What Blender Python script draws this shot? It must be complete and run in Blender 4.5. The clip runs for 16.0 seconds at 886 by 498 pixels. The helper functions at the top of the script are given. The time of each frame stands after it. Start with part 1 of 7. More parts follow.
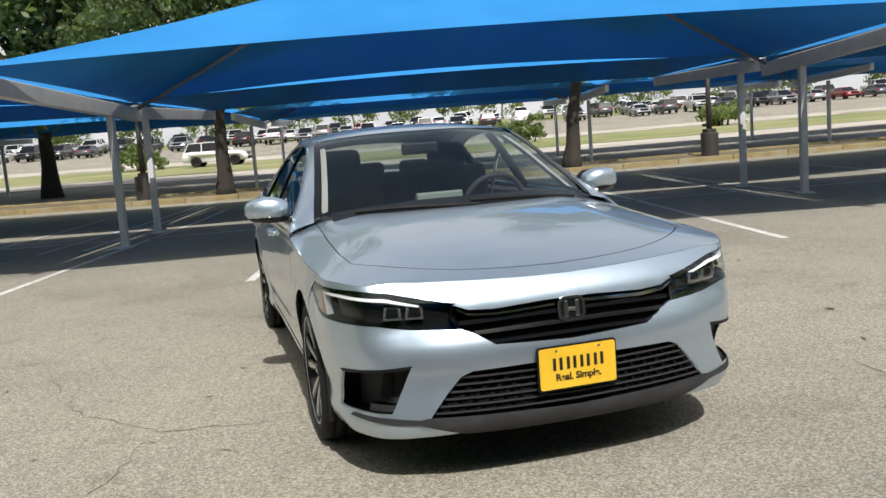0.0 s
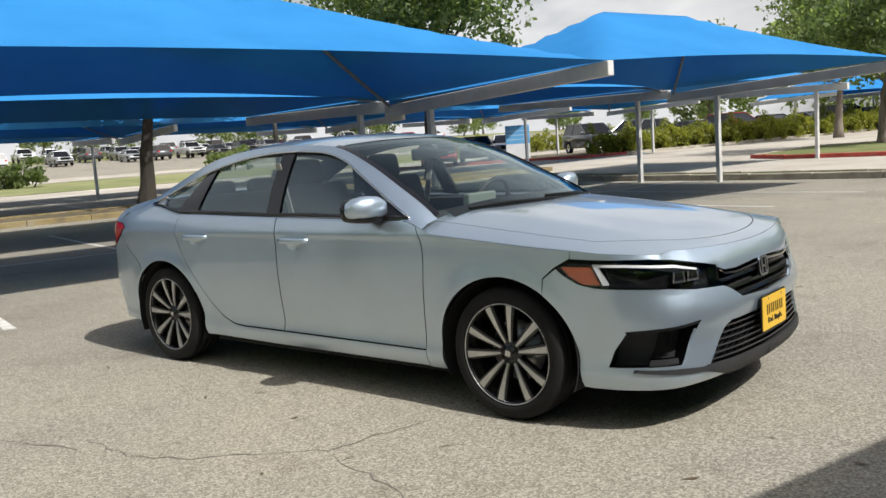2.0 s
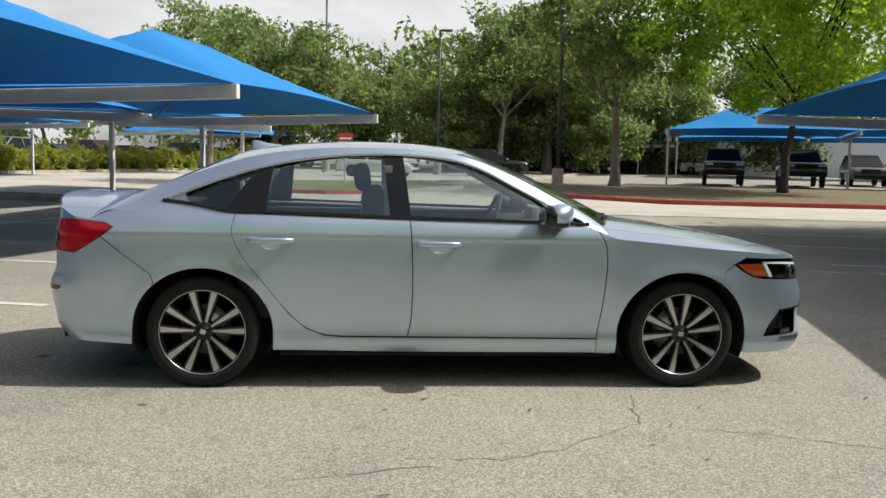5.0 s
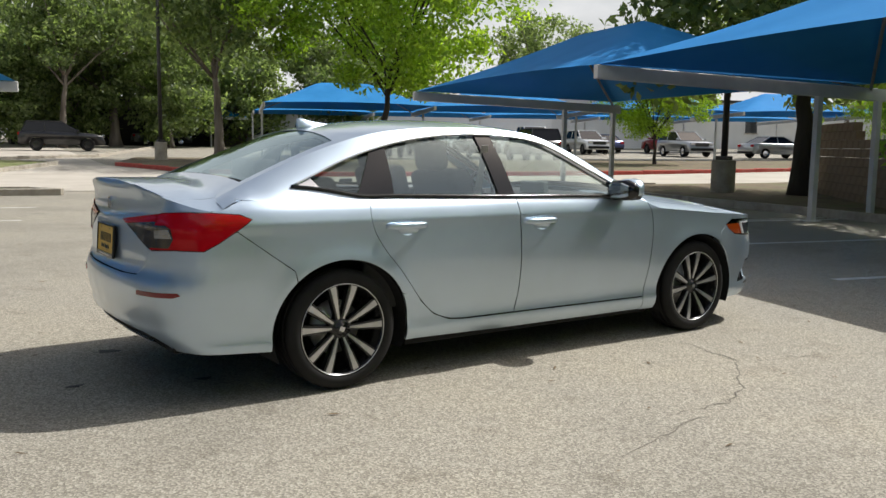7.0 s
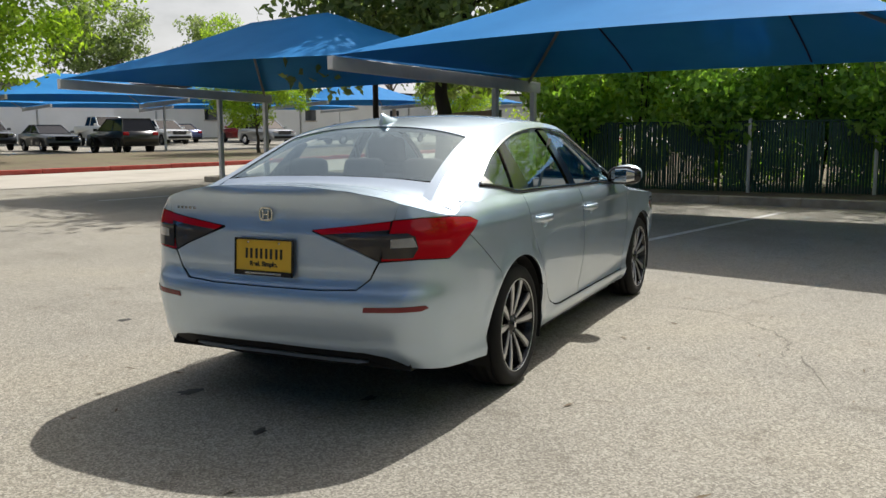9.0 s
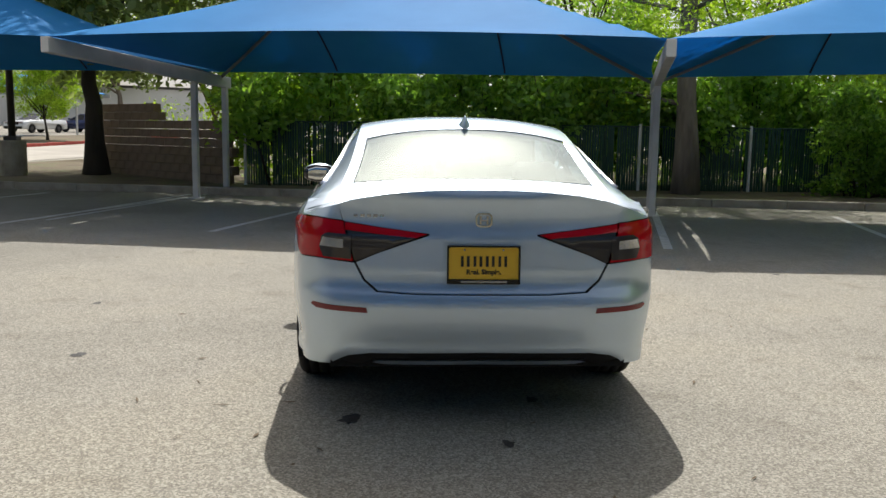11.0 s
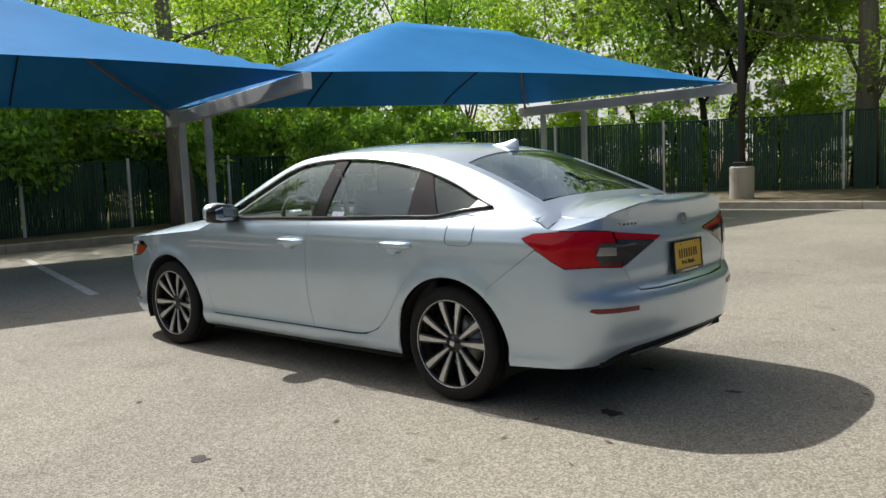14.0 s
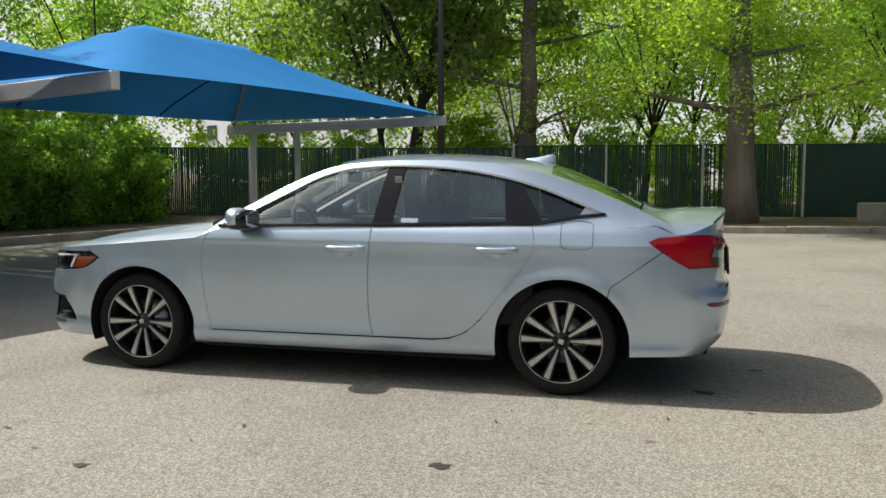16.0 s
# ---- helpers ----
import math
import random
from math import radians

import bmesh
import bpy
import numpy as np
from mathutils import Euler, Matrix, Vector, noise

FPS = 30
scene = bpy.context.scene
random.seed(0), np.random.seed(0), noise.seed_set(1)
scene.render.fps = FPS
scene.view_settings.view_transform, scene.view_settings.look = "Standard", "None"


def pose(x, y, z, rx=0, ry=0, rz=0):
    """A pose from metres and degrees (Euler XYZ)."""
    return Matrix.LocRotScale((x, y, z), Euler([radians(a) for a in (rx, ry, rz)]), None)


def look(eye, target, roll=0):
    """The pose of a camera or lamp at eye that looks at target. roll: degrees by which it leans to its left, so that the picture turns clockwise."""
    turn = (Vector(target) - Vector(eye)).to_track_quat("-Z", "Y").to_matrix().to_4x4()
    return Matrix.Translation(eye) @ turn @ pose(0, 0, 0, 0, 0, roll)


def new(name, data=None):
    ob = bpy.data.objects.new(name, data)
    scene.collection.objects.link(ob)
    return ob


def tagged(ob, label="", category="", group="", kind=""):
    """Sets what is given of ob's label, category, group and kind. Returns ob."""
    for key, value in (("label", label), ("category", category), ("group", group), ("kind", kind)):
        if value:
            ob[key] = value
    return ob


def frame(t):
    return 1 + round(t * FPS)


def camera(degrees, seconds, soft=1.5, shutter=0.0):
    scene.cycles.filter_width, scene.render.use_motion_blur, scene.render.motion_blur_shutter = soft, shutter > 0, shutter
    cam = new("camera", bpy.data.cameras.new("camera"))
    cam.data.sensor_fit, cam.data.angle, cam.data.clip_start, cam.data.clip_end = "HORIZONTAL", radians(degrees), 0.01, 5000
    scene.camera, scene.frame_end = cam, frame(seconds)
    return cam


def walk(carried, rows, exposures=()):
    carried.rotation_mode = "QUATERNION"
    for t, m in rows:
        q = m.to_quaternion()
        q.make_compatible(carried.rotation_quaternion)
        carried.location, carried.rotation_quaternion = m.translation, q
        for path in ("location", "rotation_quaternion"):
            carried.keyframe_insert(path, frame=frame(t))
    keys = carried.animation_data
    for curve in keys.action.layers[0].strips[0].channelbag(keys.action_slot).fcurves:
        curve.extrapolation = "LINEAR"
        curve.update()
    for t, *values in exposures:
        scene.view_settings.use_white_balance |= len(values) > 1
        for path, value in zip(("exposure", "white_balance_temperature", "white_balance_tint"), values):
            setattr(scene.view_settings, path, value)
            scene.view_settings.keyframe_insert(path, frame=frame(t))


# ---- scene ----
cam = camera(54.3, 16.0)
PATH = [
    (0, (5.161, -1.291, 1.280), (3.250, -0.757, 1.033), -4.4),
    (0.5, (4.966, -1.987, 1.27), (3.144, -1.206, 1.006), -5.6),
    (1, (4.619, -2.712, 1.267), (2.925, -1.684, 0.998), -5.2),
    (1.5, (4.176, -3.382, 1.251), (2.663, -2.099, 1.003), -4.8),
    (2, (3.687, -4.012, 1.264), (2.404, -2.494, 1.038), -4.0),
    (2.5, (3.123, -4.529, 1.252), (2.103, -2.825, 1.018), -3.0),
    (3, (2.524, -5.011, 1.265), (1.718, -3.197, 1.021), -2.1),
    (3.2, (2.256, -5.16, 1.259), (1.531, -3.312, 1.014), -1.7),
    (5.3, (-0.931, -5.699, 1.267), (-0.604, -3.735, 1.078), 1.7),
    (5.5, (-1.25, -5.672, 1.265), (-0.82, -3.728, 1.078), 2.0),
    (6, (-2.0, -5.423, 1.253), (-1.31, -3.559, 1.033), 1.9),
    (6.5, (-2.744, -5.137, 1.248), (-1.795, -3.391, 1.015), 1.4),
    (7, (-3.432, -4.703, 1.255), (-2.295, -3.075, 1.016), 0.8),
    (7.5, (-4.053, -4.223, 1.246), (-2.714, -2.755, 1.022), -0.0),
    (8, (-4.597, -3.65, 1.262), (-3.083, -2.366, 1.022), -0.3),
    (8.5, (-5.042, -3.033, 1.249), (-3.38, -1.949, 0.999), -0.4),
    (9, (-5.449, -2.392, 1.281), (-3.659, -1.541, 1.019), -0.4),
    (9.5, (-5.727, -1.704, 1.287), (-3.842, -1.094, 1.014), -0.1),
    (10, (-5.996, -1.025, 1.309), (-4.048, -0.662, 1.036), 0.0),
    (10.2, (-6.042, -0.739, 1.306), (-4.078, -0.474, 1.035), 0.1),
    (12.3, (-5.653, 2.215, 1.325), (-3.821, 1.45, 1.087), 0.3),
    (12.5, (-5.544, 2.485, 1.329), (-3.758, 1.616, 1.098), -0.3),
    (13, (-5.21, 3.109, 1.313), (-3.563, 1.995, 1.093), -1.3),
    (13.5, (-4.841, 3.72, 1.322), (-3.363, 2.389, 1.106), -1.8),
    (14, (-4.373, 4.261, 1.301), (-3.047, 2.778, 1.092), -2.3),
    (14.5, (-3.845, 4.74, 1.294), (-2.684, 3.126, 1.083), -2.1),
    (15, (-3.235, 5.112, 1.282), (-2.27, 3.372, 1.076), -1.4),
    (15.5, (-2.619, 5.484, 1.265), (-1.876, 3.637, 1.081), -0.6),
    (16, (-1.977, 5.743, 1.262), (-1.462, 3.818, 1.092), 0.0),
]
walk(cam, [(t, look(eye, target, roll)) for t, eye, target, roll in PATH],
     [(0.0, 0.23), (16.0, 0.23)])

# ---- sky, sun ----
SUN_EL, SUN_AZ = radians(49.8), radians(-4)      # height, and turn from +x towards +y
world = bpy.data.worlds.new("sky")
scene.world = world
world.use_nodes = True
wn = world.node_tree
sky = wn.nodes.new("ShaderNodeTexSky")
sky.sky_type, sky.sun_disc = "NISHITA", False
sky.sun_elevation, sky.sun_rotation = SUN_EL, radians(90) - SUN_AZ
sky.air_density, sky.dust_density, sky.ozone_density = 1.0, 5.0, 1.0
# broken white cloud over the blue
wc = wn.nodes.new("ShaderNodeTexCoord")
wm = wn.nodes.new("ShaderNodeMapping")
wm.inputs["Scale"].default_value = (1.0, 1.0, 2.6)
cloud = wn.nodes.new("ShaderNodeTexNoise")
cloud.inputs["Scale"].default_value, cloud.inputs["Detail"].default_value = 2.3, 7.0
cloud.inputs["Roughness"].default_value = 0.55
cover = wn.nodes.new("ShaderNodeValToRGB")
cover.color_ramp.elements[0].position, cover.color_ramp.elements[1].position = 0.30, 0.50
tone = wn.nodes.new("ShaderNodeValToRGB")
tone.color_ramp.elements[0].position, tone.color_ramp.elements[0].color = 0.40, (9.8, 9.8, 9.8, 1)
tone.color_ramp.elements[1].position, tone.color_ramp.elements[1].color = 0.72, (5.6, 5.7, 5.9, 1)
skymix = wn.nodes.new("ShaderNodeMix")
skymix.data_type = "RGBA"
wn.links.new(wc.outputs["Generated"], wm.inputs[0])
wn.links.new(wm.outputs[0], cloud.inputs["Vector"])
wn.links.new(cloud.outputs[0], cover.inputs[0])
wn.links.new(cloud.outputs[0], tone.inputs[0])
# the cloud thins out overhead
high = wn.nodes.new("ShaderNodeSeparateXYZ")
wn.links.new(wc.outputs["Generated"], high.inputs[0])
thin = wn.nodes.new("ShaderNodeMapRange")
thin.inputs[1].default_value, thin.inputs[2].default_value = 0.30, 0.75
thin.inputs[3].default_value, thin.inputs[4].default_value = 1.0, 0.15
wn.links.new(high.outputs[2], thin.inputs[0])
times = wn.nodes.new("ShaderNodeMath")
times.operation = "MULTIPLY"
wn.links.new(cover.outputs[0], times.inputs[0])
wn.links.new(thin.outputs[0], times.inputs[1])
wn.links.new(times.outputs[0], skymix.inputs[0])
wn.links.new(sky.outputs[0], skymix.inputs[6])
wn.links.new(tone.outputs[0], skymix.inputs[7])
wn.links.new(skymix.outputs[2], wn.nodes["Background"].inputs[0])
wn.nodes["Background"].inputs[1].default_value = 0.085
sun = new("sun", bpy.data.lights.new("sun", "SUN"))
sun.data.energy, sun.data.angle, sun.data.color = 4.1, radians(0.6), (0.98, 0.968, 0.935)
sun_dir = Vector((math.cos(SUN_EL) * math.cos(SUN_AZ), math.cos(SUN_EL) * math.sin(SUN_AZ), math.sin(SUN_EL)))
sun.matrix_world = look(sun_dir * 60, (0, 0, 0))


# ---- materials ----
def mat(name, colour, rough=0.6, metal=0.0, **more):
    m = bpy.data.materials.new(name)
    m.use_nodes = True
    b = m.node_tree.nodes["Principled BSDF"]
    b.inputs["Base Color"].default_value = (*colour, 1)
    b.inputs["Roughness"].default_value = rough
    b.inputs["Metallic"].default_value = metal
    for key, value in more.items():
        b.inputs[key.replace("_", " ")].default_value = value
    return m


def nodes_of(m):
    t = m.node_tree
    return t, t.nodes, t.links, t.nodes["Principled BSDF"]


def noise_node(t, scale, detail=4.0, rough=0.55, coords=None, stretch=None):
    n = t.nodes.new("ShaderNodeTexNoise")
    n.inputs["Scale"].default_value, n.inputs["Detail"].default_value = scale, detail
    n.inputs["Roughness"].default_value = rough
    if coords is None:
        coords = t.nodes.new("ShaderNodeTexCoord").outputs["Object"]
    if stretch:
        mp = t.nodes.new("ShaderNodeMapping")
        mp.inputs["Scale"].default_value = stretch
        t.links.new(coords, mp.inputs[0])
        coords = mp.outputs[0]
    t.links.new(coords, n.inputs["Vector"])
    return n


def ramp(t, fac, stops):
    r = t.nodes.new("ShaderNodeValToRGB")
    e = r.color_ramp.elements
    while len(e) < len(stops):
        e.new(0.5)
    for el, (p, c) in zip(e, stops):
        el.position, el.color = p, (*c, 1)
    t.links.new(fac, r.inputs[0])
    return r


def mixed(t, fac, a, b, mode="MIX"):
    n = t.nodes.new("ShaderNodeMix")
    n.data_type, n.blend_type = "RGBA", mode
    for sock, v in ((n.inputs[0], fac), (n.inputs[6], a), (n.inputs[7], b)):
        if isinstance(v, (int, float)):
            sock.default_value = v
        elif isinstance(v, tuple):
            sock.default_value = (*v, 1)
        else:
            t.links.new(v, sock)
    return n.outputs[2]


def bumped(t, b, height, strength, distance=0.01):
    n = t.nodes.new("ShaderNodeBump")
    n.inputs["Strength"].default_value, n.inputs["Distance"].default_value = strength, distance
    t.links.new(height, n.inputs["Height"])
    t.links.new(n.outputs[0], b.inputs["Normal"])


def varied(name, colours, scale, rough=0.7, bump=0.2, bscale=None, dist=0.01, metal=0.0, stretch=None, **more):
    """A material whose colour wanders between two or three tones, with a fine grain."""
    m = mat(name, colours[0], rough, metal, **more)
    t, n, l, b = nodes_of(m)
    a = noise_node(t, scale, 6, 0.6, stretch=stretch)
    st = [(0.3 + 0.4 * i / (len(colours) - 1), c) for i, c in enumerate(colours)]
    r = ramp(t, a.outputs[0], st)
    l.new(r.outputs[0], b.inputs["Base Color"])
    if bump:
        g = noise_node(t, bscale or scale * 8, 4, 0.6, stretch=stretch)
        bumped(t, b, g.outputs[0], bump, dist)
    return m


def asphalt_material(name, dark, mid, light, worn):
    m = mat(name, mid, 0.88)
    t, n, l, b = nodes_of(m)
    co = n.new("ShaderNodeTexCoord").outputs["Object"]
    vor = n.new("ShaderNodeTexVoronoi")
    vor.inputs["Scale"].default_value = 125
    l.new(co, vor.inputs["Vector"])
    sp = ramp(t, vor.outputs["Color"], [(0.18, dark), (0.5, mid), (0.82, light)])
    fine = noise_node(t, 34, 5, 0.7, co)
    f2 = ramp(t, fine.outputs[0], [(0.32, tuple(0.86 * c for c in mid)), (0.62, tuple(1.10 * c for c in mid))])
    c1 = mixed(t, 0.45, sp.outputs[0], f2.outputs[0])
    big = noise_node(t, 0.35, 5, 0.6, co)
    st = ramp(t, big.outputs[0], [(0.35, (0.80, 0.80, 0.80)), (0.5, (1, 1, 1)), (0.68, worn)])
    c2 = mixed(t, 1.0, c1, st.outputs[0], "MULTIPLY")
    blot = noise_node(t, 2.6, 3, 0.5, co)
    st2 = ramp(t, blot.outputs[0], [(0.25, (0.78, 0.76, 0.74)), (0.40, (1, 1, 1))])
    c3 = mixed(t, 1.0, c2, st2.outputs[0], "MULTIPLY")
    l.new(c3, b.inputs["Base Color"])
    bumped(t, b, vor.outputs["Distance"], 0.40, 0.004)
    return m


M = {}
M["asphalt"] = asphalt_material("worn_asphalt", (0.105, 0.094, 0.074), (0.27, 0.248, 0.20), (0.54, 0.50, 0.42), (1.10, 1.08, 1.03))
M["concrete"] = varied("kerb_concrete", [(0.26, 0.23, 0.19), (0.38, 0.34, 0.28), (0.46, 0.42, 0.36)], 3.0, 0.9, 0.3, 60)
M["drive"] = varied("pale_concrete", [(0.36, 0.32, 0.27), (0.45, 0.41, 0.35), (0.50, 0.46, 0.40)], 0.5, 0.9, 0.2, 40)
M["red_paint"] = varied("faded_red_paint", [(0.35, 0.05, 0.04), (0.5, 0.08, 0.06), (0.42, 0.12, 0.1)], 4.0, 0.8, 0.1)
M["line"] = varied("worn_white_paint", [(0.42, 0.40, 0.36), (0.62, 0.60, 0.56), (0.72, 0.70, 0.67)], 9.0, 0.8, 0.2, 90)
M["steel"] = varied("weathered_steel", [(0.52, 0.51, 0.50), (0.66, 0.65, 0.63)], 2.0, 0.55, 0.05, 30, metal=0.0)
# darker copy of the frame steel for rafters; cloth shade is in its colour
M["arm"] = varied("shaded_steel_tube", [(0.15, 0.15, 0.155), (0.22, 0.22, 0.22)], 3.0, 0.6, 0.05)
M["dark_steel"] = varied("dark_bronze_steel", [(0.03, 0.028, 0.025), (0.05, 0.045, 0.04)], 3.0, 0.5, 0.05)
M["soil"] = varied("leaf_litter_soil", [(0.10, 0.075, 0.05), (0.17, 0.13, 0.08), (0.13, 0.14, 0.06)], 1.2, 0.95, 0.6, 20, 0.03)
M["grass"] = varied("dry_grass", [(0.10, 0.13, 0.035), (0.16, 0.18, 0.06), (0.24, 0.22, 0.10)], 0.6, 0.95, 0.5, 30, 0.03)


def fabric_material():
    m = mat("blue_shade_cloth", (0.03, 0.26, 0.62), 0.9)
    t, n, l, b = nodes_of(m)
    co = n.new("ShaderNodeTexCoord").outputs["Object"]
    big = noise_node(t, 0.7, 4, 0.6, co)
    r = ramp(t, big.outputs[0], [(0.3, (0.026, 0.200, 0.49)), (0.7, (0.040, 0.245, 0.57))])
    l.new(r.outputs[0], b.inputs["Base Color"])
    wv = noise_node(t, 260, 2, 0.5, co)
    bumped(t, b, wv.outputs[0], 0.15, 0.003)
    b.inputs["Specular IOR Level"].default_value = 0.06
    b.inputs["Roughness"].default_value = 0.7
    # thin weave: a little light scatters evenly, more goes nearly straight on
    tr = n.new("ShaderNodeBsdfTranslucent")
    tr.inputs[0].default_value = (0.0, 0.15, 0.60, 1)
    fw = n.new("ShaderNodeBsdfRefraction")
    fw.inputs["Color"].default_value = (0.0, 0.22, 0.95, 1)
    fw.inputs["Roughness"].default_value, fw.inputs["IOR"].default_value = 0.62, 1.02
    thru = n.new("ShaderNodeMixShader")
    thru.inputs[0].default_value = 0.94
    l.new(tr.outputs[0], thru.inputs[1])
    l.new(fw.outputs[0], thru.inputs[2])
    mx = n.new("ShaderNodeMixShader")
    mx.inputs[0].default_value = 0.075
    l.new(b.outputs[0], mx.inputs[1])
    l.new(thru.outputs[0], mx.inputs[2])
    l.new(mx.outputs[0], n["Material Output"].inputs[0])
    return m


M["cloth"] = fabric_material()
M["seam"] = mat("navy_seam_webbing", (0.01, 0.02, 0.06), 0.8)


# ---- mesh helpers ----
def mesh_of(name, bm, material, smooth=False):
    me = bpy.data.meshes.new(name)
    if smooth:
        for f in bm.faces:
            f.smooth = True
    bm.to_mesh(me)
    bm.free()
    for mt in (material if isinstance(material, (list, tuple)) else [material]):
        me.materials.append(mt)
    return me


def thing(name, label, category, m=None, group="", kind=""):
    ob = new(name)
    ob.empty_display_size = 0.2
    if m is not None:
        ob.matrix_world = m
    return tagged(ob, label, category, group, kind)


def part(name, bm, material, parent, label="", smooth=False, m=None):
    ob = new(name, mesh_of(name, bm, material, smooth))
    ob.parent = parent
    if m is not None:
        ob.matrix_basis = m
    if label:
        ob["label"] = label
    return ob


def share(name, me, parent, m, label=""):
    ob = new(name, me)
    ob.parent = parent
    ob.matrix_basis = m
    if label:
        ob["label"] = label
    return ob


def add_box(bm, c, s, m=None, bevel=0.0):
    r = bmesh.ops.create_cube(bm, size=1.0)
    bmesh.ops.scale(bm, vec=s, verts=r["verts"])
    if bevel:
        ed = list({e for v in r["verts"] for e in v.link_edges})
        out = bmesh.ops.bevel(bm, geom=ed, offset=bevel, segments=2, profile=0.5, affect="EDGES")
        vs = list({v for f in out["faces"] for v in f.verts} | {v for v in r["verts"] if v.is_valid})
    else:
        vs = r["verts"]
    bmesh.ops.transform(bm, matrix=(m or Matrix()) if m is None else m, verts=vs) if m is not None else None
    bmesh.ops.translate(bm, vec=c, verts=vs)
    return vs


def box(c, s, m=None, bevel=0.0):
    bm = bmesh.new()
    add_box(bm, c, s, m, bevel)
    return bm


def add_tube(bm, pts, radii, seg=10, caps=True):
    """A round tube along a line of points, with a radius for each."""
    rings = []
    pts = [Vector(p) for p in pts]
    side = None
    for i, p in enumerate(pts):
        d = (pts[min(i + 1, len(pts) - 1)] - pts[max(i - 1, 0)]).normalized()
        if side is None:
            side = d.orthogonal().normalized()
        side = (side - d * side.dot(d)).normalized()
        up = d.cross(side)
        r = radii[i] if isinstance(radii, (list, tuple)) else radii
        rings.append([bm.verts.new(p + (side * math.cos(a) + up * math.sin(a)) * r)
                      for a in (2 * math.pi * k / seg for k in range(seg))])
    for a, b in zip(rings, rings[1:]):
        for k in range(seg):
            bm.faces.new((a[k], a[(k + 1) % seg], b[(k + 1) % seg], b[k]))
    if caps:
        bm.faces.new(rings[0][::-1])
        bm.faces.new(rings[-1])
    return rings


def tube(pts, radii, seg=10):
    bm = bmesh.new()
    add_tube(bm, pts, radii, seg)
    return bm


def structure(name, bm, material, label, smooth=False):
    return tagged(new(name, mesh_of(name, bm, material, smooth)), label, name.split("_")[0], kind="structure")


# ---- ground ----
def rise(x, y):
    """The lot climbs gently away from the middle."""
    d = np.hypot(x, y)
    bank = -0.970 * np.asarray(x) + 0.243 * np.asarray(y)
    return 0.016 * np.clip(d - 14, 0, 110) + 0.030 * np.clip(bank - 66, 0, 90)


radii = [0.0, 4, 8, 12, 14, 16, 20, 26, 34, 44, 54, 62, 68, 74, 80, 88, 96, 104, 114, 124, 140, 160, 200, 400, 900, 2500]
bm = bmesh.new()
SEG = 120
rings = [[bm.verts.new((0, 0, 0))]]
for r in radii[1:]:
    rings.append([bm.verts.new((r * math.cos(a), r * math.sin(a), float(rise(r * math.cos(a), r * math.sin(a))))) for a in (2 * math.pi * k / SEG for k in range(SEG))])
for k in range(SEG):
    bm.faces.new((rings[0][0], rings[1][k], rings[1][(k + 1) % SEG]))
for a, b in zip(rings[1:], rings[2:]):
    for k in range(SEG):
        bm.faces.new((a[k], b[k], b[(k + 1) % SEG], a[(k + 1) % SEG]))
structure("ground", bm, M["asphalt"], "pale worn asphalt parking lot with exposed aggregate", True)


# ---- shade canopies ----
def beam_ends(tip, d, length=5.7):
    d = Vector((*d, 0)).normalized()
    return Vector((*tip, 0)), Vector((*tip, 0)) + d * length


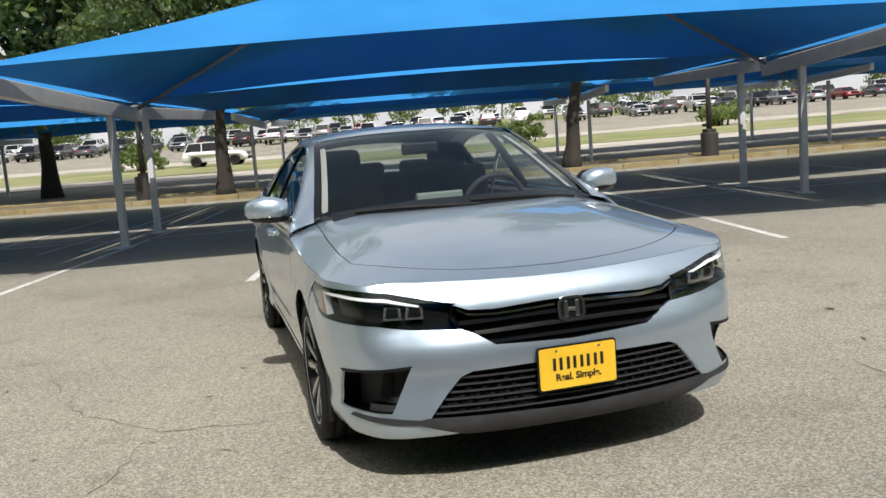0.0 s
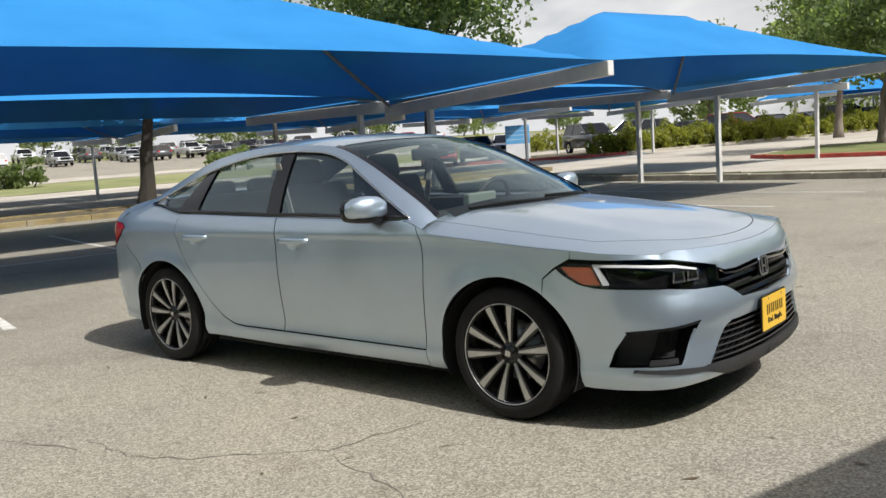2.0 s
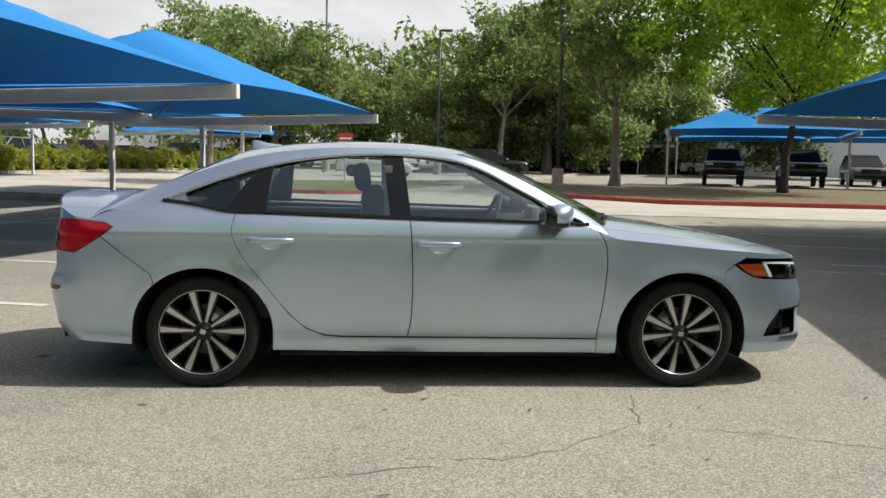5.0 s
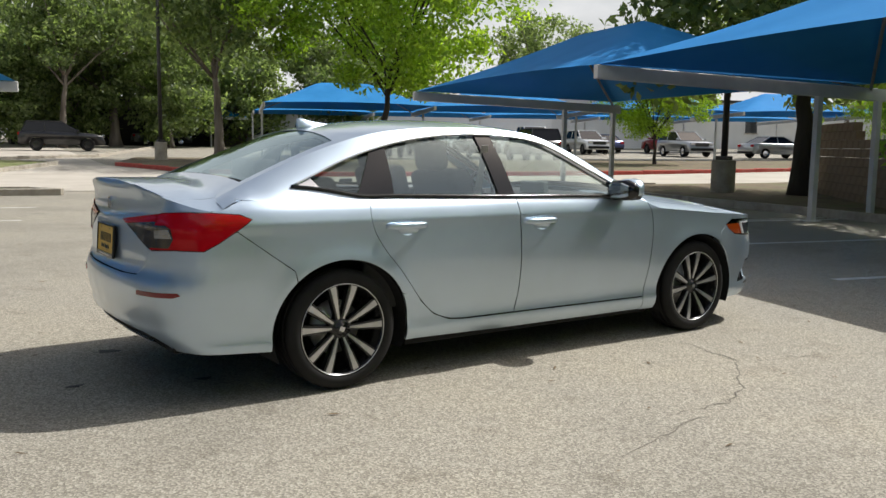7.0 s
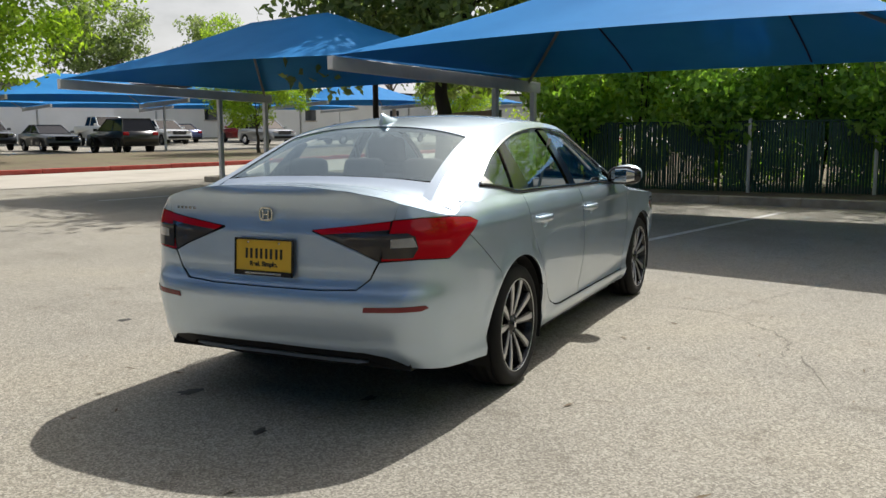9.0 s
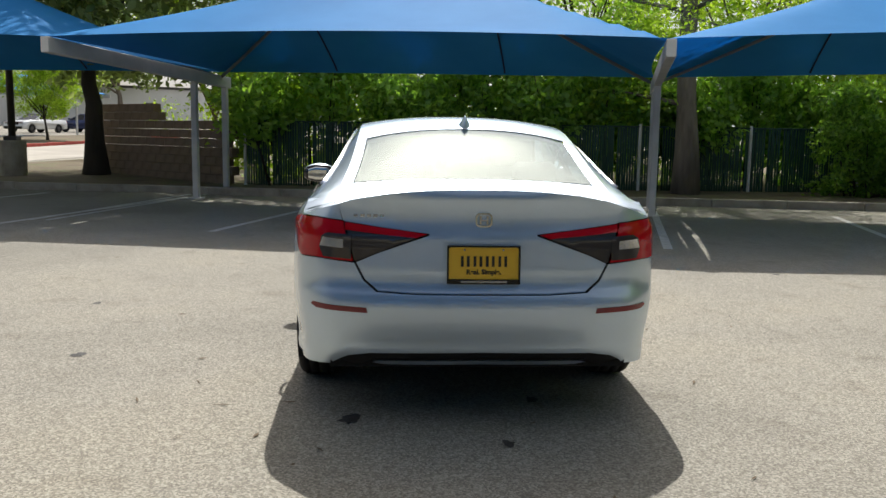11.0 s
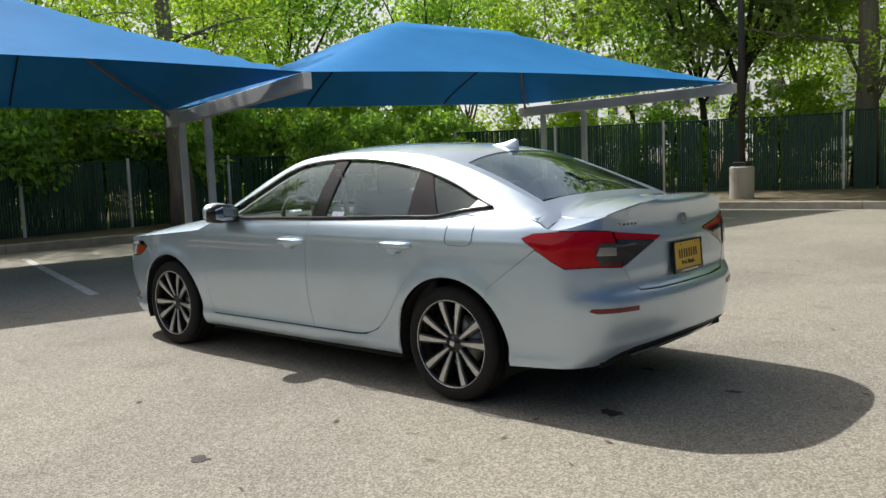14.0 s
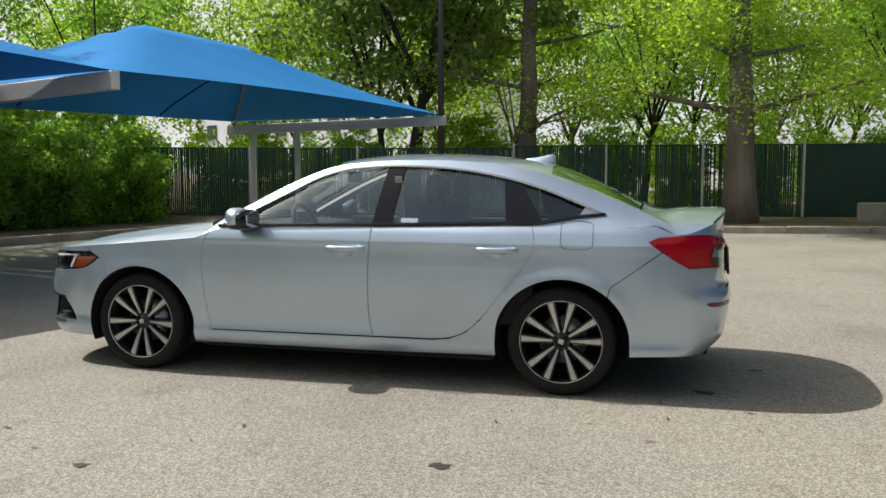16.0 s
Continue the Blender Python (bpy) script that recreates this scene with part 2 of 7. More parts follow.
def canopy(a, b, label, zt=2.45, zr=3.66, lift=0.0, bow=0.10, seams=(), scallop=(0.35, -0.01)):
    """One hipped cloth roof between beam a and beam b, each (tip, inner end)."""
    root = thing("shade_canopy", label, "canopy", group="shade canopies")
    la, lb = lift if isinstance(lift, tuple) else (lift, lift)
    (t0, i0), (t1, i1) = a, b
    N, K = 28, 18
    bm = bmesh.new()
    grid = []
    for j in range(N + 1):
        u = j / N
        row = []
        for k in range(K + 1):
            v = k / K
            p = (t0.lerp(t1, u)).lerp(i0.lerp(i1, u), v)
            # the free edges hang inwards between their corners
            mid = (t0 + t1 + i0 + i1) / 4
            e = (4 * u * (1 - u)) ** 1.1 * abs(2 * v - 1) ** 4
            f = 4 * v * (1 - v) * abs(2 * u - 1) ** 4
            across = (i0.lerp(i1, u) - t0.lerp(t1, u))
            along = (t1.lerp(i1, v) - t0.lerp(i0, v))
            p = p + across.normalized() * (0.20 if v < 0.5 else scallop[0]) * e * (1 if v < 0.5 else -1)
            p = p + along.normalized() * 0.12 * f * (1 if u < 0.5 else -1)
            s2 = min(u, 1 - u) / 0.34
            s3 = min(v, 1 - v) / 0.5
            h = min(s2, s3, 1.0)
            low = zt - 0.08 * v + la + (lb - la) * u
            z = low + (zr + (la + lb) / 2 - low) * h - 0.04 * math.sin(math.pi * h) + (bow if v < 0.5 else scallop[1]) * e
            row.append(bm.verts.new((p.x, p.y, z)))
        grid.append(row)
    for j in range(N):
        for k in range(K):
            bm.faces.new((grid[j][k], grid[j + 1][k], grid[j + 1][k + 1], grid[j][k + 1]))
    bmesh.ops.recalc_face_normals(bm, faces=bm.faces[:])
    part("cloth_roof", bm, M["cloth"], root, "blue shade cloth stretched into a hipped roof", True)
    # hip rafters below the cloth
    c0, c1 = (t0 + i0) / 2, (t1 + i1) / 2
    r0, r1 = c0.lerp(c1, 0.34), c0.lerp(c1, 0.66)
    up = Vector((0, 0, 1))
    zr += (la + lb) / 2
    for p, r, base in ((i0, r0, zt - 0.08 + la), (i1, r1, zt - 0.08 + lb)):
        n = 9
        pts = []
        for q in range(n):
            f = q / (n - 1)
            pts.append(p.lerp(r, f) + up * (base + (zr - base) * f - 0.04 * math.sin(math.pi * f) - 0.12))
        part("rafter", tube(pts, 0.03, 6), M["arm"], root)
    for u in seams:
        pts = []
        for q in range(9):
            v = 0.53 + 0.45 * q / 8
            p = (t0.lerp(t1, u)).lerp(i0.lerp(i1, u), v)
            e = 4 * u * (1 - u) * abs(2 * v - 1) ** 4
            across = (i0.lerp(i1, u) - t0.lerp(t1, u)).normalized()
            p = p - across * 0.35 * e
            h = min(min(u, 1 - u) / 0.34, (1 - v) / 0.5, 1.0)
            low = zt - 0.08 * v + la + (lb - la) * u
            pts.append(p + up * (low + (zr - low) * h - 0.04 * math.sin(math.pi * h) - 0.01 * e - 0.014))
        part("seam", tube(pts, 0.016, 5), M["seam"], root, "dark stitched seam")
    part("ridge_pole", tube([r0 + up * (zr - 0.10), r1 + up * (zr - 0.10)], 0.03, 6), M["steel"], root)
    return root


def support(ab, label, posts=(4.3, 6.4), lift=0.0, foot=0.0):
    """A tapered cantilever beam on two posts."""
    root = thing("canopy_frame", label, "canopy frame", group="canopy frames")
    tip, inner = ab
    d = (inner - tip).normalized()
    ang = math.atan2(d.y, d.x)
    L = (inner - tip).length
    bm = bmesh.new()
    s = Vector((-d.y, d.x, 0)) * 0.06
    v = []
    for x, lo, hi in ((-0.05, 2.23, 2.44), (max(L + 0.15, max(posts) + 0.2), 2.06, 2.28)):
        p = tip + d * x + Vector((0, 0, lift))
        v.append([bm.verts.new(p + s * k + Vector((0, 0, z))) for k, z in ((1, lo), (-1, lo), (-1, hi), (1, hi))])
    bm.faces.new(v[0]); bm.faces.new(v[1][::-1])
    for k in range(4):
        bm.faces.new((v[0][k], v[0][(k + 1) % 4], v[1][(k + 1) % 4], v[1][k]))
    bmesh.ops.recalc_face_normals(bm, faces=bm.faces[:])
    bmesh.ops.bevel(bm, geom=bm.edges[:], offset=0.008, segments=1, affect="EDGES")
    part("beam", bm, M["steel"], root, "pale galvanised box beam")
    for x in posts:
        p = tip + d * x
        part("post", box((p.x, p.y, (2.11 + lift + foot) / 2), (0.11, 0.11, 2.11 + lift - foot), pose(0, 0, 0, 0, 0, math.degrees(ang)), 0.012), M["steel"], root)
        part("base_plate", box((p.x, p.y, foot + 0.012), (0.24, 0.24, 0.024), pose(0, 0, 0, 0, 0, math.degrees(ang)), 0.004), M["steel"], root)
    return root


B = {}
B["d0"] = beam_ends((8.25, 13.3), (0.975, -0.22))
B["d1"] = beam_ends((6.3, 5.1), (0.975, -0.22))
B["f"] = beam_ends((4.20, -2.87), (0.965, -0.26), 5.9)
B["g"] = beam_ends((3.1, -13.3), (0.998, 0.06), 5.1)
B["a1"] = beam_ends((-2.4, 7.08), (-0.970, 0.243))
B["a2"] = beam_ends((-0.34, 15.25), (-0.970, 0.243))
B["a0"] = beam_ends((-4.90, -3.50), (-0.970, 0.243))
B["am"] = beam_ends((-8.0, -15.0), (-0.970, 0.243))

U, V2 = Vector((-0.970, 0.243, 0)), Vector((0.243, 0.970, 0))


def uv(u, v):
    p = U * u + V2 * v
    return (p.x, p.y)


FRAME = "pale steel cantilever frame carrying blue shade cloth"
POSTS = {"d0": (4.2, 5.7), "d1": (4.5, 5.9), "f": (3.9, 5.3), "g": (3.5, 4.6)}
LIFT = {"a0": -0.06, "a1": -0.08, "d0": 0.10, "d1": 0.08, "g": 0.16}
for k in B:
    support(B[k], FRAME, POSTS.get(k, (4.4,)), LIFT.get(k, 0.0))
canopy(B["d0"], B["d1"], "blue hipped shade canopy beside the tree island", lift=(LIFT.get("d0", 0.0), LIFT.get("d1", 0.0)), seams=(0.68,))
canopy(B["d1"], B["f"], "blue hipped shade canopy over shaded parking bays", lift=(LIFT.get("d1", 0.0), LIFT.get("f", 0.0)), seams=(0.30, 0.68))
canopy(B["f"], B["g"], "blue hipped shade canopy in front of a screened fence", lift=(LIFT.get("f", 0.0), LIFT.get("g", 0.0)), seams=(0.30, 0.68))
ROW = "blue hipped shade canopy over empty bays"
canopy(B["a1"], B["a2"], ROW, lift=(LIFT.get("a1", 0.0), LIFT.get("a2", 0.0)), scallop=(0.50, 0.18))
canopy(B["a0"], B["a1"], "wide blue hipped shade canopy over empty bays", lift=(LIFT.get("a0", 0.0), LIFT.get("a1", 0.0)), scallop=(0.50, 0.18))
canopy(B["am"], B["a0"], ROW, lift=(LIFT.get("am", 0.0), LIFT.get("a0", 0.0)), scallop=(0.50, 0.18))


def row_of(u_tip, ends, step=5.7, back=False, posts=(4.15,)):
    """A row of canopies across the lot: u of the free edge, v of its frames."""
    fr = []
    for v in ends:
        x, y = uv(u_tip, v)
        sgn = -1 if back else 1
        ab = beam_ends((x, y), (U.x * sgn, U.y * sgn), step)
        mid = (ab[0] + ab[1]) / 2
        h = float(rise(mid.x, mid.y))
        support(ab, FRAME, posts, h, max(h - 0.06, 0))
        fr.append((ab, h))
    for (p, h), (q, g) in zip(fr, fr[1:]):
        canopy(p, q, ROW, lift=(h, g), bow=0.04, scallop=(0.35, 0.12))


row_of(16.3, (-28, -17, -4.8, 6.2, 14.6, 23.0), step=6.4, back=True, posts=(5.5,))
row_of(21.8, (-39, -28, -17, -5.4, 6.2, 14.6, 23.0, 31.5), posts=(2.85,))
row_of(34.4, (-39, -28, -17, -5.4, 6.2, 14.6, 23.0, 31.5), back=True, posts=(2.85,))
row_of(22.0, (44.5, 53.5, 62.5), posts=(2.85,))
row_of(-8.0, (66.0, 75.0, 84.0), posts=(2.85,))
# beyond the drive
E_T = [(13.9, 35.7), (22.0, 32.6), (30.4, 29.4), (38.8, 26.2), (47.2, 23.0), (55.6, 19.8)]
for far in (0.0, 20.0):
    fr = []
    for x, y in E_T:
        ab = beam_ends((x + 0.36 * far, y + 0.93 * far), (0.36, 0.93))
        h = float(rise(*((ab[0] + ab[1]) / 2).xy)) + 0.35
        support(ab, FRAME, (2.85,), h, h - 0.45)
        fr.append((ab, h))
    for (p, h), (q, g) in zip(fr, fr[1:]):
        canopy(p, q, "blue hipped shade canopy over parked trucks", lift=(h, g))

# ---- the sedan: surfaces ----
from mathutils.geometry import delaunay_2d_cdt


# plan outline at the widest height, from the nose's middle to the tail's middle
_ox = [2.285, 2.279, 2.260, 2.213, 2.130, 1.968, 1.69, 1.25, 0.6, 0.0, -0.6, -1.1, -1.5, -1.90, -2.12, -2.235, -2.285, -2.312, -2.326, -2.33]
_oy = [0.0, 0.2, 0.4, 0.595, 0.752, 0.850, 0.887, 0.893, 0.890, 0.888, 0.890, 0.895, 0.892, 0.868, 0.80, 0.69, 0.55, 0.36, 0.16, 0.0]
_op = np.stack([_ox, _oy], 1)
_os = np.concatenate([[0], np.cumsum(np.linalg.norm(np.diff(_op, axis=0), axis=1))])
SLEN = _os[-1]


def _spline(xs, ys):
    xs, ys = np.array(xs, float), np.array(ys, float)
    if xs[0] > xs[-1]:
        xs, ys = xs[::-1], ys[::-1]
    m = np.gradient(ys, xs)
    dx = np.diff(xs)

    def f(x):
        x = np.clip(np.asarray(x, float), xs[0], xs[-1])
        i = np.clip(np.searchsorted(xs, x) - 1, 0, len(dx) - 1)
        t = (x - xs[i]) / dx[i]
        return ((2 * t**3 - 3 * t**2 + 1) * ys[i] + (t**3 - 2 * t**2 + t) * m[i] * dx[i]
                + (-2 * t**3 + 3 * t**2) * ys[i + 1] + (t**3 - t**2) * m[i + 1] * dx[i])
    return f


out_x, out_y = _spline(_os, _ox), _spline(_os, _oy)
_ss = np.linspace(0, SLEN, 1200)
_sx, _sy = out_x(_ss), out_y(_ss)
_fr = _ss < _os[6]
_re = _ss > _os[12]


def s_x(x):
    return np.interp(-np.asarray(x, float), -_sx, _ss)


def s_fy(y):
    return np.interp(np.asarray(y, float), _sy[_fr], _ss[_fr])


def s_ry(y):
    return np.interp(-np.asarray(y, float), -_sy[_re], _ss[_re])


side_in = _spline([0.15, 0.19, 0.24, 0.275, 0.30, 0.34, 0.40, 0.50, 0.62, 0.74, 0.81, 0.840, 0.856, 0.870, 0.885, 0.91, 0.94, 0.98, 1.05, 1.15],
                  [0.10, 0.066, 0.038, 0.032, 0.036, 0.037, 0.028, 0.014, 0.006, 0.0085, 0.0125, 0.0130, 0.0115, 0.0135, 0.018, 0.027, 0.042, 0.076, 0.13, 0.2])
front_in = _spline([0.13, 0.19, 0.235, 0.29, 0.42, 0.50, 0.55, 0.585, 0.62, 0.675, 0.70, 0.74, 0.78, 0.83, 0.9],
                   [0.12, 0.055, 0.012, 0.010, 0.018, 0.004, 0.010, 0.024, 0.040, 0.048, 0.054, 0.080, 0.118, 0.175, 0.27])
rear_in = _spline([0.20, 0.26, 0.31, 0.40, 0.50, 0.565, 0.60, 0.63, 0.72, 0.80, 0.865, 0.90, 0.98, 1.03, 1.06, 1.1],
                  [0.15, 0.095, 0.045, 0.022, 0.004, 0.001, 0.012, 0.030, 0.038, 0.043, 0.047, 0.058, 0.056, 0.044, 0.047, 0.11])


def belt(s, z):
    """A point of the body's flank at the length s along the outline and the height z."""
    s, z = np.asarray(s, float), np.asarray(z, float)
    flip = np.where((s < 0) | (s > SLEN), -1.0, 1.0)
    s = np.abs(s)
    s = np.where(s > SLEN, 2 * SLEN - s, s)
    e = 0.012

    def ends(q):
        w = np.where((q < 0) | (q > SLEN), -1.0, 1.0)
        q = np.abs(q)
        q = np.where(q > SLEN, 2 * SLEN - q, q)
        return out_x(q), out_y(q) * w
    ax, ay = ends(s + e)
    bx, by = ends(s - e)
    tx, ty = ax - bx, ay - by
    ln = np.hypot(tx, ty) + 1e-9
    nx, ny = -ty / ln * -1, tx / ln * -1
    wf, wr, ws = np.maximum(nx, 0) ** 2, np.maximum(-nx, 0) ** 2, ny**2
    d = wf * front_in(z) + wr * rear_in(z) + ws * side_in(z)
    # flared lips round the wheels
    x0, y0 = out_x(s), out_y(s)
    for cx, k in ((1.368, 0.009), (-1.368, 0.011)):
        r = np.hypot((x0 - cx) / 1.07, z - 0.317)
        d = d - k * np.exp(-((r - 0.365) / 0.055) ** 2) * ws * (z < 0.86) * np.clip((0.86 - z) / 0.2, 0, 1)
    return np.stack([x0 - nx * d, (y0 - ny * d) * flip, z + 0 * x0], -1)


hood_c = _spline([0.4, 0.75, 1.0, 1.25, 1.5, 1.8, 2.0, 2.12, 2.2, 2.26, 2.32],
                 [1.0, 0.985, 0.962, 0.935, 0.903, 0.856, 0.815, 0.782, 0.752, 0.715, 0.66])
hood_drop = _spline([0.4, 0.9, 1.4, 1.8, 2.1, 2.3], [0.10, 0.10, 0.088, 0.062, 0.035, 0.01])
deck_c = _spline([-2.4, -2.27, -2.20, -2.10, -1.95, -1.78, -1.6], [1.035, 1.062, 1.062, 1.060, 1.065, 1.078, 1.09])


# roof: middle line, and the rail over the side windows
roof_c = _spline([1.2, 1.06, 0.85, 0.6, 0.35, 0.14, -0.1, -0.4, -0.7, -1.0, -1.25, -1.5, -1.80, -2.0],
                 [0.90, 0.972, 1.075, 1.19, 1.292, 1.362, 1.394, 1.406, 1.399, 1.372, 1.325, 1.223, 1.078, 0.98])
rail_z = _spline([1.2, 0.95, 0.87, 0.6, 0.35, 0.1, -0.15, -0.45, -0.8, -1.1, -1.35, -1.6, -1.80, -2.0],
                 [0.78, 0.899, 0.956, 1.102, 1.225, 1.318, 1.348, 1.356, 1.342, 1.300, 1.228, 1.136, 1.055, 0.965])
rail_y = _spline([1.2, 0.95, 0.6, 0.35, 0.1, -0.4, -1.1, -1.6, -1.8, -2.0], [0.78, 0.755, 0.69, 0.645, 0.608, 0.592, 0.588, 0.617, 0.645, 0.68])


def cab_top(x, y):
    r = np.minimum(np.abs(y) / rail_y(x), 1.15)
    return rail_z(x) + (roof_c(x) - rail_z(x)) * (1 - r**2.4)


def top(x, y):
    """Height of the bonnet or the boot lid over the plan."""
    x, y = np.asarray(x, float), np.abs(np.asarray(y, float))
    h = hood_c(x) - hood_drop(x) * (y / 0.88) ** 3.2 + 0.006 * np.exp(-((y - 0.52) / 0.09) ** 2) * np.clip((2.1 - x) / 0.4, 0, 1)
    dk = deck_c(x) - 0.175 * (y / 0.9) ** 2.6
    w = np.clip((x + 2.04) / 0.25, 0, 1)
    w = w * w * (3 - 2 * w)
    dk = dk * (1 - w) + cab_top(np.minimum(x, -1.5), y) * w
    return np.where(x > 0, h, dk)


belt_z = _spline([-2.4, -1.95, -1.75, -1.59, -1.2, -0.2, 0.57, 0.75, 0.95, 1.2], [0.93, 0.945, 0.968, 0.983, 0.978, 0.955, 0.938, 0.934, 0.925, 0.90])


def _edge(s):
    s = np.asarray(s, float)
    z = np.full(s.shape, 0.85)
    for _ in range(60):
        p = belt(s, z)
        z = 0.6 * z + 0.4 * top(p[..., 0], p[..., 1])
    p = belt(s, z)
    x = p[..., 0]
    w = np.clip((1.0 - x) / 0.25, 0, 1) * np.clip((x + 1.98) / 0.25, 0, 1)
    w = w * w * (3 - 2 * w)
    return z * (1 - w) + belt_z(x) * w


_ez = _edge(_ss)


def edge_z(s):
    return np.interp(s, _ss, _ez)


def cab_side(x, z):
    x, z = np.asarray(x, float), np.asarray(z, float)
    s = s_x(x)
    zb = edge_z(s)
    yb = belt(s, zb)[..., 1]
    t = (z - zb) / np.maximum(rail_z(x) - zb, 0.02)
    return np.stack([x, yb + (rail_y(x) - yb) * t + 0.07 * t * (1 - t), z], -1)


def lift_belt(off=0.0):
    def f(q):
        return _off(lambda a: belt(a[:, 0], a[:, 1]), q, off)
    return f


def lift_top(off=0.0):
    return lambda q: _off(lambda a: np.stack([a[:, 0], a[:, 1], top(a[:, 0], a[:, 1])], -1), q, off)


def lift_cab(off=0.0):
    return lambda q: _off(lambda a: np.stack([a[:, 0], a[:, 1], cab_top(a[:, 0], a[:, 1])], -1), q, off)


def lift_side(off=0.0):
    return lambda q: _off(lambda a: cab_side(a[:, 0], a[:, 1]), q, off)


def _off(fn, q, off):
    e = 0.004
    p = fn(q)
    du = fn(q + [e, 0]) - fn(q - [e, 0])
    dv = fn(q + [0, e]) - fn(q - [0, e])
    n = np.cross(du, dv)
    n /= np.linalg.norm(n, axis=1, keepdims=True) + 1e-12
    centre = np.array([0.0, 0.0, 0.55])
    v = p - centre
    v[:, 0] *= 0.35
    n *= np.sign((n * v).sum(1, keepdims=True) + 1e-9)
    return p + n * off, n


def inside(q, poly):
    x, y = q[:, 0], q[:, 1]
    r = np.zeros(len(q), bool)
    a, b = poly, np.roll(poly, -1, 0)
    for (x0, y0), (x1, y1) in zip(a, b):
        if y0 == y1:
            continue
        c = ((y0 > y) != (y1 > y)) & (x < (x1 - x0) * (y - y0) / (y1 - y0) + x0)
        r ^= c
    return r


def dense(poly, step):
    out = []
    for a, b in zip(poly, np.roll(poly, -1, 0)):
        n = max(1, int(np.ceil(np.linalg.norm(b - a) / step)))
        out += [a + (b - a) * k / n for k in range(n)]
    return np.array(out)


def shrink(poly, gap):
    """Move an outline inwards by gap."""
    area = 0.5 * np.sum(poly[:, 0] * np.roll(poly[:, 1], -1) - np.roll(poly[:, 0], -1) * poly[:, 1])
    sgn = 1 if area > 0 else -1
    t = np.roll(poly, -1, 0) - np.roll(poly, 1, 0)
    n = np.stack([-t[:, 1], t[:, 0]], 1) * sgn
    n /= np.linalg.norm(n, axis=1, keepdims=True) + 1e-12
    return poly + n * gap


class Skin:
    """Collects patches of the car's surface into one mesh with true normals."""

    def __init__(self):
        self.v, self.n, self.f = [], [], []

    def _add(self, p, n, tris):
        k = sum(len(a) for a in self.v)
        self.v.append(p)
        self.n.append(n)
        self.f += [tuple(i + k for i in t) for t in tris]

    def patch(self, poly, lift, holes=(), step=0.035, gap=0.0022, lip=0.014, sides=(1, -1)):
        if sides in ("front", "rear"):
            c, flip = (0.0, -1.0) if sides == "front" else (SLEN, -1.0)
            poly = [(c, z) if abs(u - c) < 2e-4 else (u, z) for u, z in poly]
            on = [i for i, (u, z) in enumerate(poly) if u == c]
            if on[0] == 0 and on[-1] == len(poly) - 1:
                pass
            else:
                poly = poly[on[-1]:] + poly[:on[-1]]
            over = [(2 * c - u, z) for u, z in poly[::-1] if u != c]
            poly = poly + over
            holes = [[(2 * c * m0 + u * m1, z) for u, z in h] for h in holes for m0, m1 in ((0, 1), (1, -1))]
            sides = (1,)
        poly = dense(np.array(poly, float), step)
        if gap:
            poly = shrink(poly, gap)
        holes = [dense(np.array(h, float), step) for h in holes]
        lo, hi = poly.min(0), poly.max(0)
        gx, gy = np.meshgrid(np.arange(lo[0] + step * 0.37, hi[0], step), np.arange(lo[1] + step * 0.41, hi[1], step))
        g = np.stack([gx.ravel(), gy.ravel()], 1)
        g = g[inside(g, poly)]
        for h in holes:
            g = g[~inside(g, h)]
        rim = np.concatenate([poly] + holes)
        if len(g):
            near = np.min(((g[:, None, :] - rim[None]) ** 2).sum(2), axis=1)
            g = g[near > (0.55 * step) ** 2]
        q = np.concatenate([rim, g])
        edges, k = [], 0
        loops = [poly] + holes
        for h in loops:
            n = len(h)
            edges += [(k + i, k + (i + 1) % n) for i in range(n)]
            k += n
        vo, eo, fo, *_ = delaunay_2d_cdt([Vector(a) for a in q], edges, [], 0, 1e-6)
        vo = np.array([tuple(a) for a in vo])
        fo = np.array([f for f in fo if len(f) == 3])
        c = vo[fo].mean(1)
        ok = inside(c, poly)
        for h in holes:
            ok &= ~inside(c, h)
        fo = fo[ok]
        p, nn = lift(vo)
        a, b, cc = p[fo[:, 0]], p[fo[:, 1]], p[fo[:, 2]]
        fl = (np.cross(b - a, cc - a) * nn[fo[:, 0]]).sum(1) < 0
        fo[fl] = fo[fl][:, ::-1]
        for sg in sides:
            m = np.array([1, sg, 1])
            self._add(p * m, nn * m, [tuple(t) if sg > 0 else tuple(t[::-1]) for t in fo])
            if lip:
                for h in loops:
                    ph, nh = lift(h)
                    n = len(h)
                    both = np.concatenate([ph, ph - nh * lip]) * m
                    nb = np.concatenate([nh, nh]) * m
                    self._add(both, nb, [(i, (i + 1) % n, n + (i + 1) % n, n + i) for i in range(n)])
        return self

    def mesh(self, name, material):
        me = bpy.data.meshes.new(name)
        v, n = np.concatenate(self.v), np.concatenate(self.n)
        me.from_pydata([tuple(a) for a in v], [], self.f)
        me.polygons.foreach_set("use_smooth", [True] * len(me.polygons))
        me.materials.append(material)
        me.normals_split_custom_set_from_vertices([tuple(a) for a in n])
        return me

    def to(self, name, material, parent, label=""):
        return share(name, self.mesh(name, material), parent, Matrix(), label)


def arc(cx, cz, rx, rz, a0, a1, n=28):
    return [(cx + rx * math.cos(radians(a0 + (a1 - a0) * i / n)), cz + rz * math.sin(radians(a0 + (a1 - a0) * i / n))) for i in range(n + 1)]


def xz(pts):
    """Side outline (x, z) to flank coordinates."""
    return [(float(s_x(x)), z) for x, z in pts]


def fyz(pts):
    return [(float(s_fy(y)), z) for y, z in pts]


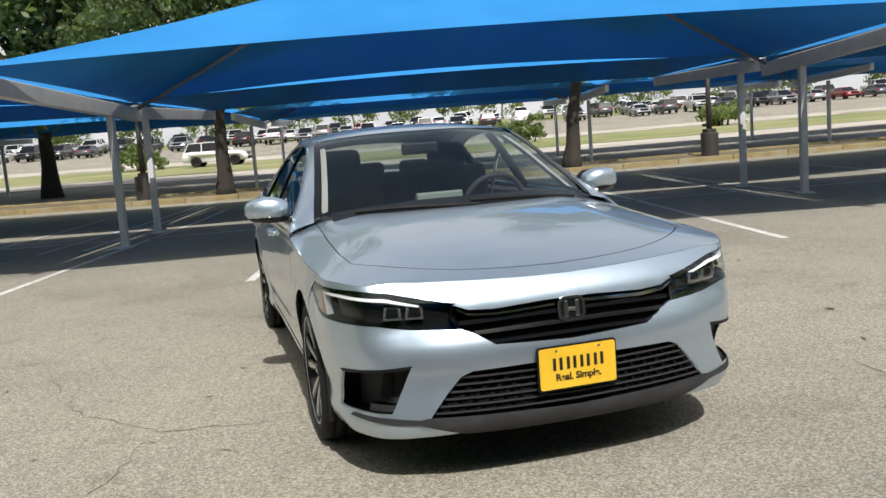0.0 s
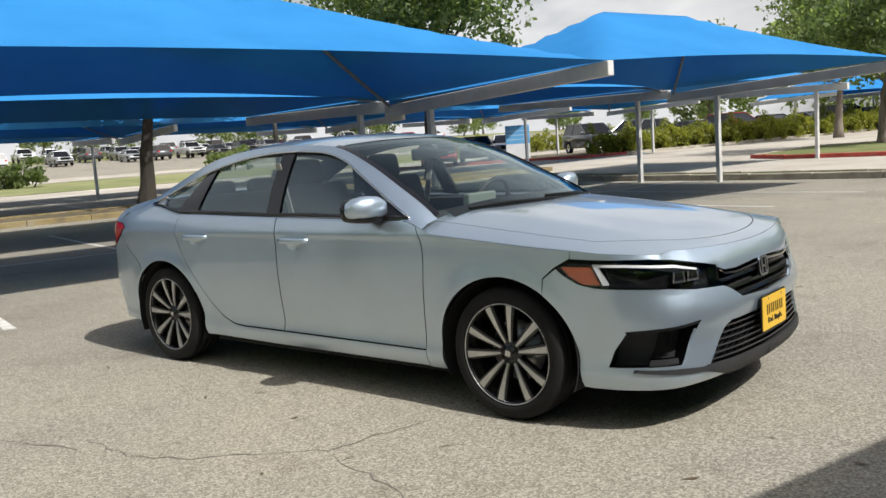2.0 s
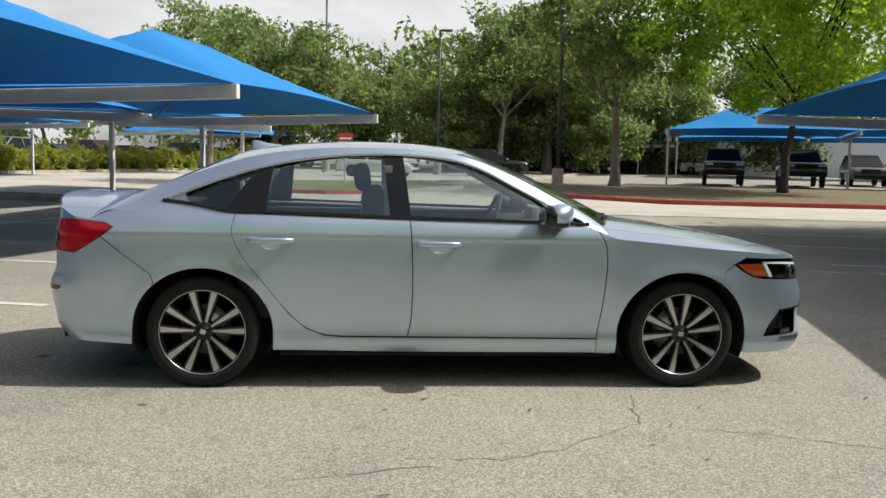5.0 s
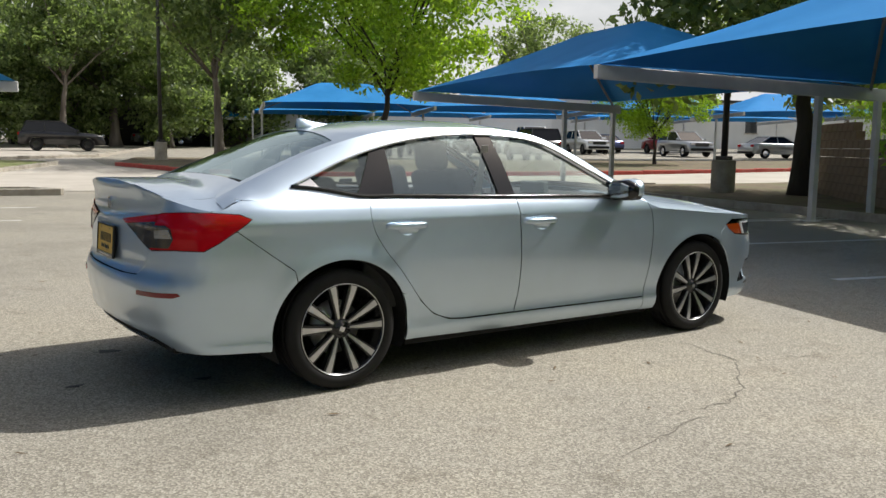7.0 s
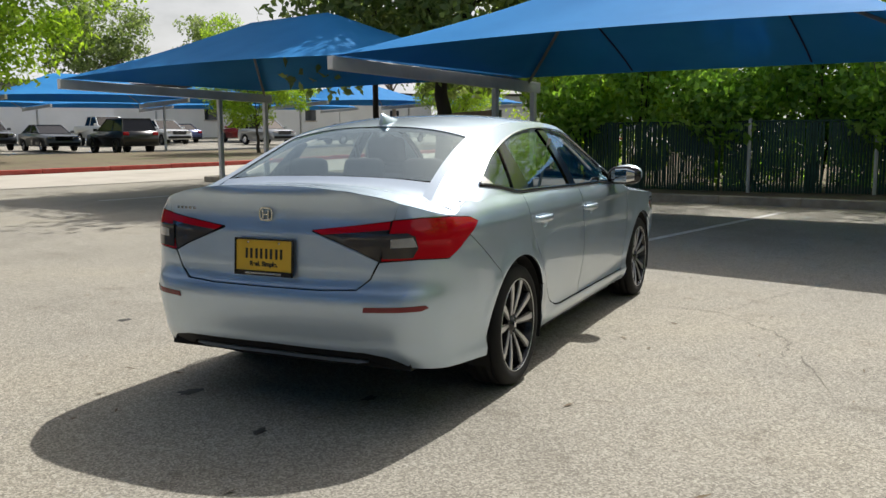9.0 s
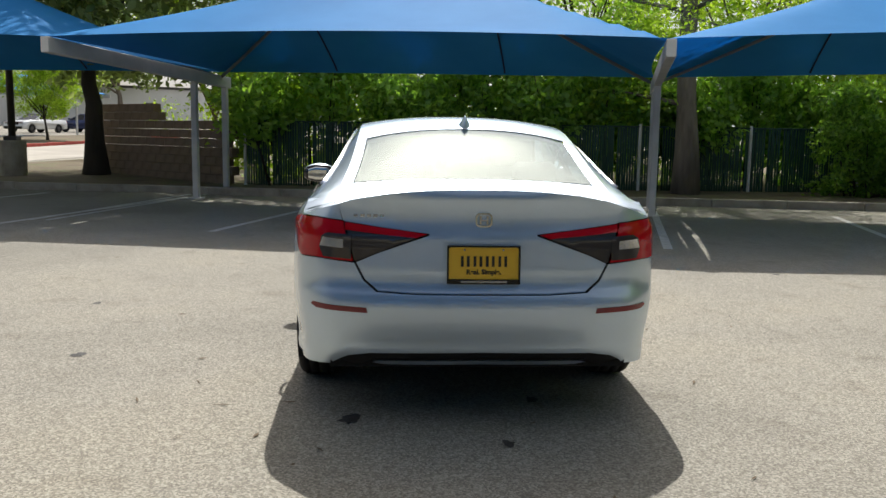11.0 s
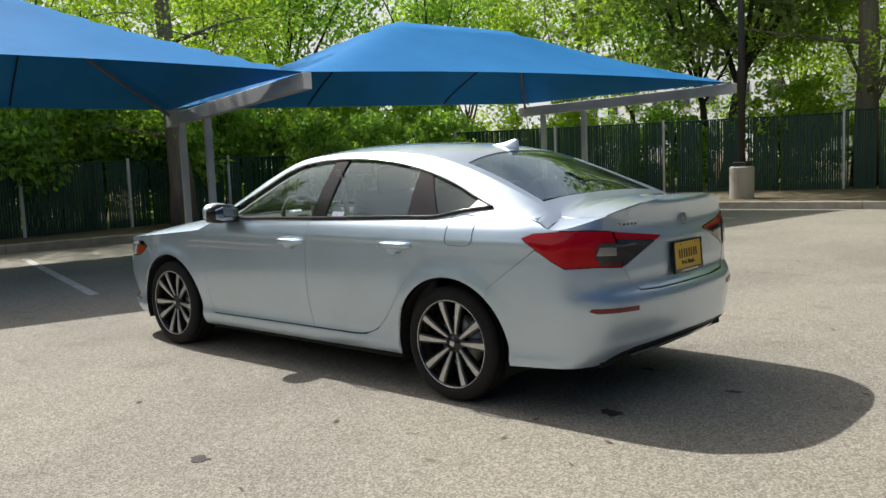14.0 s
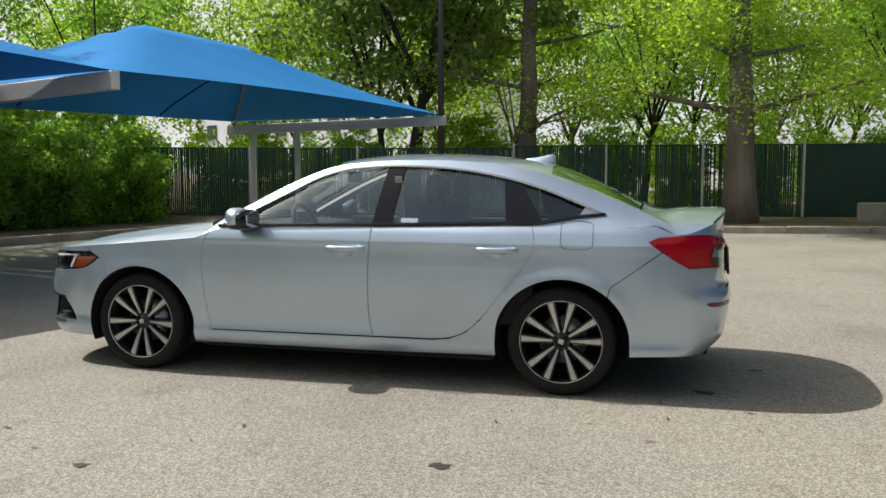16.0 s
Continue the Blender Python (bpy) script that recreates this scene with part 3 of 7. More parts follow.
def ryz(pts):
    return [(float(s_ry(y)), z) for y, z in pts]


# ---- the sedan: materials ----
def paint_material():
    m = mat("silver_blue_metallic_paint", (0.50, 0.58, 0.66), 0.40, 0.84)
    t, n, l, b = nodes_of(m)
    b.inputs["Coat Weight"].default_value = 1.0
    b.inputs["Coat Roughness"].default_value = 0.03
    co = n.new("ShaderNodeTexCoord").outputs["Object"]
    vor = n.new("ShaderNodeTexVoronoi")
    vor.inputs["Scale"].default_value = 1400
    l.new(co, vor.inputs["Vector"])
    r = ramp(t, vor.outputs["Color"], [(0.1, (0.455, 0.553, 0.656)), (0.9, (0.545, 0.643, 0.746))])
    dust = noise_node(t, 2.2, 5, 0.6, co)
    dr = ramp(t, dust.outputs[0], [(0.35, (0.94, 0.94, 0.93)), (0.6, (1, 1, 1))])
    l.new(mixed(t, 1.0, r.outputs[0], dr.outputs[0], "MULTIPLY"), b.inputs["Base Color"])
    rr = n.new("ShaderNodeMapRange")
    rr.inputs[3].default_value, rr.inputs[4].default_value = 0.36, 0.44
    l.new(dust.outputs[0], rr.inputs[0])
    l.new(rr.outputs[0], b.inputs["Roughness"])
    return m


M["paint"] = paint_material()
M["black"] = varied("black_plastic", [(0.008, 0.008, 0.009), (0.015, 0.015, 0.016)], 6, 0.5, 0.1, 300, 0.001, Specular_IOR_Level=0.22)
M["gloss_black"] = mat("gloss_black_trim", (0.008, 0.008, 0.009), 0.12)
M["void"] = mat("black_underbody", (0.006, 0.006, 0.006), 0.9)
M["chrome"] = mat("chrome", (0.72, 0.73, 0.74), 0.10, 1.0)
M["trim"] = mat("bright_trim", (0.70, 0.71, 0.72), 0.16, 1.0)
M["grille_bar"] = mat("satin_black_grille", (0.035, 0.035, 0.037), 0.34)
M["joint"] = mat("grey_panel_joint", (0.10, 0.10, 0.105), 0.7)
M["bumper_grey"] = varied("grained_bumper_plastic", [(0.022, 0.022, 0.024), (0.036, 0.036, 0.038)], 6, 0.6, 0.1, 300, 0.001, Specular_IOR_Level=0.35)
M["rubber"] = varied("tyre_rubber", [(0.008, 0.008, 0.008), (0.018, 0.0175, 0.017)], 5, 0.75, 0.15, 120, 0.002, Specular_IOR_Level=0.25)
M["machined"] = varied("machined_alloy", [(0.50, 0.50, 0.50), (0.62, 0.62, 0.62)], 8, 0.33, 0.02, 200, 0.001, metal=0.85)
M["rim_black"] = mat("gloss_black_alloy", (0.012, 0.012, 0.013), 0.22)
M["yellow"] = varied("yellow_plate_paint", [(0.72, 0.42, 0.025), (0.80, 0.50, 0.04)], 5, 0.35, 0.02)
M["ink"] = mat("black_print", (0.015, 0.013, 0.01), 0.5)
M["fabric_seat"] = varied("dark_seat_cloth", [(0.018, 0.018, 0.02), (0.035, 0.035, 0.037)], 12, 0.9, 0.2, 200, 0.002)
M["dash"] = varied("dark_dash_plastic", [(0.02, 0.02, 0.021), (0.034, 0.034, 0.035)], 8, 0.75, 0.2, 300, 0.001)
M["headliner"] = varied("grey_headliner", [(0.30, 0.29, 0.28), (0.36, 0.35, 0.33)], 8, 0.9, 0.1, 200, 0.001)
M["card"] = mat("grey_green_card", (0.16, 0.19, 0.17), 0.7)
M["amber"] = mat("amber_lens", (0.42, 0.065, 0.006), 0.12, 0.0, Coat_Weight=1.0)
M["red_lens"] = mat("red_lens", (0.44, 0.003, 0.010), 0.10, 0.0, Specular_IOR_Level=0.35)
M["dark_red"] = mat("dark_red_reflector", (0.20, 0.012, 0.015), 0.25)
M["lens_grey"] = mat("smoky_clear_lens", (0.05, 0.045, 0.045), 0.10, 0.2, Coat_Weight=0.4)
M["silver_part"] = mat("silver_reflector", (0.55, 0.55, 0.56), 0.18, 0.9)
M["sticker"] = varied("printed_sticker", [(0.70, 0.72, 0.78), (0.35, 0.40, 0.60)], 60, 0.5, 0)
M["white_part"] = mat("white_light_guide", (0.85, 0.86, 0.88), 0.25)


def glass_material(name, tint, strength):
    m = bpy.data.materials.new(name)
    m.use_nodes = True
    t = m.node_tree
    t.nodes.clear()
    o = t.nodes.new("ShaderNodeOutputMaterial")
    tr, gl = t.nodes.new("ShaderNodeBsdfTransparent"), t.nodes.new("ShaderNodeBsdfGlossy")
    tr.inputs[0].default_value = (*tint, 1)
    gl.inputs["Roughness"].default_value = 0.0
    gl.inputs[0].default_value = (0.80, 0.96, 1.0, 1)
    lw = t.nodes.new("ShaderNodeLayerWeight")
    lw.inputs[0].default_value = 0.5
    pw = t.nodes.new("ShaderNodeMath")
    pw.operation, pw.inputs[1].default_value = "POWER", 5.0
    fr = t.nodes.new("ShaderNodeMapRange")
    fr.inputs[3].default_value, fr.inputs[4].default_value = strength, 1.0
    mx = t.nodes.new("ShaderNodeMixShader")
    t.links.new(lw.outputs["Facing"], pw.inputs[0])
    t.links.new(pw.outputs[0], fr.inputs[0])
    t.links.new(fr.outputs[0], mx.inputs[0])
    t.links.new(tr.outputs[0], mx.inputs[1])
    t.links.new(gl.outputs[0], mx.inputs[2])
    t.links.new(mx.outputs[0], o.inputs[0])
    return m


M["glass"] = glass_material("car_window_glass", (0.84, 0.90, 0.87), 0.16)
M["rear_glass"] = glass_material("rear_screen_glass", (0.72, 0.79, 0.76), 0.26)
M["screen_glass"] = glass_material("windscreen_glass", (0.84, 0.90, 0.87), 0.07)
M["dark_glass"] = glass_material("privacy_glass", (0.55, 0.60, 0.58), 0.10)
M["lens"] = glass_material("headlamp_lens", (0.9, 0.9, 0.9), 0.05)

# ---- the sedan: body ----
car = thing("sedan_car", "silver-blue four-door sedan parked on sunlit asphalt, clean metallic paint", "car")

ZF, RXA, RZA = 0.314, 0.385, 0.362     # wheel centre height and arch radii
XA = 1.368


def cut_arc(cx, a0, a1, n=20):
    return arc(cx, ZF, RXA, RZA, a0, a1, n)


def top_run(x0, x1, n=30, dz=0.0):
    """The body's upper edge between two stations, as flank coordinates."""
    a, b = float(s_x(x0)), float(s_x(x1))
    return [(s, float(edge_z(s)) + dz) for s in np.linspace(a, b, n)]


# inner shell that darkens the joints
sh = Skin()
S0 = float(s_x(1.64))      # the nose ahead of it has its own deep backings
ring = (xz(cut_arc(XA, 45, 180)) +
        [(s, 0.21) for s in np.linspace(float(s_x(XA - RXA)), float(s_x(-XA + RXA)), 30)] + xz(cut_arc(-XA, 0, 180)) +
        [(s, 0.27) for s in np.linspace(float(s_x(-XA - RXA)), SLEN, 30)] +
        [(s, float(edge_z(s)) - 0.012) for s in np.linspace(SLEN, S0, 110)])
sh.patch(ring, lift_belt(-0.016), step=0.06, gap=0, lip=0)
sh.to("inner_shell", M["void"], car)

# door shut lines in side view, bottom to top
FD_F = [(0.864, 0.285), (0.886, 0.45), (0.902, 0.62), (0.908, 0.76), (0.895, 0.84), (0.86, 0.90)]
B_L = [(-0.230, 0.290), (-0.214, 0.36), (-0.206, 0.5), (-0.207, 0.68), (-0.213, 0.83), (-0.222, 0.95)]
RD_R = [(-0.60, 0.292), (-0.70, 0.302), (-0.80, 0.340), (-0.895, 0.423), (-0.96, 0.500), (-1.029, 0.590), (-1.147, 0.735), (-1.205, 0.850), (-1.212, 0.900), (-1.190, 0.965)]


def lerp_run(pts, n=24):
    p = np.array(pts, float)
    d = np.concatenate([[0], np.cumsum(np.linalg.norm(np.diff(p, axis=0), axis=1))])
    fx, fz = _spline(d, p[:, 0]), _spline(d, p[:, 1])
    q = np.linspace(0, d[-1], n)
    return list(zip(fx(q).tolist(), fz(q).tolist()))


def up_to_edge(pts):
    """Ends a rising line on the body's upper edge."""
    p = lerp_run(pts)
    p[-1] = (p[-1][0], float(edge_z(s_x(p[-1][0]))))
    return p


fd, bl, rd = up_to_edge(FD_F), up_to_edge(B_L), up_to_edge(RD_R)
for side, name in ((1, "left"), (-1, "right")):
    k = Skin()
    k.patch(xz(fd) + top_run(fd[-1][0], bl[-1][0])[1:-1] + xz(bl[::-1]), lift_belt(), sides=(side,), step=0.022, gap=0.0032)
    door = k.to("front_door", M["paint"], car)
    k = Skin()
    k.patch(xz(bl) + top_run(bl[-1][0], rd[-1][0])[1:-1] + xz(rd[::-1]), lift_belt(), sides=(side,), step=0.022, gap=0.0032)
    rdoor = k.to("rear_door", M["paint"], car)
    # fender: flank, and the strip of its crown outside the bonnet
    k = Skin()
    arch_part = cut_arc(XA, 180, 53)
    k.patch(xz([fd[0], (0.868, 0.20), (XA - RXA, 0.20)] + arch_part + [(1.602, 0.680), (1.661, 0.728), (1.733, 0.766)]) +
            top_run(1.74, fd[-1][0]) + xz(fd[::-1])[1:-1], lift_belt(), sides=(side,), step=0.022)
    e = [(float(belt(s, edge_z(s))[0]), float(belt(s, edge_z(s))[1])) for s in np.linspace(float(s_x(1.76)), float(s_x(0.86)), 30)]
    k.patch(e + [(0.86, 0.735), (1.0, 0.735), (1.3, 0.745), (1.6, 0.745), (1.78, 0.73)], lift_top(), sides=(side,))
    k.to("front_fender", M["paint"], car)
    # sill
    k = Skin()
    k.patch(xz([(XA - RXA - 0.001, 0.195), (0.868, 0.195), (0.865, 0.283), (0.3, 0.285), (-0.23, 0.287), (-0.60, 0.289), (-0.70, 0.298), (-0.80, 0.336), (-0.892, 0.417), (-0.93, 0.462)] +
               cut_arc(-XA, 26, 0, 8) + [(-XA + RXA, 0.21), (-0.3, 0.197)]), lift_belt(), sides=(side,))
    k.to("sill", M["paint"], car)
    # quarter panel
    k = Skin()
    k.patch(xz(rd[8:]) + top_run(rd[-1][0], -2.02) + xz([(-2.04, 0.928), (-1.905, 0.918), (-1.846, 0.894), (-1.872, 0.872), (-1.918, 0.838), (-1.64, 0.637)] +
            cut_arc(-XA, 132, 27)), lift_belt(), sides=(side,), step=0.022, gap=0, lip=0.008)
    k.to("quarter_panel", M["paint"], car)

# bonnet
hood_front = [(2.115, 0.0), (2.10, 0.2), (2.055, 0.4), (1.97, 0.56), (1.86, 0.67), (1.78, 0.73)]
hf = lerp_run(hood_front, 30)
half = hf + [(1.6, 0.745), (1.3, 0.745), (1.0, 0.735), (0.86, 0.735), (0.88, 0.62), (0.95, 0.4), (0.985, 0.2), (0.995, 0.0)]
full = half + [(x, -y) for x, y in half[::-1] if abs(y) > 1e-6]
Skin().patch(full, lift_top(), sides=(1,), step=0.045).to("bonnet", M["paint"], car)

# nose: the strip ahead of the bonnet, the bumper cover and its openings
nose = Skin()
lead = [(float(belt(s, edge_z(s))[0]), float(belt(s, edge_z(s))[1])) for s in np.linspace(0, float(s_x(1.745)), 44)]
poly = [(x, -y) for x, y in lead[::-1] if y > 1e-6] + lead + hf[::-1] + [(x, -y) for x, y in hf if y > 1e-6]
nose.patch(poly, lift_top(), sides=(1,))
upper_grille = [(0.0, 0.672), (0.10, 0.672), (0.30, 0.662), (0.40, 0.668), (0.455, 0.690), (0.47, 0.64), (0.43, 0.602), (0.38, 0.582), (0.31, 0.538), (0.0, 0.524)]
head = [(0.440, 0.694), (0.52, 0.710), (0.60, 0.726), (0.70, 0.746), (0.80, 0.760)]
bump_top = [(0.0, 0.524), (0.31, 0.538), (0.38, 0.582), (0.43, 0.602), (0.62, 0.613), (0.74, 0.630)]
head_out = [(1.845, 0.643), (1.772, 0.656), (1.70, 0.694), (1.666, 0.722), (1.606, 0.677)]
low_g = [(0.0, 0.455), (0.40, 0.448), (0.445, 0.43), (0.50, 0.37), (0.565, 0.285), (0.0, 0.272)]
fog = fyz([(0.618, 0.480), (0.70, 0.471)]) + xz([(1.975, 0.452), (1.915, 0.37), (1.880, 0.298)]) + fyz([(0.70, 0.303), (0.688, 0.325)])
# the grille hole touches the middle line, so the cover is cut there
face = (fyz(bump_top) + xz(head_out + cut_arc(XA, 53, 0) + [(XA + RXA + 0.004, 0.20), (1.80, 0.195)]) +
        fyz([(0.80, 0.197), (0.66, 0.203), (0.44, 0.219), (0.52, 0.241), (0.60, 0.262), (0.70, 0.268), (0.84, 0.28), (0.838, 0.292), (0.70, 0.290), (0.60, 0.280), (0.575, 0.286)] + low_g[4:0:-1] + low_g[:1]))
nose.patch(face, lift_belt(), holes=[fog], gap=0.0, sides="front")
# band between the grille and the nose's edge
band = fyz(upper_grille[:5]) + [(float(s_fy(y)), z) for y, z in head] + [(float(s_x(1.80)), 0.765), (float(s_x(1.737)), 0.767)]
band += [(s, float(edge_z(s))) for s in np.linspace(float(s_x(1.737)), 0, 44)]
nose.patch(band, lift_belt(), gap=0.0, sides="front")
nose.to("front_bumper", M["paint"], car)

lip = Skin()
lip.patch(fyz([(0.0, 0.272), (0.565, 0.285), (0.60, 0.281), (0.70, 0.289), (0.83, 0.291), (0.84, 0.28), (0.70, 0.268), (0.60, 0.262), (0.52, 0.241), (0.44, 0.219), (0.3, 0.214), (0.0, 0.212)]), lift_belt(0.006), gap=0, sides="front")
lip.to("chin_lip", M["bumper_grey"], car)

grille = Skin()
grille.patch(fyz(upper_grille), lift_belt(-0.05), gap=0, lip=-0.05, sides="front")
grille.to("upper_grille_backing", M["void"], car)
grille = Skin()
grille.patch(fyz([(0, 0.46), (0.41, 0.455), (0.455, 0.43), (0.51, 0.37), (0.58, 0.28), (0, 0.265)]), lift_belt(-0.055), gap=0, lip=-0.055, sides="front")
grille.to("lower_grille_backing", M["void"], car)


def bar_row(y1, z0, z1, off, name, material, parent, depth=0.03, y0=0.0):
    k = Skin()
    n = 26
    lo = [(y, slope(y, z0)) for y in np.linspace(y0, y1, n)]
    k.patch(fyz(lo) + fyz([(y, z + z1[0]) for y, z in lo[::-1]]), lift_belt(off), gap=0, lip=depth, step=0.05, sides="front")
    return k.to(name, material, parent)


def slope(y, z):
    return z - 0.02 * max(0.0, y - 0.15) if z > 0.5 else z + 0.012 * y


for z, y1 in ((0.546, 0.31), (0.584, 0.38), (0.622, 0.44)):
    bar_row(y1, z, (0.014,), -0.012, "grille_bar", M["gloss_black"], car)
for sg in (1, -1):
    k = Skin()
    k.patch(fyz([(0.065, 0.657), (0.30, 0.648), (0.40, 0.655), (0.44, 0.675), (0.44, 0.667), (0.40, 0.647), (0.30, 0.640), (0.065, 0.649)]), lift_belt(0.004), gap=0, lip=0.03, sides=(sg,))
    k.to("grille_trim", M["chrome"], car)
for i, z in enumerate((0.290, 0.315, 0.340, 0.365, 0.390, 0.415)):
    y1 = 0.555 - (z - 0.28) * 0.80
    bar_row(y1, z, (0.008,), -0.008, "grille_bar", M["grille_bar"], car, 0.014)
# small uprights of the honeycomb
for i, z in enumerate((0.290, 0.315, 0.340, 0.365, 0.390)):
    for j in range(6):
        y = 0.21 + j * 0.058 + (i % 2) * 0.029
        if y < 0.54 - (z - 0.28) * 0.85:
            for sg in (1, -1):
                k = Skin()
                k.patch(fyz([(y, z + 0.008), (y + 0.014, z + 0.008), (y + 0.006, z + 0.026), (y - 0.008, z + 0.026)]), lift_belt(-0.02), gap=0, lip=0.02, step=0.05, sides=(sg,))
                k.to("grille_link", M["black"], car)
for sg in (1, -1):
    k = Skin()
    k.patch(fog, lift_belt(-0.085), gap=0, lip=-0.085, sides=(sg,))
    pk = k.to("fog_pocket", M["bumper_grey"], car)
    # thin black patch; the shade of the pocket's hole is put into its colour
    k = Skin()
    k.patch(fyz([(0.705, 0.435), (0.765, 0.43), (0.80, 0.335), (0.725, 0.34)]), lift_belt(-0.080), gap=0, lip=0.003, sides=(sg,))
    k.to("fog_blank", M["void"], pk, "black patch standing for the shade in an unused fog lamp hole")
    k = Skin()
    k.patch(fyz([(0.70, 0.330), (0.805, 0.325), (0.81, 0.300), (0.695, 0.305)]), lift_belt(-0.040), gap=0, lip=0.04, sides=(sg,))
    k.to("fog_ledge", M["bumper_grey"], pk)
    k = Skin()
    k.patch(fyz([(0.614, 0.486), (0.70, 0.477)]) + xz([(1.968, 0.458), (1.975, 0.448)]) + fyz([(0.70, 0.466), (0.624, 0.474)]), lift_belt(0.003), gap=0, lip=0.03, sides=(sg,))
    k.to("fog_trim", M["black"], pk)
    # headlamp: dark bowl, light bars, reflectors and a clear lens
    hl = fyz([(0.435, 0.604), (0.44, 0.691), (0.52, 0.707), (0.60, 0.723), (0.70, 0.743), (0.80, 0.757)]) + xz([(1.80, 0.762), (1.737, 0.763), (1.69, 0.745), (1.666, 0.727), (1.70, 0.698), (1.772, 0.660), (1.845, 0.647)]) + fyz([(0.74, 0.633), (0.62, 0.617)])
    k = Skin()
    k.patch(hl, lift_belt(-0.045), gap=0, lip=-0.043, sides=(sg,))
    lamp = k.to("headlamp", M["gloss_black"], car, "dark headlamp with a white light bar and amber corner")
    k = Skin()
    k.patch(fyz([(0.58, 0.700), (0.70, 0.729)]) + xz([(1.98, 0.742), (1.838, 0.745), (1.838, 0.733), (1.98, 0.731)]) + fyz([(0.70, 0.717), (0.58, 0.692)]), lift_belt(-0.008), gap=0, lip=0.02, sides=(sg,))
    k.to("light_bar", M["white_part"], lamp, "white light guide")
    k = Skin()
    k.patch(xz([(1.838, 0.740), (1.858, 0.740), (1.908, 0.657), (1.884, 0.655)]), lift_belt(-0.008), gap=0, lip=0.02, sides=(sg,))
    k.to("light_bar", M["white_part"], lamp, "white light guide")
    k = Skin()
    k.patch(xz([(1.690, 0.730), (1.826, 0.732), (1.868, 0.657), (1.790, 0.659), (1.730, 0.692)]), lift_belt(-0.006), gap=0, lip=0.02, sides=(sg,))
    k.to("corner_marker", M["amber"], lamp, "amber corner marker")
    for y0 in (0.60, 0.68):
        k = Skin()
        k.patch(fyz([(y0 - 0.036, 0.648), (y0 - 0.032, 0.694), (y0 + 0.026, 0.700), (y0 + 0.034, 0.648)]), lift_belt(-0.016), gap=0, lip=0.01, sides=(sg,))
        k.to("projector", M["silver_part"], lamp, "silver projector bowl")
        k = Skin()
        k.patch(fyz([(y0 - 0.026, 0.660), (y0 - 0.022, 0.694), (y0 + 0.016, 0.698), (y0 + 0.022, 0.660)]), lift_belt(-0.012), gap=0, lip=0.006, sides=(sg,))
        k.to("projector_lens", M["gloss_black"], lamp)
    k = Skin()
    k.patch(hl, lift_belt(-0.002), gap=0.001, lip=0, sides=(sg,))
    ob = k.to("clear_lens", M["lens"], lamp, "clear headlamp lens")
    ob.visible_shadow = False

# rear bumper
rb_top = [(0.0, 0.604), (0.30, 0.604), (0.47, 0.612), (0.535, 0.66), (0.575, 0.735), (0.66, 0.742), (0.74, 0.748)]
rear = Skin()
rear.patch(ryz(rb_top) + xz([(-2.07, 0.745), (-2.0, 0.784), (-1.93, 0.831), (-1.920, 0.834), (-1.642, 0.634)] + cut_arc(-XA, 133, 180)) +
           xz([(-XA - RXA - 0.002, 0.245), (-1.90, 0.247)]) + ryz([(0.80, 0.252), (0.72, 0.262), (0.675, 0.285), (0.60, 0.318), (0.50, 0.335), (0.0, 0.345)]), lift_belt(), gap=0, sides="rear")
rear.to("rear_bumper", M["paint"], car)
k = Skin()
k.patch(ryz([(0.0, 0.343), (0.50, 0.333), (0.60, 0.316), (0.675, 0.283), (0.66, 0.258), (0.56, 0.258), (0.50, 0.285), (0.0, 0.295)]), lift_belt(-0.012), gap=0, sides="rear")
k.patch(ryz([(0.0, 0.272), (0.46, 0.262), (0.60, 0.250), (0.60, 0.225), (0.0, 0.225)]), lift_belt(-0.03), gap=0, sides="rear")
k.to("rear_valance", M["black"], car, "black plastic lower valance")
k = Skin()
k.patch(ryz([(0.0, 0.295), (0.46, 0.286), (0.50, 0.276), (0.44, 0.264), (0.0, 0.272)]), lift_belt(-0.006), gap=0, sides="rear")
k.to("valance_strip", M["paint"], car)
part("exhaust_pipe", tube([(-1.85, 0.55, 0.245), (-2.06, 0.555, 0.240)], 0.028, 14), M["dark_steel"], car)
for sg in (1, -1):
    k = Skin()
    k.patch(ryz([(0.505, 0.522), (0.74, 0.528), (0.765, 0.540), (0.755, 0.552), (0.51, 0.545)]), lift_belt(0.003), gap=0, sides=(sg,))
    k.to("rear_reflector", M["dark_red"], car, "dark red bumper reflector")

# boot lid with its upright face
boot = Skin()
half = ryz([(0.0, 0.612), (0.30, 0.612), (0.463, 0.620), (0.525, 0.665), (0.565, 0.738), (0.48, 0.775), (0.24, 0.862), (0.24, 0.872), (0.62, 0.915), (0.635, 0.92)])
e0 = float(s_ry(0.66))
half += [(s, float(edge_z(s))) for s in np.linspace(e0, SLEN, 24)]
boot.patch(half, lift_belt(), gap=0.0, sides="rear")
lidline = [(float(belt(s, edge_z(s))[0]), float(belt(s, edge_z(s))[1])) for s in np.linspace(e0, SLEN, 30)]
lh = lidline[::-1] + [(-2.02, 0.665), (-1.90, 0.650), (-1.80, 0.60), (-1.792, 0.4), (-1.79, 0.0)]
poly = lh + [(x, -y) for x, y in lh[::-1] if y > 1e-6]
boot.patch(poly, lift_top(), sides=(1,), gap=0.0025)
boot.to("boot_lid", M["paint"], car)
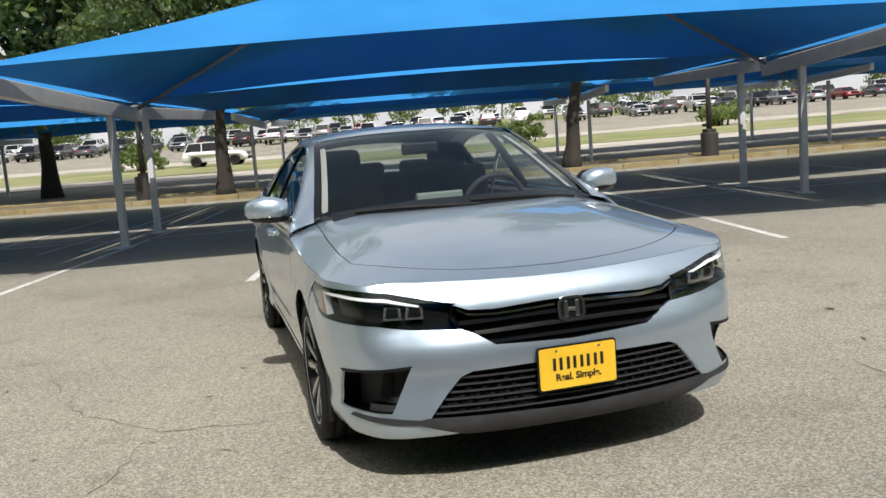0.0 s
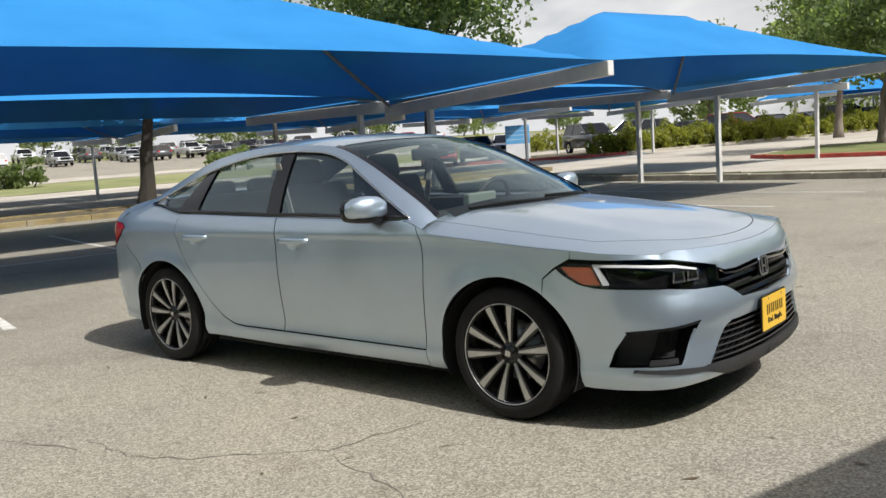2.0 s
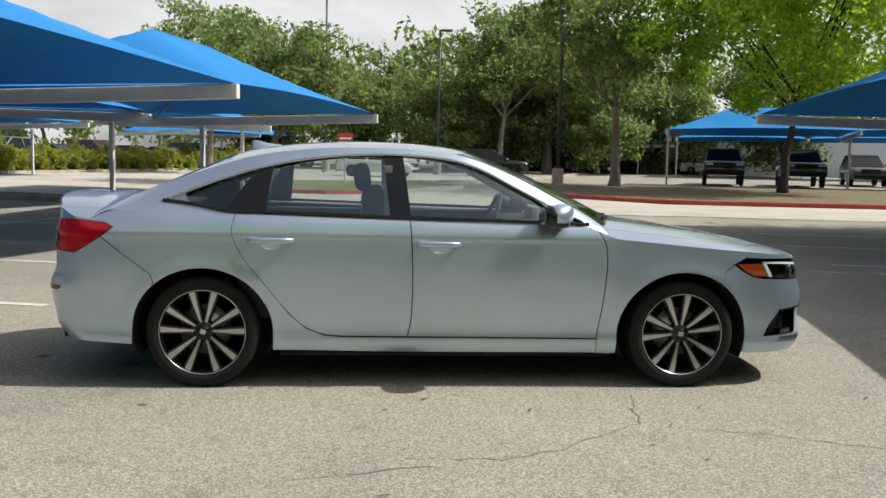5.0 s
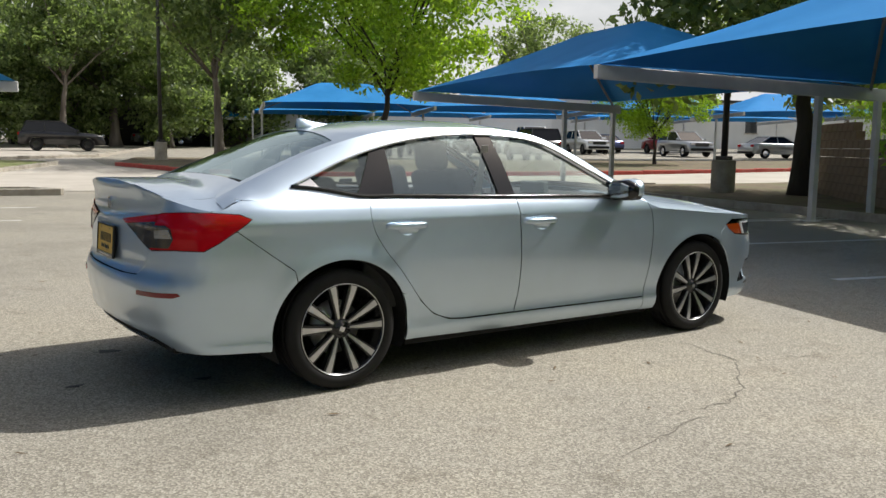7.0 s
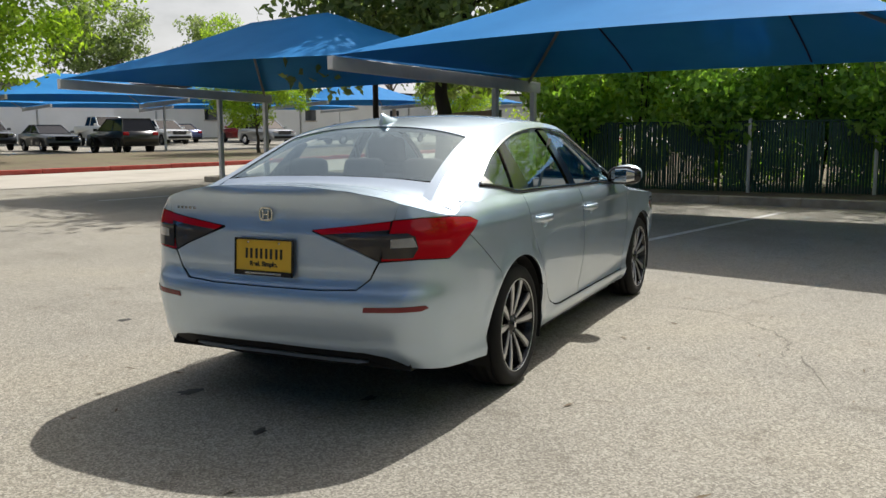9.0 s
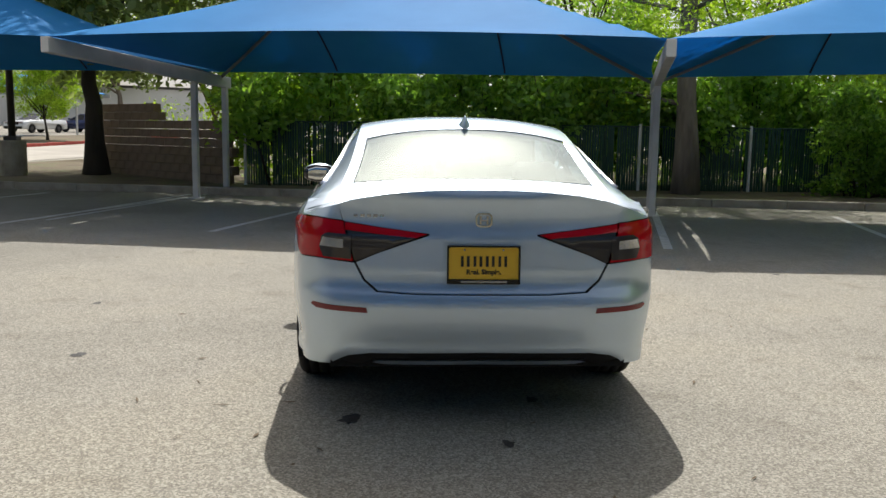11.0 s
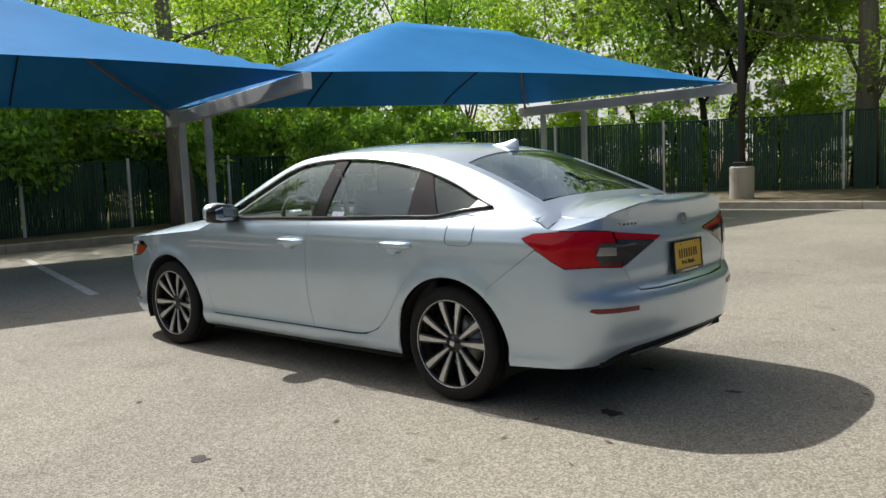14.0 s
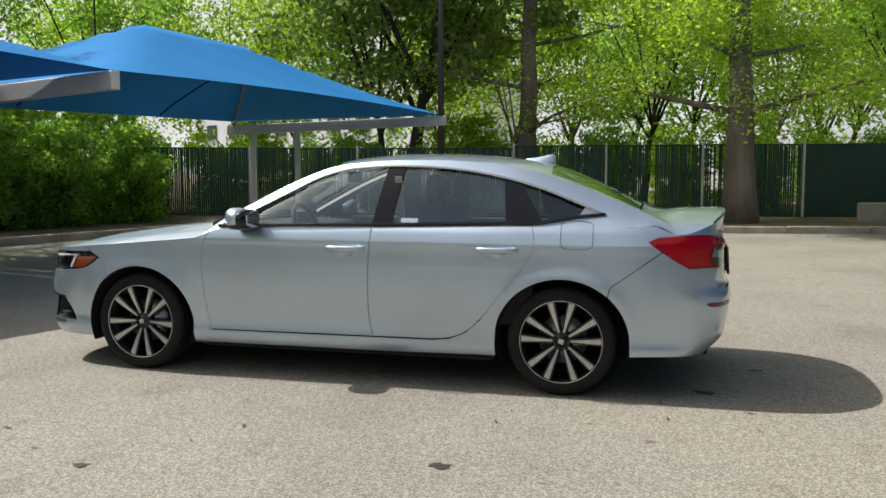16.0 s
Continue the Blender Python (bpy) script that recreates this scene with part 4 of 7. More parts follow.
# shoulders between the boot lid and the flanks
e = [(float(belt(s, edge_z(s))[0]), float(belt(s, edge_z(s))[1])) for s in np.linspace(float(s_x(-1.90)), e0, 30)]
rim_s = np.linspace(e0, float(s_x(-2.035)), 14)
for sg in (1, -1):
    k = Skin()
    k.patch(e + [(-2.02, 0.668), (-1.90, 0.655)], lift_top(), sides=(sg,), gap=0, lip=0)
    k.patch(xz([(-2.035, 0.930)]) + ryz([(0.76, 0.930), (0.64, 0.921)]) + [(s, float(edge_z(s))) for s in rim_s], lift_belt(), gap=0, sides=(sg,))
    k.to("rear_shoulder", M["paint"], car)

# tail lamps
for sg in (1, -1):
    outer = ryz([(0.58, 0.742), (0.66, 0.746), (0.74, 0.752)]) + xz([(-2.07, 0.749), (-2.0, 0.788), (-1.93, 0.836), (-1.874, 0.875), (-1.850, 0.893), (-1.907, 0.915), (-2.04, 0.925)]) + ryz([(0.76, 0.926), (0.635, 0.917)])
    k = Skin()
    k.patch(outer, lift_belt(0.004), gap=0.001, sides=(sg,))
    tl = k.to("tail_lamp", M["red_lens"], car, "red wrap-round tail lamp with a smoky clear centre")
    k = Skin()
    k.patch(ryz([(0.588, 0.752), (0.588, 0.858), (0.70, 0.864), (0.728, 0.85), (0.738, 0.80), (0.718, 0.758)]), lift_belt(0.008), gap=0, lip=0.006, sides=(sg,))
    k.to("reversing_lens", M["lens_grey"], tl, "smoky clear reversing lens")
    k = Skin()
    k.patch(ryz([(0.625, 0.80), (0.625, 0.838), (0.72, 0.846), (0.735, 0.805)]), lift_belt(0.010), gap=0, lip=0.004, sides=(sg,))
    k.to("reversing_bulb", M["silver_part"], tl)
    inner = ryz([(0.25, 0.868), (0.622, 0.911), (0.572, 0.742), (0.485, 0.777)])
    k = Skin()
    k.patch(inner, lift_belt(0.002), gap=0.001, sides=(sg,))
    il = k.to("inner_tail_lamp", M["lens_grey"], car, "smoky inner tail lamp under a red strip")
    k = Skin()
    k.patch(ryz([(0.25, 0.867), (0.622, 0.912), (0.619, 0.878), (0.30, 0.850)]), lift_belt(0.007), gap=0, lip=0.008, sides=(sg,))
    k.to("red_strip", M["red_lens"], il, "red light strip")

# ---- the sedan: cab ----
DLO = [(0.80, 0.943), (0.70, 0.985), (0.60, 1.032), (0.50, 1.084), (0.36, 1.156), (0.20, 1.238), (0.05, 1.286), (-0.12, 1.308), (-0.32, 1.316), (-0.60, 1.306), (-0.85, 1.275), (-1.06, 1.230), (-1.28, 1.162), (-1.47, 1.087), (-1.60, 1.038),
       (-1.44, 1.022), (-1.36, 1.008), (-1.26, 0.990), (-1.05, 0.985), (-0.3, 0.967), (0.2, 0.958)]
for sg, nm in ((1, "left"), (-1, "right")):
    k = Skin()
    xs = np.linspace(0.905, -1.97, 60)
    base = [(x, float(edge_z(s_x(x)))) for x in xs]
    rail = [(x, float(rail_z(x))) for x in xs[::-1]]
    k.patch(base + rail, lift_side(), holes=[DLO], gap=0, lip=0, sides=(sg,))
    k.to("side_frame", M["paint"], car)
    # black pillars and glass
    for poly, name, mt in (
            ([(-0.215, 0.957), (-0.262, 1.315), (-0.375, 1.316), (-0.335, 0.966)], "b_pillar", "gloss_black"),
            ([(-1.035, 0.984), (-1.00, 1.243), (-1.10, 1.218), (-1.255, 0.990)], "c_trim", "gloss_black"),
            ([(0.80, 0.943), (0.70, 0.985), (0.605, 1.029), (0.62, 0.951)], "mirror_sail", "gloss_black")):
        k = Skin()
        k.patch(poly, lift_side(-0.003), gap=0, lip=0.02, sides=(sg,))
        k.to(name, M[mt], car)
    gl1 = [(0.62, 0.951), (0.61, 1.026), (0.50, 1.084), (0.36, 1.156), (0.20, 1.238), (0.05, 1.286), (-0.12, 1.308), (-0.264, 1.315), (-0.217, 0.965), (0.2, 0.958)]
    gl2 = [(-0.335, 0.967), (-0.375, 1.316), (-0.60, 1.306), (-0.85, 1.275), (-1.0, 1.244), (-1.035, 0.985)]
    gl3 = [(-1.255, 0.990), (-1.10, 1.219), (-1.28, 1.162), (-1.49, 1.079), (-1.47, 1.05), (-1.44, 1.022), (-1.36, 1.008)]
    for poly, name, g in ((gl1, "front_window", "glass"), (gl2, "rear_window", "glass"), (gl3, "quarter_window", "dark_glass")):
        k = Skin()
        k.patch(poly, lift_side(-0.012), gap=0, lip=0, sides=(sg,), step=0.06)
        ob = k.to(name, M[g], car, "clear window glass")
        ob.visible_shadow = False
    # mirror triangle ahead of the door glass
    # bright strip over the windows, black strip below
    up = DLO[:15]
    q, nn = lift_side(0.004)(np.array(lerp_run(up, 60)))
    part("window_trim", tube([(a[0], a[1] * sg, a[2]) for a in q], 0.007, 6), M["trim"], car, "bright window surround", True)
    low = [(-1.60, 1.038)] + DLO[15:] + [(0.80, 0.943)]
    q, nn = lift_side(0.004)(np.array(lerp_run(low, 60)))
    part("window_seal", tube([(a[0], a[1] * sg, a[2]) for a in q], 0.010, 6), M["gloss_black"], car, "", True)
    k = Skin()
    k.patch([(-1.612, 1.034), (-1.52, 1.068), (-1.485, 1.079), (-1.465, 1.05), (-1.445, 1.020)], lift_side(0.001), gap=0, lip=0.02, sides=(sg,))
    k.to("window_tip", M["trim"], car, "bright wedge behind the quarter window")

k = Skin()
k.patch([(-0.395, 0.985), (-0.395, 1.012), (-0.50, 1.010), (-0.50, 0.983)], lift_side(-0.010), gap=0, lip=0, sides=(1,), step=0.05)
k.to("window_sticker", M["sticker"], car, "small white sticker in the window")
# roof, screens
def ring_of(x_front, bow_f, x_rear, bow_r, inset=0.0):
    n = 24
    f = [(x_front - bow_f * (t / 1.0) ** 2, t) for t in np.linspace(-1, 1, n)]
    r = [(x_rear + bow_r * t**2, t) for t in np.linspace(1, -1, n)]
    def place(x, t):
        return (x, t * (float(rail_y(x)) - inset))
    sides_l = [(x, 1.0) for x in np.linspace(f[-1][0], r[0][0], 40)[1:-1]]
    sides_r = [(x, -1.0) for x in np.linspace(r[-1][0], f[0][0], 40)[1:-1]]
    return [place(x, t) for x, t in f + sides_l + r + sides_r]


Skin().patch(ring_of(0.17, 0.10, -1.235, -0.03), lift_cab(), sides=(1,), gap=0.001, step=0.05).to("roof", M["paint"], car)
k = Skin()
k.patch(ring_of(1.08, 0.17, 0.172, -0.10), lift_cab(-0.003), sides=(1,), gap=0.002, lip=0, step=0.06)
ws = k.to("windscreen", M["screen_glass"], car, "clear windscreen")
ws.visible_shadow = False
k = Skin()
k.patch(ring_of(-1.24, 0.03 * -1, -1.785, 0.0, 0.055), lift_cab(-0.004), sides=(1,), gap=0.002, lip=0, step=0.05)
rg = k.to("rear_screen", M["rear_glass"], car, "clear rear screen")
rg.visible_shadow = False
# painted pillars beside the rear screen
for sg in (1, -1):
    k = Skin()
    xs = np.linspace(-1.20, -1.97, 30)
    k.patch([(x, float(rail_y(x)) + 0.0) for x in xs] + [(x, float(rail_y(x)) - 0.053) for x in xs[::-1]], lift_cab(), gap=0, lip=0.01, sides=(sg,))
    k.to("rear_pillar", M["paint"], car)
    k = Skin()
    xs = np.linspace(0.89, 0.06, 30)
    k.patch([(x, float(rail_y(x))) for x in xs] + [(x, float(rail_y(x)) - 0.034) for x in xs[::-1]], lift_cab(0.003), gap=0, lip=0.01, sides=(sg,))
    k.to("front_pillar", M["gloss_black"], car)
# dark band round the windscreen's foot and wipers
k = Skin()
ys = np.linspace(-0.66, 0.66, 30)
k.patch([(1.085 - 0.17 * (y / 0.74) ** 2 + 0.01, y) for y in ys] + [(0.99 - 0.13 * (y / 0.74) ** 2, y) for y in ys[::-1]], lift_cab(-0.008), sides=(1,), gap=0, lip=0)
k.to("cowl_band", M["black"], car)
k = Skin()
k.patch([(1.10 - 0.20 * (y / 0.74) ** 2, y) for y in ys] + [(0.99 - 0.13 * (y / 0.74) ** 2 - 0.03, y) for y in ys[::-1]], lambda q: (np.stack([q[:, 0], q[:, 1], top(q[:, 0], q[:, 1]) - 0.012], -1), np.tile([0, 0, 1.0], (len(q), 1))), sides=(1,), gap=0, lip=0)
k.to("cowl", M["void"], car)
for y0, y1 in ((0.62, 0.02), (0.05, -0.55)):
    pts = []
    for f in np.linspace(0, 1, 10):
        y = y0 + (y1 - y0) * f
        x = 1.085 - 0.17 * (y / 0.74) ** 2 - 0.035 * f
        pts.append((x, y, float(cab_top(x, y)) + 0.004))
    part("wiper", tube(pts, 0.007, 6), M["black"], car)
# antenna fin
bm = bmesh.new()
rows = [[bm.verts.new((x, y * w, z * h - 0.012)) for y, z in ((-1, 0), (-0.9, 0.35), (-0.42, 0.75), (-0.1, 1), (0.1, 1), (0.42, 0.75), (0.9, 0.35), (1, 0))]
        for x, w, h in ((0.0, 0.010, 0.016), (-0.05, 0.026, 0.030), (-0.11, 0.034, 0.046), (-0.155, 0.033, 0.064), (-0.185, 0.026, 0.073), (-0.205, 0.016, 0.070), (-0.212, 0.012, 0.030))]
for a, b in zip(rows, rows[1:]):
    for i in range(8):
        bm.faces.new((a[i], a[(i + 1) % 8], b[(i + 1) % 8], b[i]))
bm.faces.new(rows[0])
bm.faces.new(rows[-1][::-1])
bmesh.ops.recalc_face_normals(bm, faces=bm.faces[:])
part("antenna_fin", bm, M["paint"], car, "", True, pose(-1.00, 0, float(cab_top(-1.08, 0)) + 0.006, 0, -8, 0))

# ---- the sedan: wheels ----
def lathe(prof, seg=56):
    """Turns (radius, y) pairs about the y axis."""
    bm = bmesh.new()
    rows = [[bm.verts.new((r * math.cos(a), y, r * math.sin(a))) for a in (2 * math.pi * k / seg for k in range(seg))] for r, y in prof]
    for a, b in zip(rows, rows[1:]):
        for k in range(seg):
            bm.faces.new((a[k], a[(k + 1) % seg], b[(k + 1) % seg], b[k]))
    bmesh.ops.recalc_face_normals(bm, faces=bm.faces[:])
    return bm


tyre_me = mesh_of("tyre", lathe([(0.235, 0.035), (0.244, 0.099), (0.254, 0.105), (0.274, 0.108), (0.295, 0.103), (0.309, 0.092), (0.316, 0.075), (0.3175, 0.055), (0.312, 0.053), (0.312, 0.047), (0.318, 0.045),
                                 (0.3185, 0.010), (0.312, 0.008), (0.312, -0.002), (0.3185, -0.004), (0.318, -0.045), (0.312, -0.047), (0.312, -0.053), (0.3175, -0.055), (0.316, -0.075), (0.300, -0.10), (0.25, -0.105), (0.222, -0.08)]), M["rubber"], True)
barrel_me = mesh_of("rim_barrel", lathe([(0.236, 0.098), (0.231, 0.102), (0.222, 0.098), (0.218, 0.085), (0.212, 0.06), (0.205, 0.02), (0.20, -0.08), (0.0, -0.075)]), M["rim_black"], True)
disc_me = mesh_of("brake_disc", lathe([(0.145, -0.02), (0.145, 0.0), (0.08, 0.0), (0.06, 0.03), (0.0, 0.03)], 40), M["machined"], True)
hub_me = mesh_of("hub", lathe([(0.066, 0.03), (0.062, 0.058), (0.042, 0.068), (0.031, 0.072), (0.030, 0.079), (0.0, 0.080)], 36), M["rim_black"], True)
ring_me = mesh_of("rim_flange", lathe([(0.2250, 0.1005), (0.2266, 0.1032), (0.2280, 0.1032), (0.2295, 0.1005)]), M["machined"], True)
capring_me = mesh_of("hub_emblem", box((0, 0, 0), (0.03, 0.004, 0.026), None, 0.0), M["silver_part"])


def spoke_mesh(name, w0, w1, lift, material, r0=0.055, r1=0.224):
    """A flared spoke from hub to rim; its face leans back a little to one side."""
    bm = bmesh.new()
    rows = []
    for f in (0.0, 0.25, 0.5, 0.75, 1.0):
        r = r0 + (r1 - r0) * f
        w = w0 + (w1 - w0) * f
        y = 0.070 + 0.024 * math.sin(f * 1.5) + lift
        rows.append([bm.verts.new(p) for p in ((r, y, -w), (r, y + 0.001, w), (r, y - 0.028, w + 0.005), (r, y - 0.028, -w - 0.005))])
    for a, b in zip(rows, rows[1:]):
        for k in range(4):
            bm.faces.new((a[k], a[(k + 1) % 4], b[(k + 1) % 4], b[k]))
    bm.faces.new(rows[0]); bm.faces.new(rows[-1][::-1])
    bmesh.ops.recalc_face_normals(bm, faces=bm.faces[:])
    return mesh_of(name, bm, material)


spoke_me = spoke_mesh("spoke_face", 0.0046, 0.0155, 0.0, M["machined"], 0.050)
rib_me = spoke_mesh("spoke_rib", 0.012, 0.026, -0.006, M["rim_black"], 0.045, 0.222)
nut_me = mesh_of("wheel_nut", lathe([(0.010, 0.05), (0.010, 0.068), (0.006, 0.070), (0.0, 0.070)], 10), M["rim_black"])
for wx in (XA, -XA):
    for sg in (1, -1):
        w = new("wheel")
        w.parent = car
        w.matrix_basis = (pose(wx, sg * 0.775, ZF, 0, 17 if wx > 0 else -18, 0) if sg > 0 else pose(wx, sg * 0.775, ZF, 0, -10 if wx > 0 else -19, 180)) @ Matrix.Diagonal((0.982, 1, 0.982, 1))
        share("tyre", tyre_me, w, Matrix(), "black low-profile tyre")
        share("rim_barrel", barrel_me, w, Matrix.Diagonal((1.058, 1, 1.058, 1)))
        share("rim_flange", ring_me, w, Matrix.Diagonal((1.058, 1, 1.058, 1)))
        share("brake_disc", disc_me, w, Matrix())
        share("hub", hub_me, w, Matrix())
        share("hub_emblem", capring_me, w, pose(0, 0.083, 0))
        grow = Matrix.Diagonal((1.058, 1, 1.058, 1))
        for i in range(5):
            for d in (-15.5, 15.5):
                a = 72 * i + d
                share("spoke_rib", rib_me, w, pose(0, 0, 0, 0, a, 0) @ grow)
                share("spoke_face", spoke_me, w, pose(0, 0, 0, 0, a, 0) @ grow, "machined silver spoke face")
            share("wheel_nut", nut_me, w, pose(0, 0, 0, 0, 72 * i, 0) @ pose(0.057, 0, 0))
        # wheel housing
        bm = bmesh.new()
        n = 24
        rows = []
        for y in (0.60, 0.868):
            rows.append([bm.verts.new((wx + (RXA - 0.006) * math.cos(a), sg * y, ZF + (RZA - 0.004) * math.sin(a))) for a in (math.pi * k / n for k in range(-3, n + 4))])
        for k in range(len(rows[0]) - 1):
            bm.faces.new((rows[0][k], rows[0][k + 1], rows[1][k + 1], rows[1][k]))
        bm.faces.new(rows[0])
        part("wheel_housing", bm, M["void"], car)

# floor pan
bm = bmesh.new()
add_box(bm, (0, 0, 0.235), (1.9, 1.60, 0.13))
add_box(bm, (-1.95, 0, 0.31), (0.45, 1.35, 0.12))
add_box(bm, (-1.37, 0, 0.30), (0.8, 1.1, 0.14))
add_box(bm, (1.37, 0, 0.28), (0.85, 1.1, 0.16))
add_box(bm, (1.88, 0, 0.26), (0.40, 1.0, 0.08))
part("floor_pan", bm, M["void"], car)
# bulkheads that close the engine bay and the boot from the cabin
for x, w, h in ((0.96, 1.30, 0.56), (-1.50, 1.4, 0.65)):
    part("bulkhead", box((x, 0, 0.295 + h / 2), (0.03, w, h)), M["void"], car)

# ---- the sedan: mirrors, handles, plates, badges ----
def blob(rows, seg=14):
    """Skin over oval sections: (x, y, z, half width, half height), lying across y."""
    bm = bmesh.new()
    rs = []
    for x, y, z, a, b in rows:
        rs.append([bm.verts.new((x + a * math.copysign(abs(math.cos(t)) ** 0.7, math.cos(t)), y, z + b * math.copysign(abs(math.sin(t)) ** 0.7, math.sin(t)))) for t in (2 * math.pi * k / seg for k in range(seg))])
    for p, q in zip(rs, rs[1:]):
        for k in range(seg):
            bm.faces.new((p[k], p[(k + 1) % seg], q[(k + 1) % seg], q[k]))
    bm.faces.new(rs[0][::-1]); bm.faces.new(rs[-1])
    bmesh.ops.recalc_face_normals(bm, faces=bm.faces[:])
    return bm


for sg in (1, -1):
    X = 0.60
    bm = blob([(X + 0.015, 0.835, 0.990, 0.018, 0.030), (X + 0.018, 0.85, 0.996, 0.048, 0.044), (X + 0.018, 0.90, 1.004, 0.068, 0.057), (X + 0.014, 0.96, 1.006, 0.070, 0.060), (X + 0.004, 1.01, 1.004, 0.060, 0.054), (X - 0.008, 1.045, 1.000, 0.038, 0.040), (X - 0.014, 1.06, 0.997, 0.016, 0.020)])
    if sg < 0:
        bmesh.ops.scale(bm, vec=(1, -1, 1), verts=bm.verts[:])
        bmesh.ops.reverse_faces(bm, faces=bm.faces[:])
    mirror = part("door_mirror", bm, M["paint"], car, "silver mirror cap over a black housing", True)
    bm = blob([(X, 0.84, 0.955, 0.02, 0.02), (X, 0.86, 0.952, 0.062, 0.026), (X - 0.002, 0.95, 0.952, 0.078, 0.026), (X - 0.015, 1.02, 0.957, 0.056, 0.022), (X - 0.02, 1.045, 0.962, 0.02, 0.012)])
    add_box(bm, (X + 0.02, 0.815, 0.945), (0.10, 0.09, 0.028), None, 0.008)
    if sg < 0:
        bmesh.ops.scale(bm, vec=(1, -1, 1), verts=bm.verts[:])
        bmesh.ops.reverse_faces(bm, faces=bm.faces[:])
    part("mirror_base", bm, M["gloss_black"], mirror, "gloss black mirror base", True)
    bm = blob([(X - 0.090, 0.862, 0.990, 0.004, 0.030), (X - 0.095, 0.89, 0.992, 0.005, 0.046), (X - 0.096, 0.97, 0.994, 0.005, 0.048), (X - 0.090, 1.025, 0.992, 0.004, 0.032)])
    if sg < 0:
        bmesh.ops.scale(bm, vec=(1, -1, 1), verts=bm.verts[:])
        bmesh.ops.reverse_faces(bm, faces=bm.faces[:])
    part("mirror_glass", bm, M["chrome"], mirror, "mirror glass")
    bm = blob([(X - 0.052, 0.838, 0.988, 0.026, 0.038), (X - 0.056, 0.872, 0.991, 0.036, 0.061), (X - 0.057, 0.98, 0.994, 0.036, 0.064), (X - 0.052, 1.035, 0.992, 0.030, 0.050), (X - 0.046, 1.058, 0.992, 0.016, 0.028)])
    if sg < 0:
        bmesh.ops.scale(bm, vec=(1, -1, 1), verts=bm.verts[:])
        bmesh.ops.reverse_faces(bm, faces=bm.faces[:])
    part("mirror_rim", bm, M["gloss_black"], mirror, "black rim of the mirror", True)
    # black sail in front of the window's foot
    # pull handles over scooped cups
    for hx, hz in ((-0.06, 0.812), (-0.995, 0.822)):
        s = float(s_x(hx))
        y = float(belt(s, hz)[1])
        k = Skin()
        c = [(hx + 0.062 * math.cos(t) + 0.01, hz - 0.016 + 0.026 * math.sin(t)) for t in np.linspace(0, 2 * math.pi, 22)[:-1]]
        k.patch(xz(c), lambda q: (belt(q[:, 0], q[:, 1]) + np.array([0, -0.001, 0]) + 0.0018 * np.array([0, 1, 0]), (lambda n: n / np.linalg.norm(n, axis=1, keepdims=True))(np.stack([(q[:, 0] - q[:, 0].mean()) * 10, np.full(len(q), 0.8), -(q[:, 1] - q[:, 1].mean() + 0.012) * 34], 1))), gap=0, lip=0, step=0.012, sides=(sg,))
        k.to("handle_cup", M["paint"], car)
        bm = bmesh.new()
        rows = []
        for f in np.linspace(-1, 1, 13):
            bulge = 0.030 * (1 - abs(f) ** 4) + 0.003
            hh = 0.0165 * (1 - 0.35 * abs(f) ** 6)
            x = hx + 0.128 * f
            rows.append([bm.verts.new((x, sg * (y + bulge + dy), hz + 0.010 + dz * hh)) for dy, dz in ((-0.012, -1), (-0.002, -1), (0.002, -0.4), (0.002, 0.5), (-0.003, 1), (-0.014, 1))])
        for p, q in zip(rows, rows[1:]):
            for t in range(6):
                bm.faces.new((p[t], p[(t + 1) % 6], q[(t + 1) % 6], q[t]))
        bm.faces.new(rows[0]); bm.faces.new(rows[-1][::-1])
        bmesh.ops.recalc_face_normals(bm, faces=bm.faces[:])
        part("door_handle", bm, M["paint"], car, "body-coloured pull handle", True)

# fuel flap on the left quarter
flap = [(x, z) for cx, cz, a0 in ((-1.405, 0.975, 0), (-1.495, 0.970, 90), (-1.495, 0.875, 180), (-1.405, 0.875, 270))
        for x, z in ((cx + 0.045 * math.cos(radians(a0 + 15 * i)), cz + 0.030 * math.sin(radians(a0 + 15 * i))) for i in range(7))]
q = []
for x, z in dense(np.array(flap), 0.012):
    sx = float(s_x(x))
    q.append(belt(sx, z) if z < float(edge_z(sx)) else cab_side(x, z))
q = np.array(q + q[:1]) + np.array([0, 0.001, 0])
part("fuel_flap", tube([tuple(a) for a in q], 0.0016, 5), M["joint"], car, "fuel flap joint")


def plate(root, w, h, r, n=6):
    pts = []
    for cx, cz, a0 in ((w / 2 - r, h / 2 - r, 0), (-w / 2 + r, h / 2 - r, 90), (-w / 2 + r, -h / 2 + r, 180), (w / 2 - r, -h / 2 + r, 270)):
        pts += [(cx + r * math.cos(radians(a0 + 90 * i / n)), cz + r * math.sin(radians(a0 + 90 * i / n))) for i in range(n + 1)]
    return pts


def flat(pts, y0, y1):
    """A rounded plate: outline in (x, z), from depth y0 to y1."""
    bm = bmesh.new()
    a = [bm.verts.new((x, y0, z)) for x, z in pts]
    b = [bm.verts.new((x, y1, z)) for x, z in pts]
    bm.faces.new(a); bm.faces.new(b[::-1])
    for i in range(len(pts)):
        j = (i + 1) % len(pts)
        bm.faces.new((a[i], b[i], b[j], a[j]))
    bmesh.ops.recalc_face_normals(bm, faces=bm.faces[:])
    return bm


def words(text, size, m, parent, material, name="lettering"):
    cu = bpy.data.curves.new(name, "FONT")
    cu.body, cu.size, cu.extrude = text, size, 0.0006
    cu.align_x = "CENTER"
    cu.offset = 0.0012
    cu.materials.append(material)
    ob = new(name, cu)
    ob.parent = parent
    ob.matrix_basis = m
    return ob


